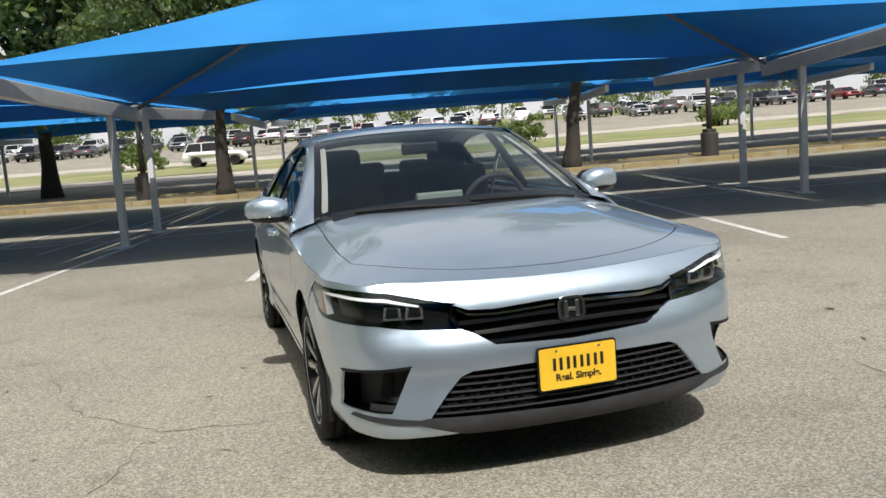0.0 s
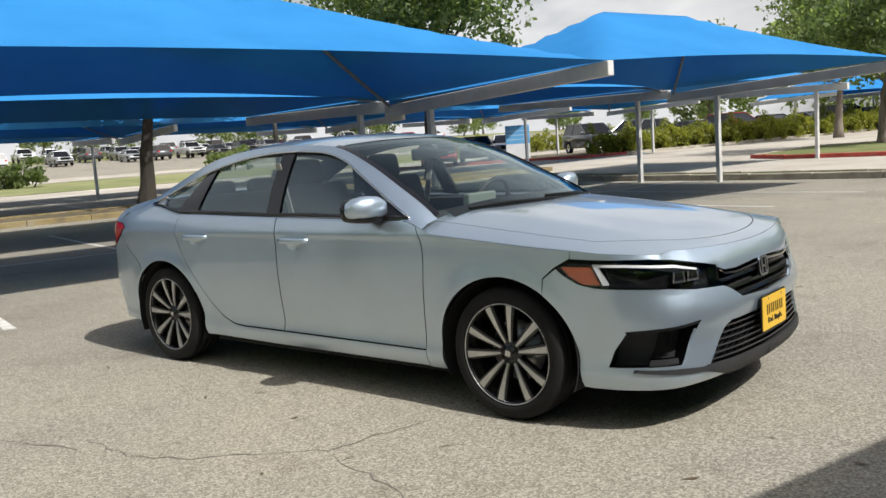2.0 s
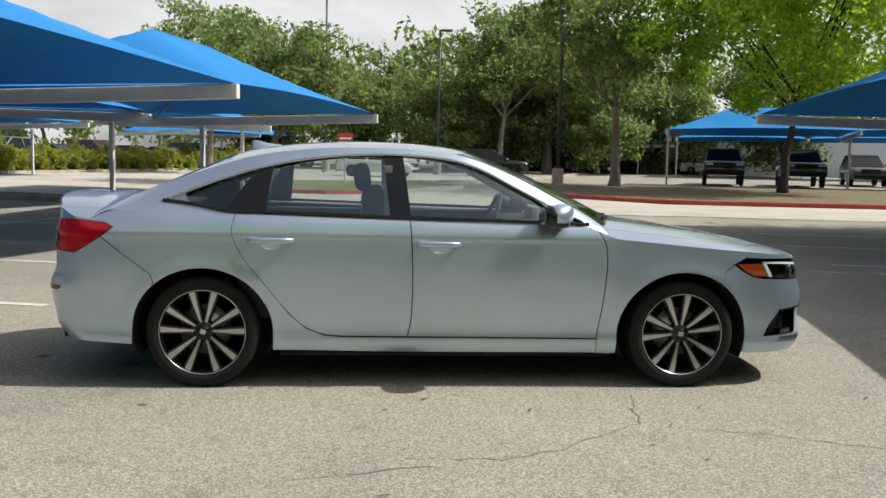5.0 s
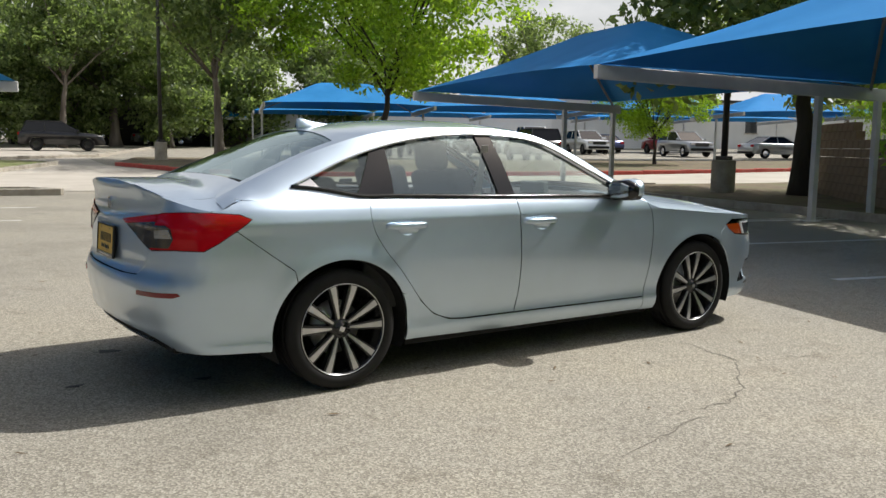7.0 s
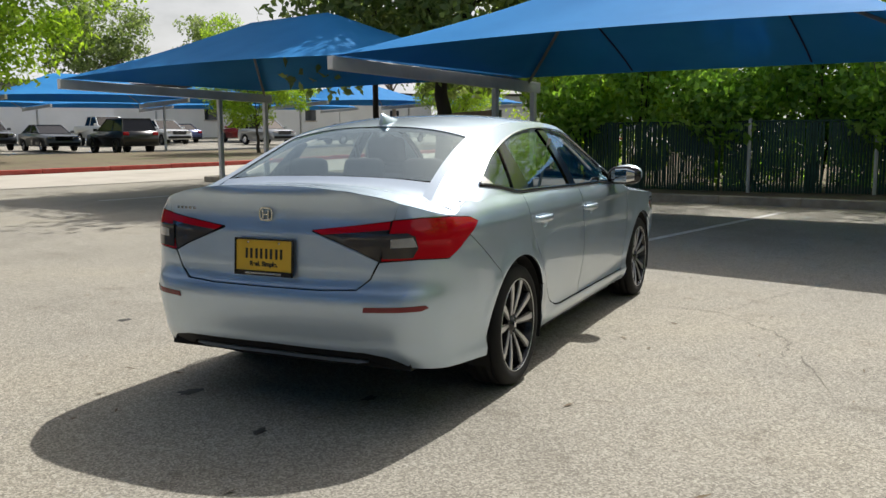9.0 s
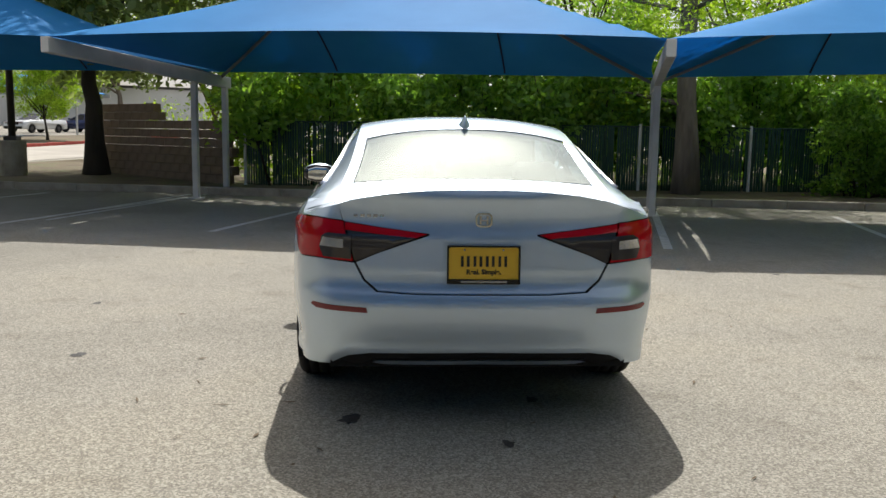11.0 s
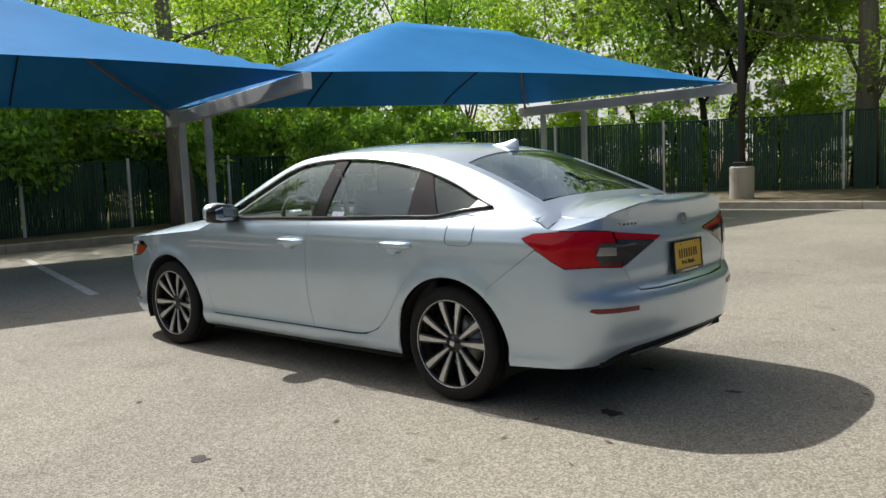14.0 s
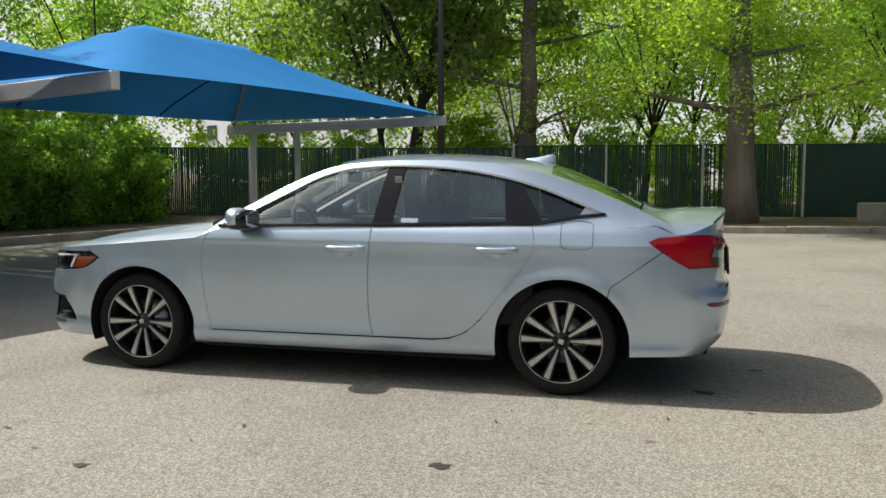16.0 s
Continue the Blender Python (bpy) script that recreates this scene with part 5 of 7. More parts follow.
def number_plate(m, framed):
    root = new("number_plate")
    root.parent = car
    root.matrix_basis = m
    tagged(root, "yellow dealer plate with black lettering")
    part("plate_backing", flat(plate(None, 0.318, 0.168, 0.012), 0.004, 0.010), M["black"], root)
    part("plate_face", flat(plate(None, 0.305, 0.154, 0.010), 0.0, 0.006), M["yellow"], root)
    # bars where the large brand line stands
    for i, x in enumerate((-0.081, -0.026, 0.028, 0.083)):
        bm = bmesh.new()
        for dx in (-0.018, 0.018):
            add_box(bm, (x + dx * 0.72, -0.0008, 0.016), (0.012, 0.0016, 0.046))
        part("print_bar", bm, M["ink"], root)
    if not framed:
        words("Real. Simple.", 0.036, pose(0, -0.0012, -0.046, 90, 0, 0), root, M["ink"])
    else:
        words("Real. Simple.", 0.030, pose(0, -0.0012, -0.040, 90, 0, 0), root, M["ink"])
        bm = flat(plate(None, 0.320, 0.022, 0.004), -0.005, 0.004)
        bmesh.ops.translate(bm, vec=(0, 0, -0.073), verts=bm.verts[:])
        part("frame_strip", bm, M["gloss_black"], root)
        part("print_bar", box((0, -0.0056, -0.073), (0.20, 0.0012, 0.008)), M["silver_part"], root)
        for x in (-0.157, 0.157):
            part("frame_strip", box((x, -0.001, 0), (0.007, 0.008, 0.165)), M["gloss_black"], root)
        part("frame_strip", box((0, -0.001, 0.081), (0.32, 0.008, 0.007)), M["gloss_black"], root)
    for x in (-0.085, 0.085):
        part("plate_bolt", lathe([(0.005, -0.003), (0.004, -0.004), (0, -0.004)], 10), M["silver_part"], root, "", False, pose(x, 0, 0.066))
    return root


number_plate(pose(2.296, -0.008, 0.424, 0, 0, 90), False)
number_plate(pose(-2.306, 0.0, 0.738, -4, 0, -90), True)


def badge(m, w, h, label):
    root = new("badge")
    root.parent = car
    root.matrix_basis = m
    tagged(root, label)
    outer, inner = plate(None, w, h, w * 0.28), plate(None, w * 0.80, h * 0.76, w * 0.2)
    bm = bmesh.new()
    rows = [[bm.verts.new((x, y, z)) for x, z in o] for o, y in ((outer, 0.006), (outer, -0.003), (inner, -0.003), (inner, 0.006))]
    n = len(outer)
    for a, b in zip(rows, rows[1:]):
        for i in range(n):
            bm.faces.new((a[i], a[(i + 1) % n], b[(i + 1) % n], b[i]))
    bmesh.ops.recalc_face_normals(bm, faces=bm.faces[:])
    part("badge_ring", bm, M["chrome"], root)
    for x in (-0.2, 0.2):
        part("badge_bar", box((x * w, -0.001, 0), (w * 0.13, 0.008, h * 0.66), None, 0.002), M["chrome"], root)
    part("badge_bar", box((0, -0.001, -0.02 * h), (w * 0.3, 0.008, h * 0.13), None, 0.002), M["chrome"], root)
    return root


bd = badge(pose(2.246, 0, 0.630, -4, 0, 90), 0.112, 0.094, "chrome badge on a black ground")
part("badge_ground", flat(plate(None, 0.106, 0.088, 0.028), 0.003, 0.010), M["gloss_black"], bd)
badge(pose(-2.278, 0, 0.932, -2, 0, -90), 0.074, 0.062, "small chrome badge")
for i in range(5):
    s = float(s_ry(0.575 - i * 0.031))
    p = belt(s, 0.944)
    p2 = belt(s + 0.01, 0.944)
    a = math.degrees(math.atan2(p2[1] - p[1], p2[0] - p[0]))
    part("badge_letter", box((0, 0, 0), (0.020, 0.003, 0.014), None, 0.001), M["chrome"], car, "chrome badge bar", False, pose(*[float(c) for c in p], 0, 0, a))

# ---- the sedan: cabin ----
def cushion(c, s, m=None, r=0.04):
    bm = bmesh.new()
    add_box(bm, (0, 0, 0), s, None, min(r, min(s) * 0.45))
    if m:
        bmesh.ops.transform(bm, matrix=m, verts=bm.verts[:])
    bmesh.ops.translate(bm, vec=c, verts=bm.verts[:])
    return bm


for y in (0.36, -0.36):
    seat = part("front_seat", cushion((-0.02, y, 0.52), (0.50, 0.50, 0.16)), M["fabric_seat"], car, "dark cloth front seat", True)
    part("seat_back", cushion((-0.36, y, 0.82), (0.15, 0.48, 0.60), pose(0, 0, 0, 0, -16, 0)), M["fabric_seat"], seat, "", True)
    part("head_rest", cushion((-0.50, y, 1.185), (0.10, 0.26, 0.17), pose(0, 0, 0, 0, -10, 0)), M["fabric_seat"], seat, "", True)
bench = part("rear_bench", cushion((-0.92, 0, 0.55), (0.50, 1.25, 0.18)), M["fabric_seat"], car, "dark cloth rear bench", True)
part("seat_back", cushion((-1.25, 0, 0.80), (0.16, 1.25, 0.56), pose(0, 0, 0, 0, -22, 0)), M["fabric_seat"], bench, "", True)
for y in (0.36, 0, -0.36):
    part("head_rest", cushion((-1.40, y, 1.10), (0.09, 0.24, 0.12)), M["fabric_seat"], bench, "", True)
dash = part("dashboard", cushion((0.66, 0, 0.862), (0.46, 1.24, 0.14), pose(0, 0, 0, 0, -3, 0)), M["dash"], car, "dark soft dashboard", True)
part("screen_box", cushion((0.62, -0.02, 0.96), (0.05, 0.26, 0.10), None, 0.01), M["card"], dash, "pale card propped on the dashboard")
part("parcel_shelf", cushion((-1.55, 0, 0.99), (0.40, 1.1, 0.04)), M["dash"], car, "", True)
# steering wheel
bm = bmesh.new()
pts = [(0.0, 0.18 * math.cos(t), 0.18 * math.sin(t)) for t in (2 * math.pi * k / 32 for k in range(33))]
add_tube(bm, pts, 0.016, 8, False)
add_box(bm, (0.01, 0, 0), (0.03, 0.34, 0.04), None, 0.01)
add_box(bm, (0.02, 0, 0), (0.05, 0.12, 0.11), None, 0.02)
part("steering_wheel", bm, M["dash"], car, "", True, pose(0.40, 0.37, 0.90, 0, 22, 0))
k = Skin()
k.patch(ring_of(0.15, 0.10, -1.24, -0.03, 0.03), lift_cab(-0.03), sides=(1,), gap=0.004, lip=0, step=0.09)
k.to("headliner", M["headliner"], car, "grey roof lining")
# boards added inside to keep sunlight from leaking down through the body
for sg in (1, -1):
    part("leak_board", box((-0.65, sg * 0.72, 0.925), (2.1, 0.17, 0.02)), M["dash"], car, "dark board added under the windows to block leaking sun")
for sg in (1, -1):
    xs = np.linspace(0.80, 0.12, 20)
    k = Skin()
    k.patch([(x, float(rail_y(x)) - 0.03) for x in xs] + [(x, float(rail_y(x)) - 0.058) for x in xs[::-1]], lift_cab(-0.035), gap=0, lip=0.02, sides=(sg,))
    k.to("pillar_lining", M["headliner"], car, "pale grey pillar lining")
part("interior_mirror", cushion((0.20, 0.0, 1.25), (0.03, 0.22, 0.07), None, 0.012), M["black"], car)
for sg in (1, -1):
    part("door_card", cushion((-0.25, sg * 0.76, 0.66), (1.9, 0.05, 0.56), None, 0.02), M["dash"], car, "dark door lining", True)
    pts = [(-0.33, sg * 0.69, 0.95), (-0.35, sg * 0.62, 1.25)]
    part("seat_belt", box((-0.345, sg * 0.655, 1.08), (0.045, 0.006, 0.36), pose(0, 0, 0, sg * -13, 0, 0)), M["headliner"], car, "pale seat belt")

# ---- sheets, kerbs, lines ----
def draped(poly, dz, step=3.0):
    poly = dense(np.array(poly, float), step)
    lo, hi = poly.min(0), poly.max(0)
    gx, gy = np.meshgrid(np.arange(lo[0], hi[0], step), np.arange(lo[1], hi[1], step))
    g = np.stack([gx.ravel(), gy.ravel()], 1)
    g = g[inside(g, poly)]
    q = np.concatenate([poly, g])
    n = len(poly)
    vo, eo, fo, *_ = delaunay_2d_cdt([Vector(a) for a in q], [(i, (i + 1) % n) for i in range(n)], [], 0, 1e-6)
    vo = np.array([tuple(a) for a in vo])
    fo = np.array([f for f in fo if len(f) == 3])
    fo = fo[inside(vo[fo].mean(1), poly)]
    bm = bmesh.new()
    vs = [bm.verts.new((x, y, float(rise(x, y)) + dz)) for x, y in vo]
    for a, b, c in fo:
        f = bm.faces.new((vs[a], vs[b], vs[c]))
        f.normal_update()
        if f.normal.z < 0:
            f.normal_flip()
    return bm


def kerb(pts, label, material, w=0.15, h=0.15, name="kerb", bar=1.5):
    """A kerb of short stones along a line, each a piece of its own."""
    root = thing(name, label, "kerb", kind="structure")
    pts = [Vector((*p, 0)) for p in pts]
    for a, b in zip(pts, pts[1:]):
        L = (b - a).length
        n = max(1, round(L / bar))
        d = (b - a).normalized()
        for i in range(n):
            p = a + d * (L * (i + 0.5) / n)
            z = float(rise(p.x, p.y))
            part("kerb_stone", box((p.x, p.y, z + h / 2 - 0.02), (L / n - 0.008, w, h + 0.04), pose(0, 0, 0, 0, 0, math.degrees(math.atan2(d.y, d.x))), 0.02), material, root)
    return root


def line(a, b, w=0.10, dz=0.004):
    a, b = Vector((*a, 0)), Vector((*b, 0))
    d = (b - a).normalized()
    s = Vector((-d.y, d.x, 0)) * w / 2
    bm = bmesh.new()
    n = max(2, int((b - a).length / 2))
    prev = None
    for i in range(n + 1):
        p = a.lerp(b, i / n)
        z = float(rise(p.x, p.y)) + dz
        cur = [bm.verts.new((p.x + s.x, p.y + s.y, z)), bm.verts.new((p.x - s.x, p.y - s.y, z))]
        if prev:
            bm.faces.new((prev[0], prev[1], cur[1], cur[0]))
        prev = cur
    bmesh.ops.recalc_face_normals(bm, faces=bm.faces[:])
    for f in bm.faces:
        if f.normal.z < 0:
            f.normal_flip()
    return tagged(new("bay_line", mesh_of("bay_line", bm, M["line"])), "worn white painted bay line on asphalt", "road marking", "bay lines", "structure")


M["field"] = varied("rough_field_grass", [(0.13, 0.16, 0.05), (0.24, 0.25, 0.10), (0.36, 0.31, 0.19)], 0.12, 0.95, 0.5, 3, 0.1)
# faded yellow, taken darker still: the canopy's shade is in these tones
M["yellow_kerb"] = varied("faded_yellow_kerb", [(0.16, 0.13, 0.08), (0.26, 0.20, 0.09), (0.28, 0.25, 0.18)], 2.0, 0.9, 0.3, 40)


def sheet(name, poly, material, label, dz):
    return tagged(new(name, mesh_of(name, draped(poly, dz), material, True)), label, name.split("_")[0], kind="structure")


sheet("road_drive", [(-20, 20.5), (-8, 19.0), (1.2, 17.0), (8.0, 16.0), (13.5, 14.2), (16.5, 13.0), (24, 12), (60, 4), (110, 0), (110, 12), (64, 14.2), (36, 16.3), (20, 18.3), (9, 21.3), (6, 25), (5.2, 31), (9, 60), (-4, 75), (-24, 40), (-27, 30)], M["drive"], "pale concrete drive lane", 0.012)
sheet("road_far", [uv(35.5, -90), uv(35.5, 60), uv(43, 60), uv(43, -90)], M["drive"], "pale concrete service road", 0.014)
sheet("grass_field", [uv(43.5, -140), uv(43.5, 62), uv(66, 62), uv(66, -140)], M["field"], "rough grass field beside the road", 0.02)
sheet("grass_far", [uv(112, -240), uv(112, 200), uv(330, 260), uv(330, -300)], M["field"], "distant dry grassland", 0.03)
sheet("road_gravel", [uv(66.5, -140), uv(66.5, 62), uv(72, 62), uv(72, -140)], M["drive"], "sandy track", 0.02)

# lot's edge in front of the car: kerb, planting strip
edge = [(16.2, 12.6), (12.9, 13.4), (12.6, 9.5), (12.2, 5.6), (11.4, 2.6), (10.7, -1.6), (9.9, -5.6), (9.1, -9.6), (8.6, -12.6), (4.0, -13.3), (-1.0, -13.8), (-6.0, -14.3), (-14.0, -15.4), (-24.0, -17.0)]
kerb(edge, "grey concrete kerb along the planting strip", M["concrete"])
strip = edge[1:] + [(-24, -40), (40, -40), (40, 5), (16.5, 12.5)]
sheet("ground_strip", strip, M["soil"], "leaf-littered soil behind the kerb", 0.10)
# near island at the end of the back row
isl = [(0.6, 15.9), (0.1, 16.7), (-4.5, 17.6), (-9.5, 18.9), (-13.0, 20.2), (-13.6, 19.4), (-9.0, 17.9), (-4.0, 16.7)]
kerb(isl + isl[:1], "pale concrete kerb round a narrow grass island", M["concrete"])
sheet("grass_island", isl, M["grass"], "dry grass island", 0.11)
isl2 = [uv(19.4, v) for v in (-60, -17, -5, 6, 14, 19.5)] + [uv(22.0, v) for v in (19.5, 14, 6, -5, -17, -60)]
kerb([uv(19.4, v) for v in (-60, -40, -17, -5, 6, 14, 19.5)] + [uv(22.0, v) for v in (19.5, 14, 6, -5, -17, -40)], "faded yellow kerb round a long soil island", M["yellow_kerb"])
sheet("ground_island", isl2, M["soil"], "soil island with leaf litter", 0.10)
isl3 = [(-7.6, 26.6), (-6.0, 25.3), (-2.0, 24.4), (0.4, 25.2), (3.5, 31.5), (1.5, 33.5), (-3.0, 34.0), (-7.0, 32.2)]
kerb(isl3[:4], "red painted fire-lane kerb", M["red_paint"], bar=1.0)
kerb(isl3[3:] + isl3[:1], "pale concrete kerb round a grass island", M["concrete"])
sheet("grass_corner", isl3, M["grass"], "dry grass corner island with a tree", 0.12)
rk = [(5.5, 30.5), (6.6, 24.5), (9.2, 21.6), (13.5, 20.4), (20.0, 18.6), (36, 16.6), (64, 14.5)]
kerb(rk, "red painted fire-lane kerb", M["red_paint"], bar=2.0)
sheet("grass_verge", rk + [(66, 19), (46, 22), (34, 26.5), (22, 31.6), (13, 35.0), (8, 37)], M["soil"], "dry grass verge under trees", 0.12)
isl5 = [(-27.0, 29.0), (-22.0, 33.0), (-18.5, 33.5), (-17.5, 36.0), (-8.5, 57.0), (-10.5, 58.5), (-20.0, 40.0), (-24.5, 36.5)]
kerb(isl5[:4], "red painted kerb at a sign", M["red_paint"], bar=1.2)
kerb(isl5[3:5], "pale kerb below the hedge", M["concrete"], bar=2.0)
sheet("ground_hedge", isl5, M["soil"], "soil bed under the hedge", 0.12)
kerb([(1.0, 35.5), (7.0, 40.0), (16.0, 60.0)], "pale kerb beside the drive", M["concrete"], bar=2.5)

# bay lines
for v in (-12.97, -10.17, -7.37, -4.57, -1.77, 1.03, 3.83, 9.43, 12.23):
    line(uv(3.55, v), uv(9.5, v))
    line(uv(9.95, v), uv(15.5, v))
line(uv(9.75, -12), uv(9.75, 15), 0.10, 0.006)
for v in (-12.6, -7.0, -1.4, 4.2, 9.8, 15.4):
    line(uv(22.8, v), uv(28.4, v))
    line(uv(28.6, v), uv(34.2, v))
for y in (11.4, 8.6, 5.7, 2.72, -0.05, -2.82, -5.7, -8.3, -11.0):
    x0 = 5.0 + 0.25 * (y - 2.0) + (0.35 if y < -6 else 0.0)
    dx = 5.0 if y > -6 else 4.3
    line((x0, y), (x0 + dx, y - (0.27 if y > -6 else 0.16) * dx), 0.11)
# hatched corners at the frames
for y in (5.0,):
    for q in (0.25, 0.5):
        line((6.4, y + q), (11.6, y - 1.2 + q * 1.3), 0.09, 0.006)
for s in (0.35, -0.35):
    line(uv(8.3, 6.0 + s), uv(18.5, 6.0 + s * 0.2), 0.09, 0.006)
    line(uv(8.3, -5.6 + s), uv(18.5, -5.6 + s * 0.2), 0.09, 0.006)

# cracks in the asphalt
rng = random.Random(5)
M["crack"] = mat("dark_crack", (0.155, 0.140, 0.115), 0.95)


def crack(pts, w=0.012):
    bm = bmesh.new()
    pts = [Vector((*p, 0.0025)) for p in pts]
    fine = []
    for a, b in zip(pts, pts[1:]):
        n = max(2, int((b - a).length / 0.06))
        side = Vector((-(b - a).y, (b - a).x, 0)).normalized()
        fine += [a.lerp(b, i / n) + side * rng.uniform(-0.018, 0.018) for i in range(n)]
    fine.append(pts[-1])
    prev = None
    for i, p in enumerate(fine):
        d = (fine[min(i + 1, len(fine) - 1)] - fine[max(i - 1, 0)]).normalized()
        s = Vector((-d.y, d.x, 0)) * w * rng.uniform(0.12, 0.5) * min(1, i / 5, (len(fine) - 1 - i) / 5 + 0.1)
        cur = [bm.verts.new(p + s), bm.verts.new(p - s)]
        if prev:
            bm.faces.new((prev[0], prev[1], cur[1], cur[0]))
        prev = cur
    for f in bm.faces:
        f.normal_update()
        if f.normal.z < 0:
            f.normal_flip()
    return tagged(new("crack", mesh_of("crack", bm, M["crack"])), "thin dark crack in the asphalt", "crack", "asphalt cracks", "structure")


crack([(1.03, -0.97), (0.9, -1.58), (0.44, -1.95), (0.14, -2.1), (-0.3, -2.06)], 0.010)
crack([(0.88, -1.6), (1.32, -1.72), (1.56, -1.81), (1.9, -1.98), (2.9, -2.4)], 0.008)
crack([(0.05, -2.32), (-0.18, -2.17), (-0.92, -2.34)], 0.008)
crack([(-0.18, -1.42), (-0.05, -1.66)], 0.007)
crack([(2.8, 1.8), (2.15, 1.78), (1.45, 1.88)], 0.008)
# oil spots and scraps
M["spot"] = varied("dark_oil_spot", [(0.03, 0.027, 0.023), (0.06, 0.055, 0.05)], 20, 0.7, 0.1)
for x, y, r in ((-2.18, 0.59, 0.055), (-2.5, -0.1, 0.03), (-1.02, 2.21, 0.04), (-1.9, -0.3, 0.035), (0.5, 2.6, 0.03), (-3.4, 1.2, 0.03), (2.0, -3.3, 0.03)):
    bm = bmesh.new()
    c = bm.verts.new((x, y, 0.006))
    ring = []
    for k in range(14):
        a = 2 * math.pi * k / 14
        q = r * rng.uniform(0.5, 1.2)
        ring.append(bm.verts.new((x + 1.5 * q * math.cos(a), y + q * math.sin(a), 0.003)))
    for k in range(14):
        bm.faces.new((c, ring[k], ring[(k + 1) % 14]))
    tagged(new("oil_spot", mesh_of("oil_spot", bm, M["spot"])), "small dark oil spot on the asphalt", "stain", "oil spots", "structure")
bm = bmesh.new()
for _ in range(420):
    x, y = rng.uniform(-7, 9), rng.uniform(-9, 8)
    a, l, w = rng.uniform(0, 3.14), rng.uniform(0.01, 0.05), rng.uniform(0.003, 0.010)
    c, s = math.cos(a), math.sin(a)
    q = [bm.verts.new((x + c * i * l - s * j * w, y + s * i * l + c * j * w, 0.004 + rng.uniform(0, 0.005))) for i, j in ((-1, 0), (0, -1), (1, 0), (0, 1))]
    bm.faces.new(q)
tagged(new("leaf_litter", mesh_of("leaf_litter", bm, varied("dry_leaf", [(0.10, 0.07, 0.04), (0.2, 0.14, 0.08)], 3, 0.9, 0))), "scattered twigs and dry leaf scraps", "litter", kind="stuff")

# ---- fences ----
M["screen"] = varied("green_privacy_mesh", [(0.006, 0.036, 0.023), (0.012, 0.055, 0.034)], 1.4, 0.6, 0.4, 90, 0.004)


SLAT = {}


def fence(pts, z0, z1, label, slats):
    root = thing("fence", label, "fence")
    pts = [Vector((*p, 0)) for p in pts]
    for a, b in zip(pts, pts[1:]):
        L = (b - a).length
        n = max(1, round(L / 3.0))
        d = (b - a) / L
        ang = math.degrees(math.atan2(d.y, d.x))
        for i in range(n):
            p = a + d * (L * i / n)
            part("post", tube([(p.x, p.y, z0 - 0.15), (p.x, p.y, z1 + 0.06)], 0.035, 8), M["steel"], root)
            c = a + d * (L * (i + 0.5) / n)
            w = L / n
            bm = bmesh.new()
            frame_m = pose(c.x, c.y, 0, 0, 0, ang)
            if slats:
                if "slat" not in SLAT:
                    SLAT["slat"] = mesh_of("slat", box((0, 0, 0.5), (0.047, 0.006, 1.0)), M["screen"])
                k = int(w / 0.055)
                for j in range(k):
                    x = -w / 2 + (j + 0.5) * w / k
                    if rng.random() < 0.07:
                        continue
                    top_z = z1 - rng.uniform(0, 0.03)
                    share("slat", SLAT["slat"], root, frame_m @ pose(x, 0.004 * (j % 2), z0, rng.uniform(-0.3, 0.3), rng.uniform(-0.3, 0.3), 0) @ Matrix.Diagonal((1, 1, top_z - z0, 1)))
            else:
                m, g = 10, []
                for j in range(m + 1):
                    g.append([bm.verts.new((-w / 2 + w * j / m, 0.02 * math.sin(j * 1.9 + i) * (1 if 0 < q < 3 else 0.2), z0 + (z1 - z0) * q / 3)) for q in range(4)])
                for j in range(m):
                    for q in range(3):
                        bm.faces.new((g[j][q], g[j + 1][q], g[j + 1][q + 1], g[j][q + 1]))
                part("screen_panel", bm, M["screen"], root, "dark green screening", False, frame_m)
            part("top_rail", tube([tuple(a + d * (L * i / n) + Vector((0, 0, z1))), tuple(a + d * (L * (i + 1) / n) + Vector((0, 0, z1)))], 0.02, 6), M["screen"], root)
    return root


fence([(13.2, 3.6), (12.6, -0.5), (12.7, -5.0), (12.6, -9.9), (12.0, -14.8)], 0.12, 1.50, "low chain-link fence with dark green slats", True)
fence([(12.0, -14.8), (6.5, -16.8), (2.35, -18.0)], 0.12, 2.0, "chain-link fence with dark green slats", True)
fence([(2.35, -18.0), (-5.2, -18.4)], 0.12, 2.06, "tall chain-link fence with dark green slats", True)
fence([(-5.2, -18.4), (-10.5, -18.6), (-22, -20)], 0.12, 2.06, "chain-link fence with green screening", False)

# brown block wall at the fence's end
M["block"] = varied("brown_split_block", [(0.16, 0.11, 0.075), (0.22, 0.155, 0.11), (0.27, 0.20, 0.15)], 2.5, 0.9, 0.5, 30, 0.01)
wall = thing("wall_block", "brown split-face block wall stepping down to the fence", "wall", kind="structure")
W0, W1 = Vector((17.2, 8.0, 0)), Vector((13.2, 3.7, 0))
d = (W1 - W0).normalized()
ang = math.degrees(math.atan2(d.y, d.x))
LW = (W1 - W0).length
blk = mesh_of("wall_stone", box((0, 0, 0), (0.392, 0.20, 0.192), None, 0.008), M["block"])
nc = int(LW / 0.4)
for i in range(nc):
    courses = 9 if i < nc * 0.45 else 7
    for j in range(courses):
        p = W0 + d * (0.4 * (i + 0.5 + 0.5 * (j % 2) - 0.25))
        share("wall_stone", blk, wall, pose(p.x, p.y, 0.10 + 0.2 * j + 0.1, 0, 0, ang))

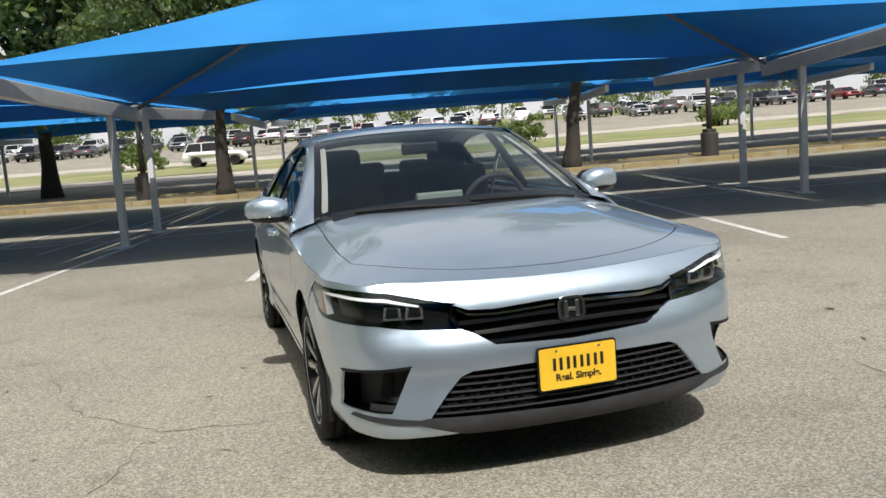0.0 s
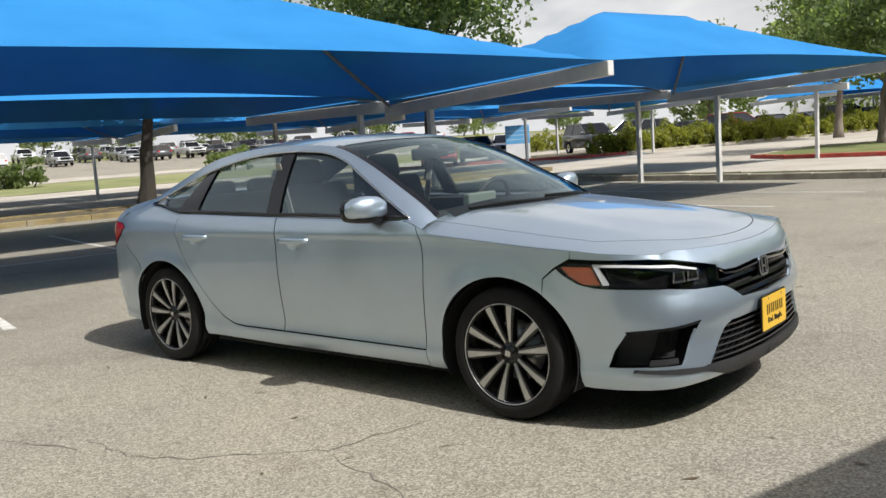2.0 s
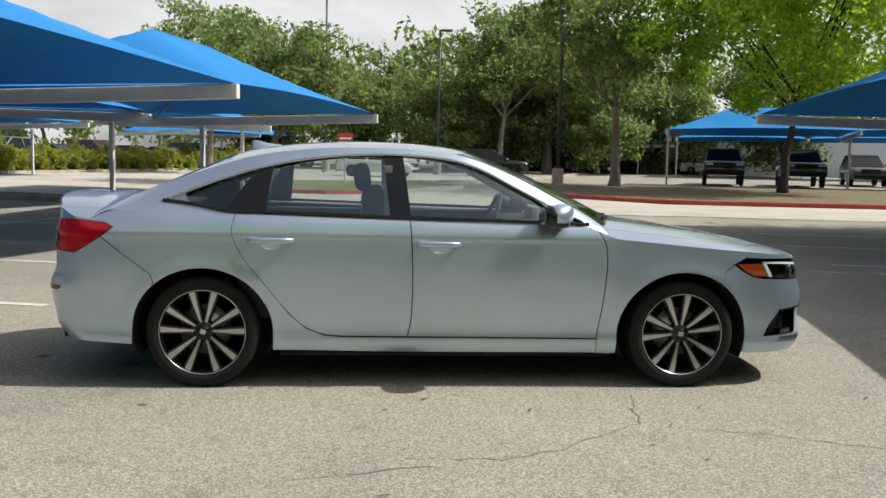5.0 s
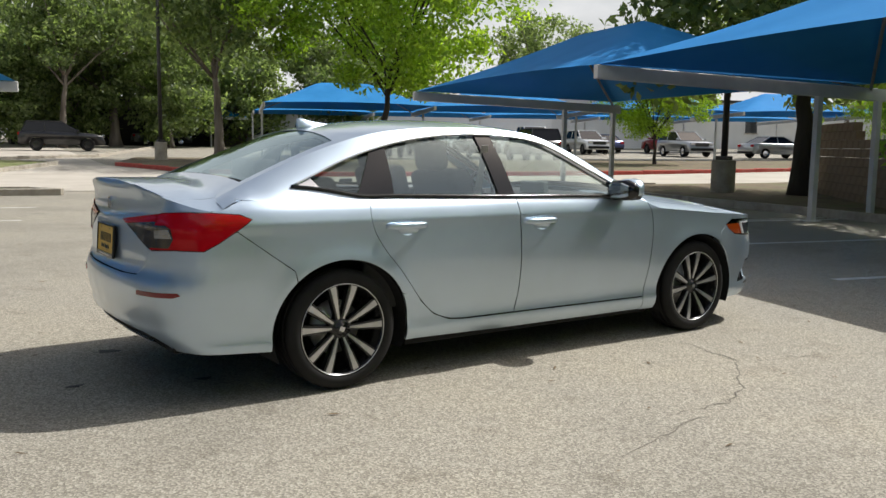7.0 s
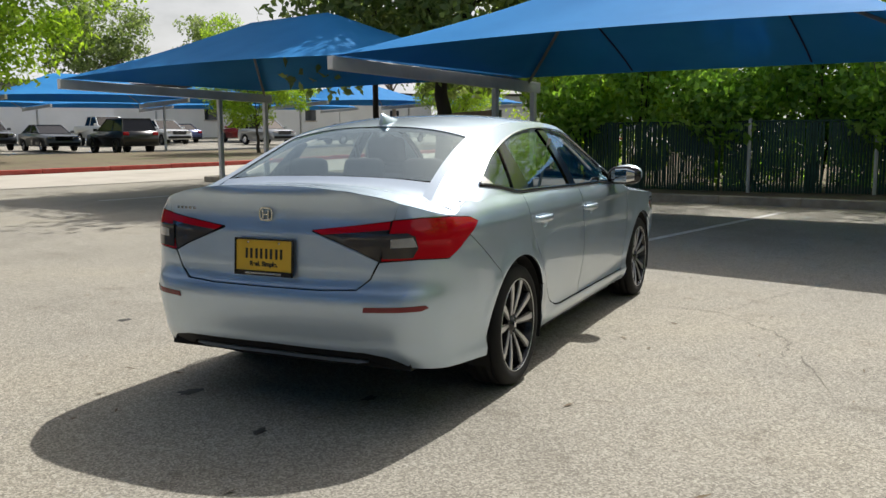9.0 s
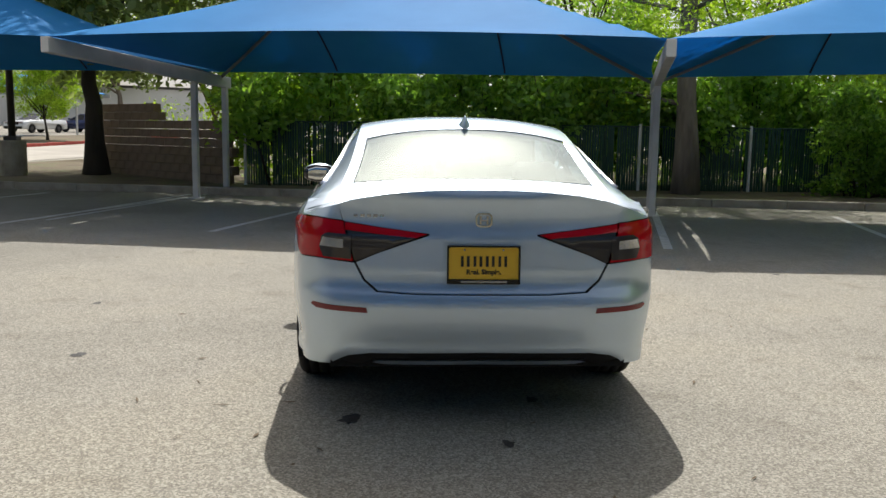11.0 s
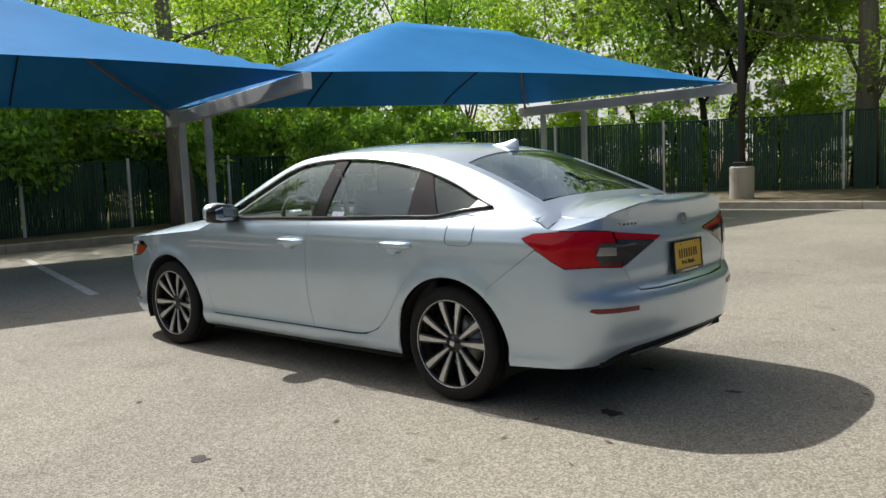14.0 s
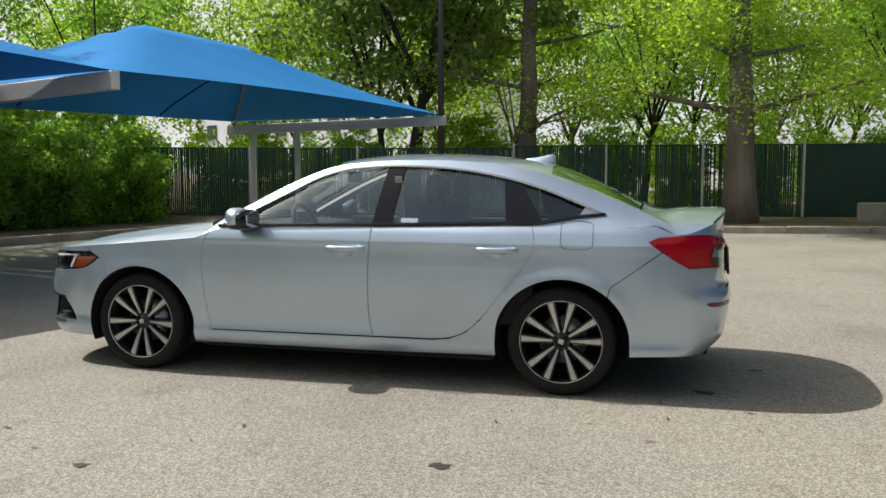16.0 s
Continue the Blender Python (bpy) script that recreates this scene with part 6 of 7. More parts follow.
# low concrete retaining wall behind the kerb on the far side
kerb([(-6.2, -16.6), (-9.0, -17.0), (-13.0, -17.4)], "low concrete retaining wall", M["concrete"], 0.25, 0.55, "wall_low", 1.4)


# ---- plants ----
def leaf_material(name, dark, mid, light, trans):
    m = mat(name, mid, 0.55)
    t, n, l, b = nodes_of(m)
    g = n.new("ShaderNodeNewGeometry")
    oi = n.new("ShaderNodeObjectInfo")
    ad = n.new("ShaderNodeMath")
    ad.operation = "MULTIPLY_ADD"
    ad.inputs[1].default_value = 0.75
    l.new(g.outputs["Random Per Island"], ad.inputs[0])
    sc = n.new("ShaderNodeMath")
    sc.operation = "MULTIPLY"
    sc.inputs[1].default_value = 0.25
    l.new(oi.outputs["Random"], sc.inputs[0])
    l.new(sc.outputs[0], ad.inputs[2])
    r = ramp(t, ad.outputs[0], [(0.05, dark), (0.5, mid), (0.95, light)])
    l.new(r.outputs[0], b.inputs["Base Color"])
    tr = n.new("ShaderNodeBsdfTranslucent")
    l.new(mixed(t, 1.0, r.outputs[0], trans, "MULTIPLY"), tr.inputs[0])
    mx = n.new("ShaderNodeMixShader")
    mx.inputs[0].default_value = 0.55
    l.new(b.outputs[0], mx.inputs[1])
    l.new(tr.outputs[0], mx.inputs[2])
    l.new(mx.outputs[0], n["Material Output"].inputs[0])
    return m


M["oak_leaf"] = leaf_material("live_oak_leaf", (0.060, 0.088, 0.036), (0.145, 0.182, 0.080), (0.25, 0.29, 0.145), (1.9, 2.1, 1.05))
M["spring_leaf"] = leaf_material("spring_leaf", (0.12, 0.205, 0.027), (0.235, 0.35, 0.046), (0.35, 0.47, 0.085), (2.0, 2.0, 0.8))
M["shrub_leaf"] = leaf_material("shrub_leaf", (0.075, 0.15, 0.030), (0.185, 0.305, 0.065), (0.30, 0.43, 0.11), (2.0, 2.15, 0.85))
M["hedge_leaf"] = leaf_material("hedge_leaf", (0.10, 0.12, 0.02), (0.24, 0.26, 0.045), (0.36, 0.37, 0.09), (1.6, 1.6, 0.7))
M["bark"] = varied("grey_brown_bark", [(0.10, 0.08, 0.065), (0.18, 0.15, 0.125), (0.26, 0.22, 0.185)], 3.0, 0.95, 0.9, 14, 0.03, stretch=(1, 1, 0.18))
M["dark_bark"] = varied("dark_bark", [(0.022, 0.018, 0.014), (0.05, 0.042, 0.034)], 3.0, 0.95, 0.9, 14, 0.03, stretch=(1, 1, 0.18))


def leaves(seed, centres, sizes, per, leaf, flat_bias=0.0, droop=0.0):
    """A cloud of small folded leaves round the given centres."""
    r = np.random.default_rng(seed)
    c = np.repeat(np.array(centres), per, 0)
    s = np.repeat(np.array(sizes), per)[:, None]
    v = r.normal(size=(len(c), 3))
    v /= np.linalg.norm(v, axis=1, keepdims=True)
    rad = r.random((len(c), 1)) ** 0.45
    p = c + v * rad * s * np.array([1, 1, 0.7])
    p[:, 2] -= droop * (rad[:, 0] * s[:, 0]) ** 2
    n = r.normal(size=(len(c), 3)) + np.array([0, 0, flat_bias])
    n /= np.linalg.norm(n, axis=1, keepdims=True)
    a = np.cross(n, r.normal(size=(len(c), 3)))
    a /= np.linalg.norm(a, axis=1, keepdims=True)
    b = np.cross(n, a)
    L = leaf * (0.6 + 0.8 * r.random((len(c), 1)))
    W = L * 0.5
    q = np.stack([p - a * L, p + b * W + n * L * 0.12, p + a * L, p - b * W + n * L * 0.12], 1).reshape(-1, 3)
    me = bpy.data.meshes.new("leaves")
    k = len(c)
    me.vertices.add(4 * k)
    me.vertices.foreach_set("co", q.astype(np.float32).ravel())
    me.loops.add(4 * k)
    me.loops.foreach_set("vertex_index", np.arange(4 * k, dtype=np.int32))
    me.polygons.add(k)
    me.polygons.foreach_set("loop_start", np.arange(0, 4 * k, 4, dtype=np.int32))
    me.update(calc_edges=True)
    return me


def skeleton_tree(seed, h, r0, fork, spread, limbs, sub=3, lean=0.0, conifer=False):
    """Trunk and limbs as one mesh, and the points where foliage sits."""
    r = random.Random(seed)
    bm = bmesh.new()
    tips = []
    top_z = h * (0.92 if conifer else fork + 0.12)
    n = 9
    pts = [(lean * (i / n) ** 1.5 * h * 0.2 + r.uniform(-0.04, 0.04), r.uniform(-0.05, 0.05), top_z * i / n) for i in range(n + 1)]
    rad = [r0 * (1.35 if i == 0 else 1.08 if i == 1 else 1 - 0.62 * i / n) for i in range(n + 1)]
    add_tube(bm, pts, rad, 12)
    for k in range(limbs):
        f = (0.28 + 0.70 * k / limbs) if conifer else r.uniform(0.72, 1.0)
        i = min(int(f * n), n)
        base = Vector(pts[i])
        a = 2.4 * k + r.uniform(-0.4, 0.4)
        reach = spread * (1.15 - 0.75 * f if conifer else r.uniform(0.65, 1.0))
        rise_z = (h * 0.04 if conifer else (h * (1 - fork)) * r.uniform(0.35, 0.95))
        end = base + Vector((math.cos(a) * reach, math.sin(a) * reach, rise_z))
        mid = base.lerp(end, 0.5) + Vector((r.uniform(-0.3, 0.3), r.uniform(-0.3, 0.3), (0.02 if conifer else 0.12) * h * r.uniform(-0.3, 1)))
        lp = [base, base.lerp(mid, 0.5), mid, mid.lerp(end, 0.5) + Vector((0, 0, 0.1)), end]
        rr = rad[i] * (0.30 if conifer else 0.55)
        add_tube(bm, lp, [rr, rr * 0.85, rr * 0.6, rr * 0.4, rr * 0.15], 7)
        tips += [end, mid.lerp(end, 0.5)]
        for _ in range(sub):
            st = lp[r.choice((1, 2, 3))]
            e = st + Vector((r.uniform(-1, 1), r.uniform(-1, 1), r.uniform(0.0, 0.2) if conifer else r.uniform(0.1, 1.0))) * spread * 0.38
            add_tube(bm, [st, st.lerp(e, 0.5) + Vector((0, 0, 0.1)), e], [rr * 0.4, rr * 0.28, rr * 0.08], 5)
            tips.append(e)
    return bm, [tuple(t) for t in tips]


KINDS = {}


def tree_kind(key, seed, h, r0, fork, spread, limbs, leaf, per, clump, leaf_mat, bark, extra=40, conifer=False, sub=3, flat_bias=0.0, low=None):
    bm, tips = skeleton_tree(seed, h, r0, fork, spread, limbs, sub, 0.2, conifer)
    trunk = mesh_of("trunk", bm, M[bark], True)
    r = np.random.default_rng(seed + 9)
    c = [np.array(t) for t in tips]
    zc = h * (low if low is not None else (fork + 1.02) / 2)
    hz = h * 1.0 - zc
    for _ in range(extra):
        v = r.normal(size=3)
        v /= np.linalg.norm(v)
        v *= r.random() ** 0.4
        c.append(np.array([v[0] * spread, v[1] * spread, zc + v[2] * hz]))
    c = np.array(c)
    sz = clump * (0.6 + 0.7 * r.random(len(c)))
    crown = leaves(seed + 3, c, sz, per, leaf, flat_bias)
    crown.materials.append(M[leaf_mat])
    KINDS[key] = (trunk, crown)


def plant(key, x, y, label, name="tree", s=1.0, turn=0.0, z=None, category="tree", sz=None, group=""):
    trunk, crown = KINDS[key]
    z = float(rise(x, y)) if z is None else z
    ob = thing(name, label, category, None, group)
    ob.matrix_basis = pose(x, y, z - 0.05, 0, 0, turn) @ Matrix.Diagonal((s, s, sz or s, 1))
    if trunk:
        share("trunk" if name == "tree" else "woody_base", trunk, ob, Matrix())
    share("crown", crown, ob, Matrix())
    return ob


tree_kind("oak", 11, 10.0, 0.30, 0.30, 4.4, 9, 0.15, 120, 1.15, "oak_leaf", "bark", 70)
tree_kind("oak_b", 23, 11.0, 0.26, 0.34, 4.0, 8, 0.15, 105, 1.05, "oak_leaf", "bark", 60)
tree_kind("oak_far", 13, 10.0, 0.26, 0.20, 4.6, 9, 0.27, 29, 1.3, "oak_leaf", "bark", 80, low=0.52)
tree_kind("oak_low", 29, 9.5, 0.28, 0.16, 4.8, 10, 0.20, 80, 1.25, "oak_leaf", "bark", 120, low=0.50)
tree_kind("spring", 31, 9.6, 0.15, 0.24, 4.6, 12, 0.10, 210, 1.05, "spring_leaf", "dark_bark", 105)
tree_kind("dark", 43, 11.5, 0.30, 0.26, 5.0, 9, 0.14, 135, 1.2, "oak_leaf", "dark_bark", 80, low=0.66)
tree_kind("shade", 47, 10.0, 0.27, 0.30, 5.2, 14, 0.13, 190, 1.25, "oak_leaf", "dark_bark", 150, low=0.60)
tree_kind("airy", 57, 12.0, 0.30, 0.45, 4.2, 12, 0.06, 150, 0.9, "spring_leaf", "bark", 30, conifer=True, flat_bias=1.5)
tree_kind("cypress", 61, 13.0, 0.33, 0.42, 4.0, 18, 0.055, 470, 1.05, "spring_leaf", "bark", 30, conifer=True, flat_bias=1.2, low=0.62)
tree_kind("wood", 71, 10.5, 0.15, 0.22, 3.2, 9, 0.085, 120, 0.95, "shrub_leaf", "dark_bark", 38, low=0.56)
tree_kind("wood_b", 83, 9.0, 0.13, 0.20, 3.2, 8, 0.08, 112, 0.9, "spring_leaf", "bark", 38, low=0.54)
tree_kind("small", 97, 4.6, 0.07, 0.36, 1.7, 7, 0.09, 70, 0.55, "spring_leaf", "bark", 18)


def bush_kind(key, seed, rx, ry, h, n, per, leaf, leaf_mat, clump=0.32, low=0.0):
    r = np.random.default_rng(seed)
    c = np.stack([r.uniform(-rx, rx, n), r.uniform(-ry, ry, n), low + (h - low) * r.random(n) ** 0.7], 1)
    c[:, 2] *= 0.80 + 0.20 * np.cos(c[:, 0] * 2.1 + seed)
    me = leaves(seed, c, clump * (0.6 + 0.8 * r.random(n)), per, leaf)
    me.materials.append(M[leaf_mat])
    bm = bmesh.new()
    for k in range(7):
        x, y = rx * float(r.uniform(-0.7, 0.7)), ry * float(r.uniform(-0.5, 0.5))
        e = (x * 1.3, y * 1.3, h * float(r.uniform(0.55, 0.85)))
        add_tube(bm, [(x * 0.8, y * 0.8, 0.0), (x * 1.05, y, e[2] * 0.5), e], [0.03, 0.022, 0.008], 5)
    KINDS[key] = (mesh_of("woody_base", bm, M["dark_bark"], True), me)


bush_kind("understory", 7, 2.0, 0.9, 3.6, 150, 62, 0.085, "shrub_leaf", 0.42)
bush_kind("understory_b", 8, 2.0, 1.0, 4.2, 150, 62, 0.09, "spring_leaf", 0.45)
bush_kind("overhang", 19, 2.0, 0.75, 3.8, 150, 50, 0.085, "shrub_leaf", 0.42, 1.25)
bush_kind("overgrown", 17, 1.7, 0.8, 3.4, 170, 70, 0.08, "shrub_leaf", 0.42)
bush_kind("hedge", 9, 1.3, 0.75, 1.15, 130, 38, 0.065, "hedge_leaf", 0.24)
bush_kind("scrub", 10, 0.9, 0.9, 1.2, 50, 36, 0.09, "oak_leaf", 0.25)

# island tree and verge trees
plant("shade", 15.9, 7.7, "large dark-trunked shade tree on the soil island", turn=40, z=0.08, s=1.0)
plant("spring", 16.4, 28.5, "young tree in bright spring leaf on the verge", turn=10, s=1.3, z=0.35)
plant("oak_b", 10.8, 33.5, "grey-green oak on the verge", turn=100, s=0.95)
plant("spring", 28.6, 23.6, "small street tree in spring leaf", turn=200, s=0.6)
plant("spring", 41.0, 18.5, "small street tree in spring leaf", turn=80, s=0.55)
plant("oak", -4.5, 31.6, "oak on the corner island", turn=75, s=0.72)
plant("oak_b", -9.5, 44.0, "oak behind the corner", turn=15, s=0.85)
plant("oak", 13.5, 62, "tall live oak among a far group", turn=200, s=1.35)
for i, (x, y, s, k) in enumerate(((-9, 72, 1.2, "oak"), (-1, 80, 1.25, "oak_b"), (6.5, 74, 1.3, "oak"), (14, 84, 1.35, "oak_b"), (20, 70, 1.25, "oak"), (27, 77, 1.35, "oak_b"), (34, 66, 1.2, "oak"), (-20, 78, 1.2, "oak_b"), (43, 70, 1.3, "oak"),
                                  (54, 62, 1.2, "oak_b"), (9, 58, 1.05, "oak_b"), (66, 55, 1.2, "oak"), (80, 44, 1.2, "oak_b"), (92, 30, 1.3, "oak"), (-32, 82, 1.1, "oak"))):
    plant(k if y < 68 else "oak_far", x, y, "live oak in a distant group", turn=37 * i, s=s)
for i, (u, v, k) in enumerate(((20.6, -5.6, "dark"), (20.7, 4.8, "dark"), (20.5, 14.8, "dark"), (20.6, -19, "dark"), (20.6, -34, "oak"))):
    plant(k, *uv(u, v), "dark-trunked oak on the long island", turn=60 * i, s=0.85)
for i, (u, v) in enumerate(((60, -20), (58, 8), (61, 24), (59, -48))):
    plant("scrub", *uv(u, v), "low scrub bush in the field", "bush", 1.8, 50 * i, None, "bush")
for i in range(44):
    v = -190 + 9 * i
    plant("oak_far", *uv(138 + 8 * (i % 3), v), "far tree line beyond the lots", turn=47 * i, s=0.8 + 0.12 * (i % 3), group="far tree line")
for i, (x, y, s) in enumerate(((-1.5, 64, 1.05), (5.0, 60, 0.95), (10.5, 63, 1.1), (17.0, 60, 1.0), (24.0, 64, 1.1), (31.0, 58.5, 1.0), (-9.0, 66, 1.0))):
    plant("oak_low", x, y, "broad live oak with low hanging limbs", turn=53 * i, s=0.8 * s)
plant("shade", -30.5, -6.5, "tall oak rising between canopy rows", turn=20, s=1.2)
# woods behind the fences
woods = [(16.5, -1.0, "wood_b", 0.95), (17.5, -5.0, "wood", 1.0), (16.5, -9.0, "wood_b", 1.0), (18.0, -13.0, "wood", 1.05), (15.0, -17.0, "wood", 1.0), (11.0, -19.5, "wood_b", 0.9), (7.0, -20.5, "wood", 1.05), (3.6, -24.0, "wood_b", 1.0),
         (-1.0, -24.0, "wood", 1.0), (-5.0, -23.0, "wood_b", 0.95), (-9.5, -24.0, "wood", 1.0), (-14.0, -25.0, "wood_b", 1.0), (-19, -25, "wood", 1.0), (23.0, -8.0, "wood_b", 1.0), (12.5, -26.0, "wood", 1.1),
         (18.0, -23.0, "wood_b", 1.1), (20.5, 5.5, "wood_b", 0.8), (-26, -27, "wood", 1.1), (-32, -24, "wood_b", 1.1),
         (-22, -32, "wood_b", 1.1), (-17, -31, "wood", 1.1), (-12, -31, "wood_b", 1.15), (-7, -30, "wood_b", 1.1), (-2.5, -31, "wood", 1.15), (2, -30.5, "wood_b", 1.15), (7, -29, "wood_b", 1.1), (23, -16, "wood_b", 1.15), (-9.5, -37, "wood", 1.3), (0, -38, "wood", 1.3)]
for i, (x, y, k, s) in enumerate(woods):
    plant(k, x, y, "dense green woodland tree behind the fence", turn=73 * i, s=s, z=0.1)
for i, (x, y) in enumerate(((14.3, 2.2), (14.6, -1.2), (14.5, -4.6), (14.4, -8.0), (14.0, -11.4), (13.6, -14.6), (10.5, -17.6), (7.4, -18.4), (4.0, -19.2), (0.0, -20.0), (-4.0, -20.6), (-8.0, -21.0), (-13, -22), (-18, -23), (-2.0, -26), (-7, -27), (-12, -27.5), (3, -26))):
    plant("understory" if i % 2 else "understory_b", x, y, "thick green undergrowth rising behind the fence", "shrub", 1.0 if y > -15 else 0.75, 90 + 11 * (i % 3) if y > -14 else 8 * i, 0.1, "shrub")
for i, (x, y) in enumerate(((11.5, -9.6), (11.3, -11.2), (10.8, -12.9))):
    plant("overgrown", x, y, "dark shrub grown over the slatted fence", "shrub", 0.70, 90 + 14 * i, 0.1, "shrub")
for i, y in enumerate((2.0, -1.4, -4.2, -7.6)):
    plant("overhang", 13.25 + 0.15 * (i % 2), y, "leafy branches hanging over the slatted fence", "shrub", 1.0, 86 + 7 * i, 0.1, "shrub")
plant("airy", 12.0, -5.8, "tall tree with a pale straight trunk beside the fence", turn=30, z=0.1, s=0.78)
plant("cypress", -3.5, -16.0, "bald cypress with a stout flared trunk by the kerb", turn=15, z=0.1, s=1.0)
plant("airy", 2.2, -19.3, "slender pale-trunked tree behind the fence", turn=120, z=0.1, s=1.0)
plant("dark", 5.6, -19.0, "dark many-limbed oak behind the fence", turn=220, z=0.1, s=0.95)

# hedge
for i in range(11):
    f = i / 10
    x, y = -18.3 + 10.0 * f, 36.2 + 21.5 * f
    plant("hedge", x, y, "clipped yellow-green hedge beside the drive", "hedge", 1.0, 65 + rng.uniform(-6, 6), float(rise(x, y)) + 0.1, "hedge", 1.25, "hedge row")
for i in range(8):
    x, y = -20.5 + 0.9 * i - 12, 41 + 2.9 * i
    plant("hedge", x, y, "clipped yellow-green hedge beside the drive", "hedge", 1.0, 72, float(rise(x, y)) + 0.1, "hedge", 1.2, "hedge row")


# ---- poles and signs ----
def light_pole(x, y, h, block, label, bh=0.9, z=None, bmat="concrete", head=True):
    z = float(rise(x, y)) if z is None else z
    root = thing("light_pole", label, "light pole", pose(x, y, z))
    part("concrete_base", lathe_z([(block, 0), (block, bh - 0.03), (block - 0.03, bh)], 24), M[bmat], root, "", False)
    part("shaft", tube([(0, 0, bh - 0.02), (0, 0, h)], [0.085, 0.06], 12), M["dark_steel"], root, "dark bronze shaft", True)
    part("base_collar", box((0, 0, bh + 0.05), (0.30, 0.30, 0.10), None, 0.015), M["dark_steel"], root)
    if head:
        part("lamp_head", box((0.45, 0, h - 0.05), (0.75, 0.34, 0.14), None, 0.03), M["dark_steel"], root)
    return root


def lathe_z(prof, seg=24):
    bm = bmesh.new()
    rows = [[bm.verts.new((r * math.cos(a), r * math.sin(a), z)) for a in (2 * math.pi * k / seg for k in range(seg))] for r, z in prof]
    for a, b in zip(rows, rows[1:]):
        for k in range(seg):
            bm.faces.new((a[k], a[(k + 1) % seg], b[(k + 1) % seg], b[k]))
    bm.faces.new(rows[-1])
    return bm


light_pole(15.0, 9.3, 9.0, 0.30, "dark light pole on a round concrete base beside the island tree", z=0.08)
light_pole(3.6, -14.9, 9.0, 0.27, "dark light pole on a white concrete base behind the kerb", 0.75, 0.1, "drive")
light_pole(*uv(20.7, -8.0), 3.2, 0.26, "dark pole on a black block base", 0.8, None, "dark_steel", False)
light_pole(*uv(20.7, 9.0), 3.2, 0.26, "dark pole on a black block base", 0.8, None, "dark_steel", False)
light_pole(8.0, 33.0, 9.5, 0.26, "tall dark light pole on the verge")
light_pole(4.0, 52.0, 9.5, 0.26, "tall dark light pole beside the drive")
light_pole(-3.4, 52.0, 12.0, 0.26, "tall dark light pole behind the hedge")
M["sign_red"] = varied("faded_sign_red", [(0.32, 0.03, 0.03), (0.42, 0.06, 0.05)], 5, 0.5, 0)
M["sign_blue"] = varied("sign_blue", [(0.10, 0.34, 0.62), (0.14, 0.40, 0.68)], 3, 0.5, 0)
M["sign_white"] = varied("sign_white", [(0.66, 0.68, 0.70), (0.76, 0.77, 0.78)], 3, 0.5, 0)
for x, y, turn in ((-1.5, 30.6, 10),):
    z = float(rise(x, y)) + 0.1
    sg = thing("stop_sign", "faded red sign with pale bars on a thin post", "sign", pose(x, y, z, 0, 0, turn))
    part("post", tube([(0, 0, 0), (0, 0, 2.1)], 0.03, 8), M["steel"], sg)
    part("board", box((0, -0.05, 1.75), (0.62, 0.02, 0.75), None, 0.004), M["sign_red"], sg)
    for k in (0.16, 0.0, -0.16):
        part("print_bar", box((0, -0.063, 1.75 + k), (0.48, 0.006, 0.06)), M["sign_white"], sg)
z = float(rise(-22.4, 33.5))
sg = thing("notice_board", "blue and white notice board on the kerb corner", "sign", pose(-22.4, 33.5, z + 0.1, 0, 0, 38))
part("panel_top", box((0, 0, 1.30), (1.25, 0.22, 0.95), None, 0.01), M["sign_blue"], sg, "blue upper panel")
part("panel_base", box((0, 0, 0.42), (1.25, 0.20, 0.84), None, 0.01), M["sign_white"], sg, "white lower panel")
for k in range(3):
    part("print_bar", box((0, -0.113, 1.05 + 0.22 * k), (1.15, 0.006, 0.02)), M["sign_white"], sg)


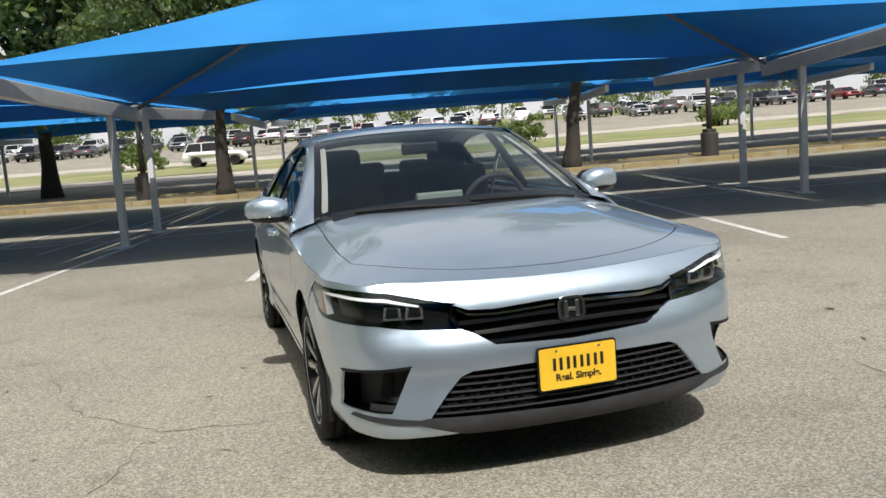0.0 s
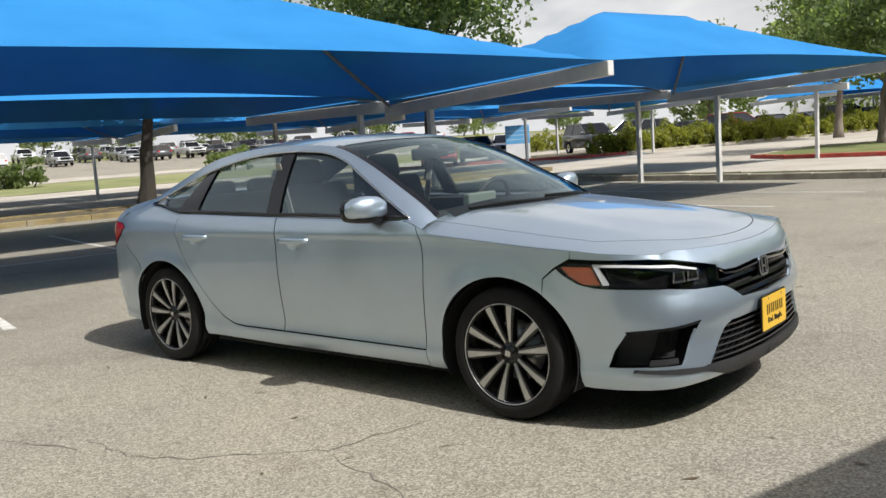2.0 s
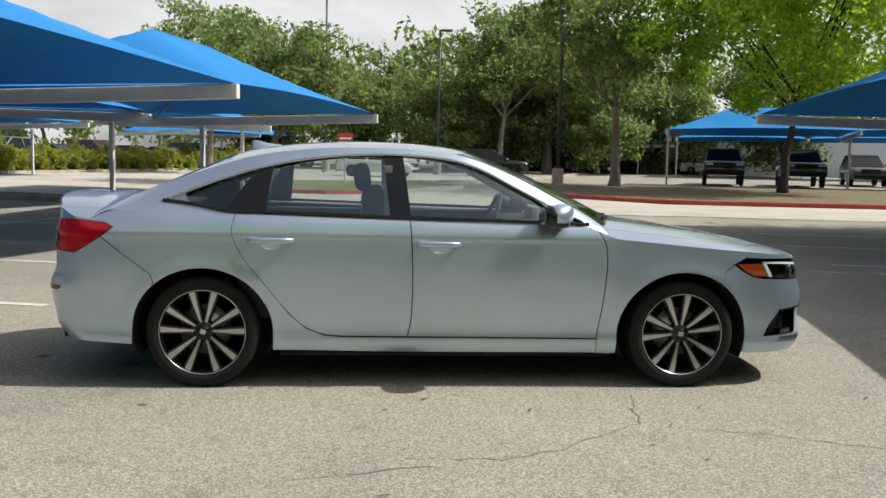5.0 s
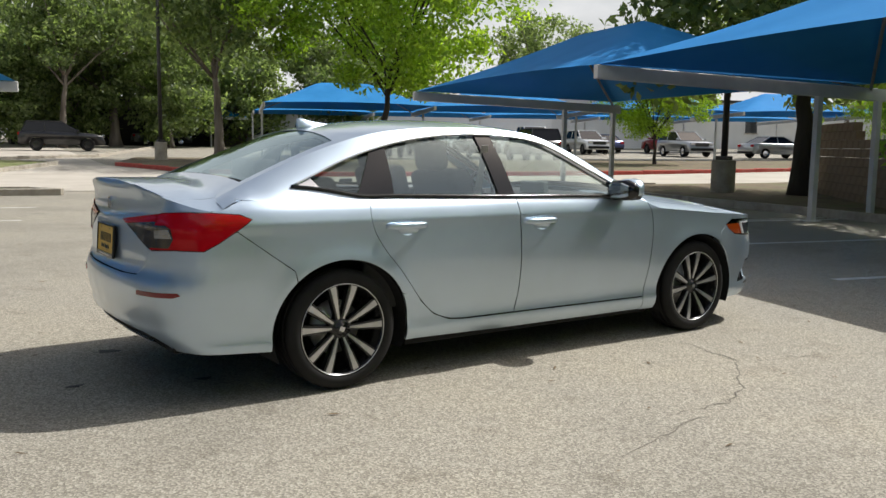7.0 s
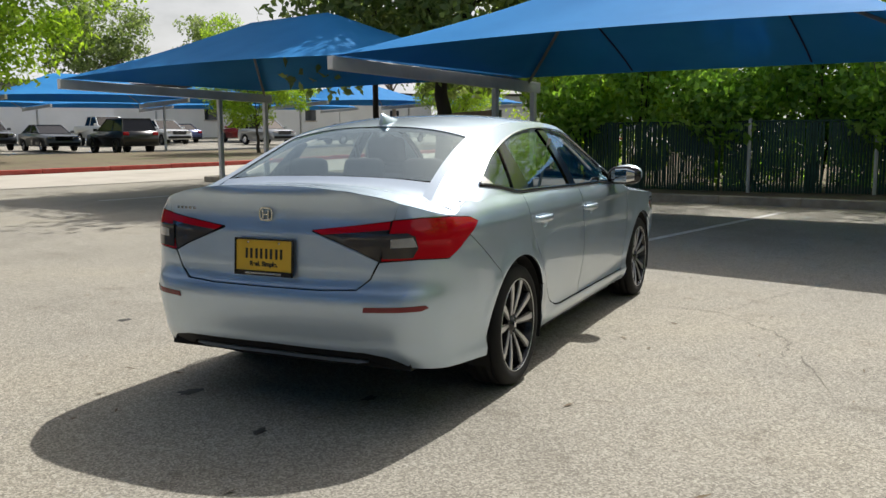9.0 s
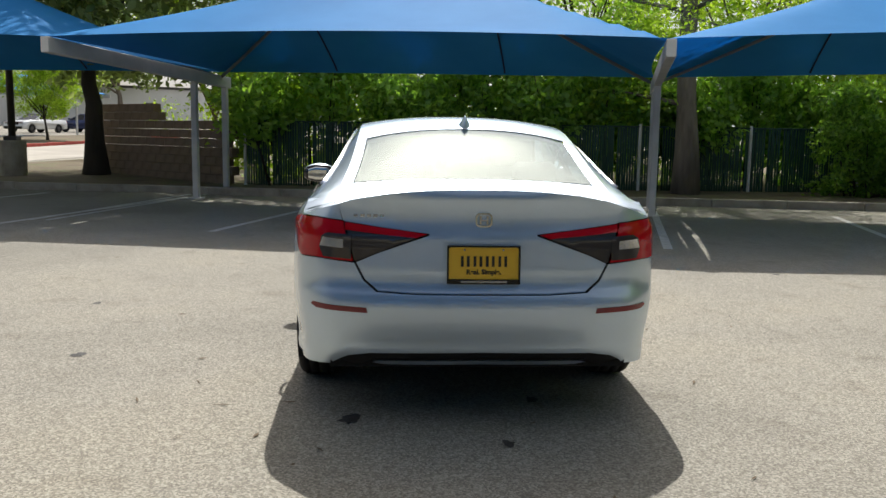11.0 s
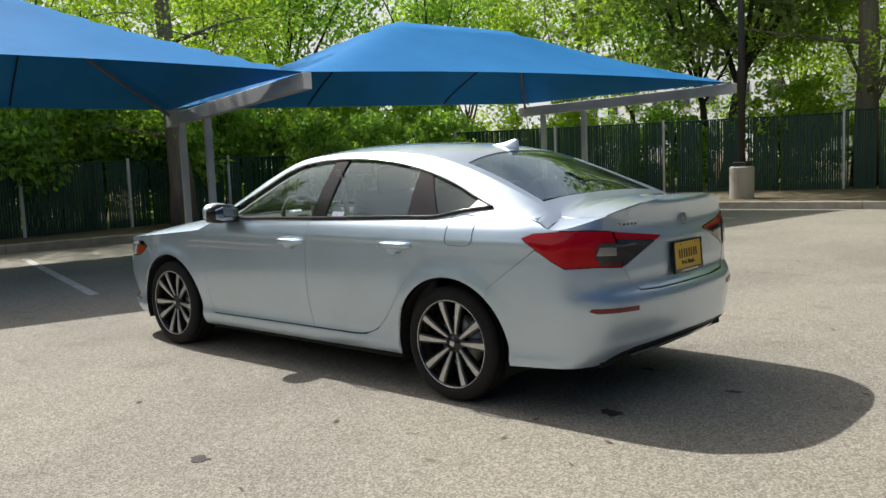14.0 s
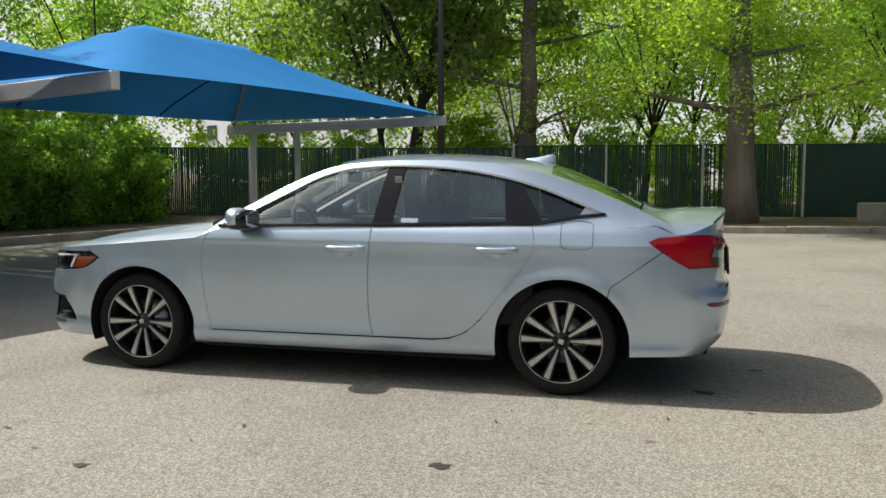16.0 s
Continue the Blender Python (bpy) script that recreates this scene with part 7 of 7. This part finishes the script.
# ---- other vehicles ----
def vehicle_kind(key, L, W, prof, cab, zc, hood_z, wheel_r, colour, rough=0.3, metal=0.5, bed=None):
    """Shared meshes for a parked vehicle seen from afar: front towards +x."""
    pm = mat("paint_" + key, colour, rough, metal, Coat_Weight=0.7)
    d = {"mat": pm, "r": wheel_r, "L": L, "W": W}

    def prism(pr, half, inset, bev):
        bm = bmesh.new()
        rows = []
        for y, k in ((-half, inset), (-half * 0.94, 0.0), (half * 0.94, 0.0), (half, inset)):
            rows.append([bm.verts.new((x * (1 - 0.3 * k), y, z - k * max(0.0, z - 0.55) * 1.6)) for x, z in pr])
        n = len(pr)
        for a, b in zip(rows, rows[1:]):
            for i in range(n):
                bm.faces.new((a[i], a[(i + 1) % n], b[(i + 1) % n], b[i]))
        bm.faces.new(rows[0][::-1]); bm.faces.new(rows[-1])
        bmesh.ops.recalc_face_normals(bm, faces=bm.faces[:])
        return bm
    # lower body, its underside cut out over the wheels
    zb = min(z for x, z in prof) + 0.02
    upper = [(x, z) for x, z in prof if z > zb + 0.12 or abs(x) > L * 0.42]
    arches = []
    for cx in (L * 0.30, -L * 0.30):
        ra = wheel_r * 1.13
        a0 = math.asin(max(-0.9, (zb - wheel_r) / ra))
        arches += [(cx + ra * math.cos(a), wheel_r + ra * math.sin(a)) for a in np.linspace(a0, math.pi - a0, 13)]
    bm = prism(upper + arches, W / 2, 0.05, 0)
    d["body"] = mesh_of("body", bm, pm, True)
    # glasshouse narrowing upwards
    bm = bmesh.new()
    z0, z1 = cab[0][1], cab[1][1]
    lo = [(cab[0][0], -W / 2 + 0.06), (cab[3][0], -W / 2 + 0.06), (cab[3][0], W / 2 - 0.06), (cab[0][0], W / 2 - 0.06)]
    hi = [(cab[1][0], -W / 2 + 0.22), (cab[2][0], -W / 2 + 0.22), (cab[2][0], W / 2 - 0.22), (cab[1][0], W / 2 - 0.22)]
    a = [bm.verts.new((x, y, z0)) for x, y in lo]
    b = [bm.verts.new((x, y, z1)) for x, y in hi]
    for i in range(4):
        bm.faces.new((a[i], a[(i + 1) % 4], b[(i + 1) % 4], b[i]))
    bm.faces.new(b)
    bmesh.ops.recalc_face_normals(bm, faces=bm.faces[:])
    bmesh.ops.bevel(bm, geom=bm.edges[:], offset=0.03, segments=2, affect="EDGES")
    d["cab"] = mesh_of("glasshouse", bm, M["gloss_black"])
    bm = bmesh.new()
    add_box(bm, ((cab[1][0] + cab[2][0]) / 2, 0, z1 + 0.01), (abs(cab[1][0] - cab[2][0]) + 0.06, W - 0.40, 0.06), None, 0.025)
    d["roof"] = mesh_of("roof", bm, pm)
    d["pillars"] = []
    xm = (cab[1][0] + cab[2][0]) / 2
    for p, q in ((cab[0][0], cab[1][0]), (cab[3][0], cab[2][0]), (xm, xm)):
        d["pillars"].append(mesh_of("pillar", tube([(p, W / 2 - 0.07, z0), (q, W / 2 - 0.225, z1)], 0.035, 6), pm))
    d["tyre"] = mesh_of("tyre", lathe([(0.0, -0.1), (wheel_r * 0.97, -0.1), (wheel_r, -0.07), (wheel_r, 0.07), (wheel_r * 0.96, 0.1), (wheel_r * 0.66, 0.1), (wheel_r * 0.64, 0.07)], 24), M["rubber"], True)
    bm = lathe([(wheel_r * 0.64, 0.075), (wheel_r * 0.60, 0.085), (wheel_r * 0.52, 0.06), (0.0, 0.07)], 20)
    d["rim"] = mesh_of("rim", bm, M["silver_part"] if metal > 0.4 else M["rim_black"])
    fx, fz = max(p[0] for p in prof), hood_z
    d["lamp"] = mesh_of("headlamp", box((fx - 0.07, W / 2 - 0.26, fz - 0.14), (0.16, 0.36, 0.14), None, 0.03), M["silver_part"])
    d["grille"] = mesh_of("grille", box((fx - 0.02, 0, fz - 0.20), (0.08, W * 0.52, 0.24), None, 0.02), M["gloss_black"])
    d["bumper"] = mesh_of("bumper", box((fx - 0.01, 0, fz - 0.52), (0.14, W * 0.9, 0.18), None, 0.04), M["black"])
    rx = min(p[0] for p in prof)
    d["tail"] = mesh_of("tail_lamp", box((rx + 0.05, W / 2 - 0.18, zc), (0.14, 0.28, 0.16), None, 0.03), M["red_lens"])
    d["rbump"] = mesh_of("bumper", box((rx + 0.03, 0, fz - 0.52), (0.12, W * 0.9, 0.16), None, 0.04), M["black"])
    d["glass_mirror"] = mesh_of("door_mirror", box((cab[3][0] - 0.10 if cab[3][0] > cab[0][0] else 0, W / 2 + 0.07, z0 + 0.08), (0.14, 0.18, 0.14), None, 0.03), pm)
    KV[key] = d


KV = {}
SED = [(-2.3, 0.32), (-2.32, 0.62), (-2.2, 0.95), (-1.6, 0.98), (0.85, 0.95), (1.6, 0.88), (2.15, 0.74), (2.3, 0.55), (2.28, 0.28), (1.75, 0.24), (1.0, 0.24), (-1.0, 0.24), (-1.75, 0.26)]
SEDC = [(-1.75, 0.96), (-0.95, 1.40), (0.05, 1.42), (0.95, 0.94)]
SUV = [(-2.3, 0.38), (-2.33, 0.8), (-2.25, 1.10), (-1.6, 1.12), (0.9, 1.08), (1.7, 1.02), (2.2, 0.88), (2.3, 0.6), (2.28, 0.36), (1.7, 0.32), (-1.7, 0.32)]
SUVC = [(-2.15, 1.10), (-1.85, 1.70), (0.0, 1.74), (0.95, 1.07)]
TRK = [(-2.8, 0.62), (-2.82, 1.20), (-2.75, 1.32), (-1.0, 1.34), (1.2, 1.32), (2.3, 1.26), (2.75, 1.16), (2.85, 0.9), (2.82, 0.58), (2.0, 0.52), (-2.0, 0.52)]
TRKC = [(-0.95, 1.32), (-0.80, 1.92), (0.55, 1.94), (1.25, 1.31)]
for nm, c, me in (("white", (0.72, 0.73, 0.74), 0.1), ("silver", (0.42, 0.44, 0.46), 0.6), ("black", (0.012, 0.012, 0.014), 0.2), ("red", (0.30, 0.015, 0.015), 0.3), ("grey", (0.10, 0.11, 0.12), 0.5), ("blue", (0.02, 0.035, 0.12), 0.4)):
    vehicle_kind("sedan_" + nm, 4.6, 1.80, SED, SEDC, 0.80, 0.88, 0.32, c, 0.3, me)
    vehicle_kind("suv_" + nm, 4.6, 1.88, SUV, SUVC, 0.98, 1.02, 0.37, c, 0.3, me)
for nm, c, me in (("black", (0.012, 0.012, 0.014), 0.2), ("grey", (0.16, 0.17, 0.18), 0.5), ("white", (0.70, 0.71, 0.72), 0.1)):
    vehicle_kind("pickup_" + nm, 5.7, 2.0, TRK, TRKC, 1.1, 1.26, 0.43, c, 0.3, me)


def park(key, x, y, turn, label, z=None, group=""):
    d = KV[key]
    kind = key.split("_")[0]
    z = float(rise(x, y)) + 0.012 if z is None else z
    name = {"sedan": "parked_car", "suv": "parked_suv", "pickup": "pickup_truck"}[kind]
    ob = thing(name, label, "truck" if kind == "pickup" else "car", pose(x, y, z, 0, 0, turn), group)
    share("body", d["body"], ob, Matrix())
    share("glasshouse", d["cab"], ob, Matrix(), "dark tinted windows")
    share("roof", d["roof"], ob, Matrix())
    wx = d["L"] * 0.30
    for sx in (wx, -wx):
        for sy in (1, -1):
            w = share("wheel", d["tyre"], ob, pose(sx, sy * (d["W"] / 2 - 0.085), d["r"], 0, 0, 0 if sy > 0 else 180))
            share("rim", d["rim"], w, Matrix())
    mirror_y = Matrix.Diagonal((1, -1, 1, 1))
    for mtx in (Matrix(), mirror_y):
        for me in d["pillars"]:
            share("pillar", me, ob, mtx)
        share("headlamp", d["lamp"], ob, mtx)
        share("tail_lamp", d["tail"], ob, mtx)
        share("door_mirror", d["glass_mirror"], ob, mtx)
    share("grille", d["grille"], ob, Matrix())
    share("bumper", d["bumper"], ob, Matrix())
    share("bumper", d["rbump"], ob, Matrix())
    return ob


park("pickup_black", 18.6, 40.0, -111, "black lifted pickup truck parked nose out")
park("pickup_black", 22.4, 38.9, -111, "black pickup truck parked nose out under a canopy")
park("suv_grey", 27.5, 41.5, -111, "grey suv parked behind the trucks")
park("sedan_grey", 28.6, 37.8, -111, "dark grey car parked under a canopy")
park("suv_black", 28.0, 31.8, 69, "black suv parked under a canopy", None)
park("pickup_white", 37.5, 43.0, -111, "white pickup truck parked nose out")
park("suv_white", 42.0, 42.0, -111, "white suv parked in a far bay")
park("suv_silver", 44.5, 35.0, -111, "silver suv in a far bay")
park("sedan_silver", 47.3, 29.8, -20, "silver car parked side on beyond the drive")
park("suv_white", 53.0, 28.8, 0, "white suv parked beyond the drive")
park("sedan_white", 61.0, 27.0, 160, "white car parked beyond the drive")
park("sedan_blue", 66.0, 25.0, 70, "dark blue car parked beyond the drive")
park("suv_red", 49.5, 41.0, 69, "dark red suv in a far bay")
park("sedan_blue", 46.0, 44.5, 69, "dark blue car in a far bay")
park("sedan_white", 0.0, 45.6, -17, "white sedan parked side on beside the drive")
park("suv_black", 7.5, 50.5, -10, "black suv parked past the white sedan")
park("pickup_grey", -7.5, 68.0, 20, "grey pickup truck parked under a canopy")
park("sedan_red", -25.4, 30.6, -50, "red coupe parked nose out")
park("sedan_black", -26.0, 34.6, -50, "black sedan parked nose out")
park("sedan_white", -26.8, 38.6, -50, "white sedan parked nose out")
park("suv_grey", -22.0, 40.5, -35, "dark suv parked behind the sign")
park("suv_silver", -19.6, 41.0, -100, "silver hatchback parked behind the hedge")
for i, k in enumerate(("suv_black", "sedan_grey", "suv_red", "sedan_black", "sedan_silver", "suv_black", "sedan_black", "sedan_white")):
    park(k, -20.5 + 1.45 * i, 45.5 + 2.9 * i, -25, "car parked behind the clipped hedge", group="cars behind the hedge")
park("sedan_grey", 18.0, 66.0, 0, "grey car in the far shade")
park("sedan_white", 27.0, 64.0, 0, "white car in the far shade")
rc = random.Random(3)
far = ["sedan_white", "suv_white", "sedan_silver", "sedan_black", "suv_black", "sedan_red", "suv_grey", "sedan_grey", "pickup_white", "suv_silver"]
for row, u in enumerate((101, 109, 118)):
    for i in range(40):
        v = -72 + 3.7 * i + rc.uniform(-0.4, 0.4) + 1.2 * row
        if rc.random() < 0.14:
            continue
        park(rc.choice(far), *uv(u, v), 166 + rc.choice((0, 180)), "car in a distant crowded lot", group="cars in the far lot")
park("suv_white", *uv(58, -14), 76, "white suv on the far track")

# ---- far buildings ----
M["stucco"] = varied("tan_stucco", [(0.36, 0.33, 0.28), (0.44, 0.41, 0.36)], 0.4, 0.9, 0.2, 8)
M["brown_wall"] = varied("dim_brown_wall", [(0.13, 0.115, 0.10), (0.19, 0.17, 0.145)], 0.4, 0.9, 0.2, 8)
M["white_wall"] = varied("white_metal_wall", [(0.62, 0.63, 0.64), (0.72, 0.73, 0.74)], 0.3, 0.7, 0.1, 6)
M["win"] = mat("dark_window", (0.02, 0.025, 0.03), 0.1)


def building(x, y, turn, L, D, H, wall_mat, label, bays, shaded_bays=0):
    root = thing("building", label, "building", pose(x, y, float(rise(x, y)) - 0.1, 0, 0, turn))
    part("wall", box((0, D / 2, H / 2), (L, D, H)), wall_mat, root)
    part("roof", box((0, D / 2, H + 0.14), (L + 0.7, D + 0.7, 0.28)), M["dark_steel"], root, "dark flat roof edge")
    for i in range(bays):
        px = -L / 2 + (i + 0.5) * L / bays
        if i < shaded_bays:
            # solid wall behind: the bay's inner shade is this slab's black
            part("bay_shade", box((px, -0.02, H * 0.42), (L / bays * 0.86, 0.1, H * 0.78)), M["void"], root, "black slab standing for the shade inside an open bay")
            part("column", box((px + L / bays / 2, -0.3, H / 2), (0.3, 0.3, H)), wall_mat, root)
        else:
            w = part("window", box((px, -0.02, H * 0.5), (1.4, 0.12, 1.3)), M["win"], root)
            part("frame", box((px, -0.05, H * 0.5 - 0.72), (1.6, 0.16, 0.1)), M["concrete"], w)


building(17.0, 66.0, -8, 20, 10, 3.6, M["brown_wall"], "low brown building with dark carport bays", 8, 6)
building(38.0, 62.0, -18, 30, 12, 4.0, M["white_wall"], "low pale building without windows", 0)
building(72.0, 56.0, -21, 50, 14, 5.0, M["white_wall"], "long white low building behind the canopies", 4)
building(100.0, 24.0, -60, 40, 14, 4.5, M["white_wall"], "white low building beyond the lot", 4)
building(28.0, -62.0, 155, 30, 12, 9.0, M["white_wall"], "pale building beyond the woods", 9)
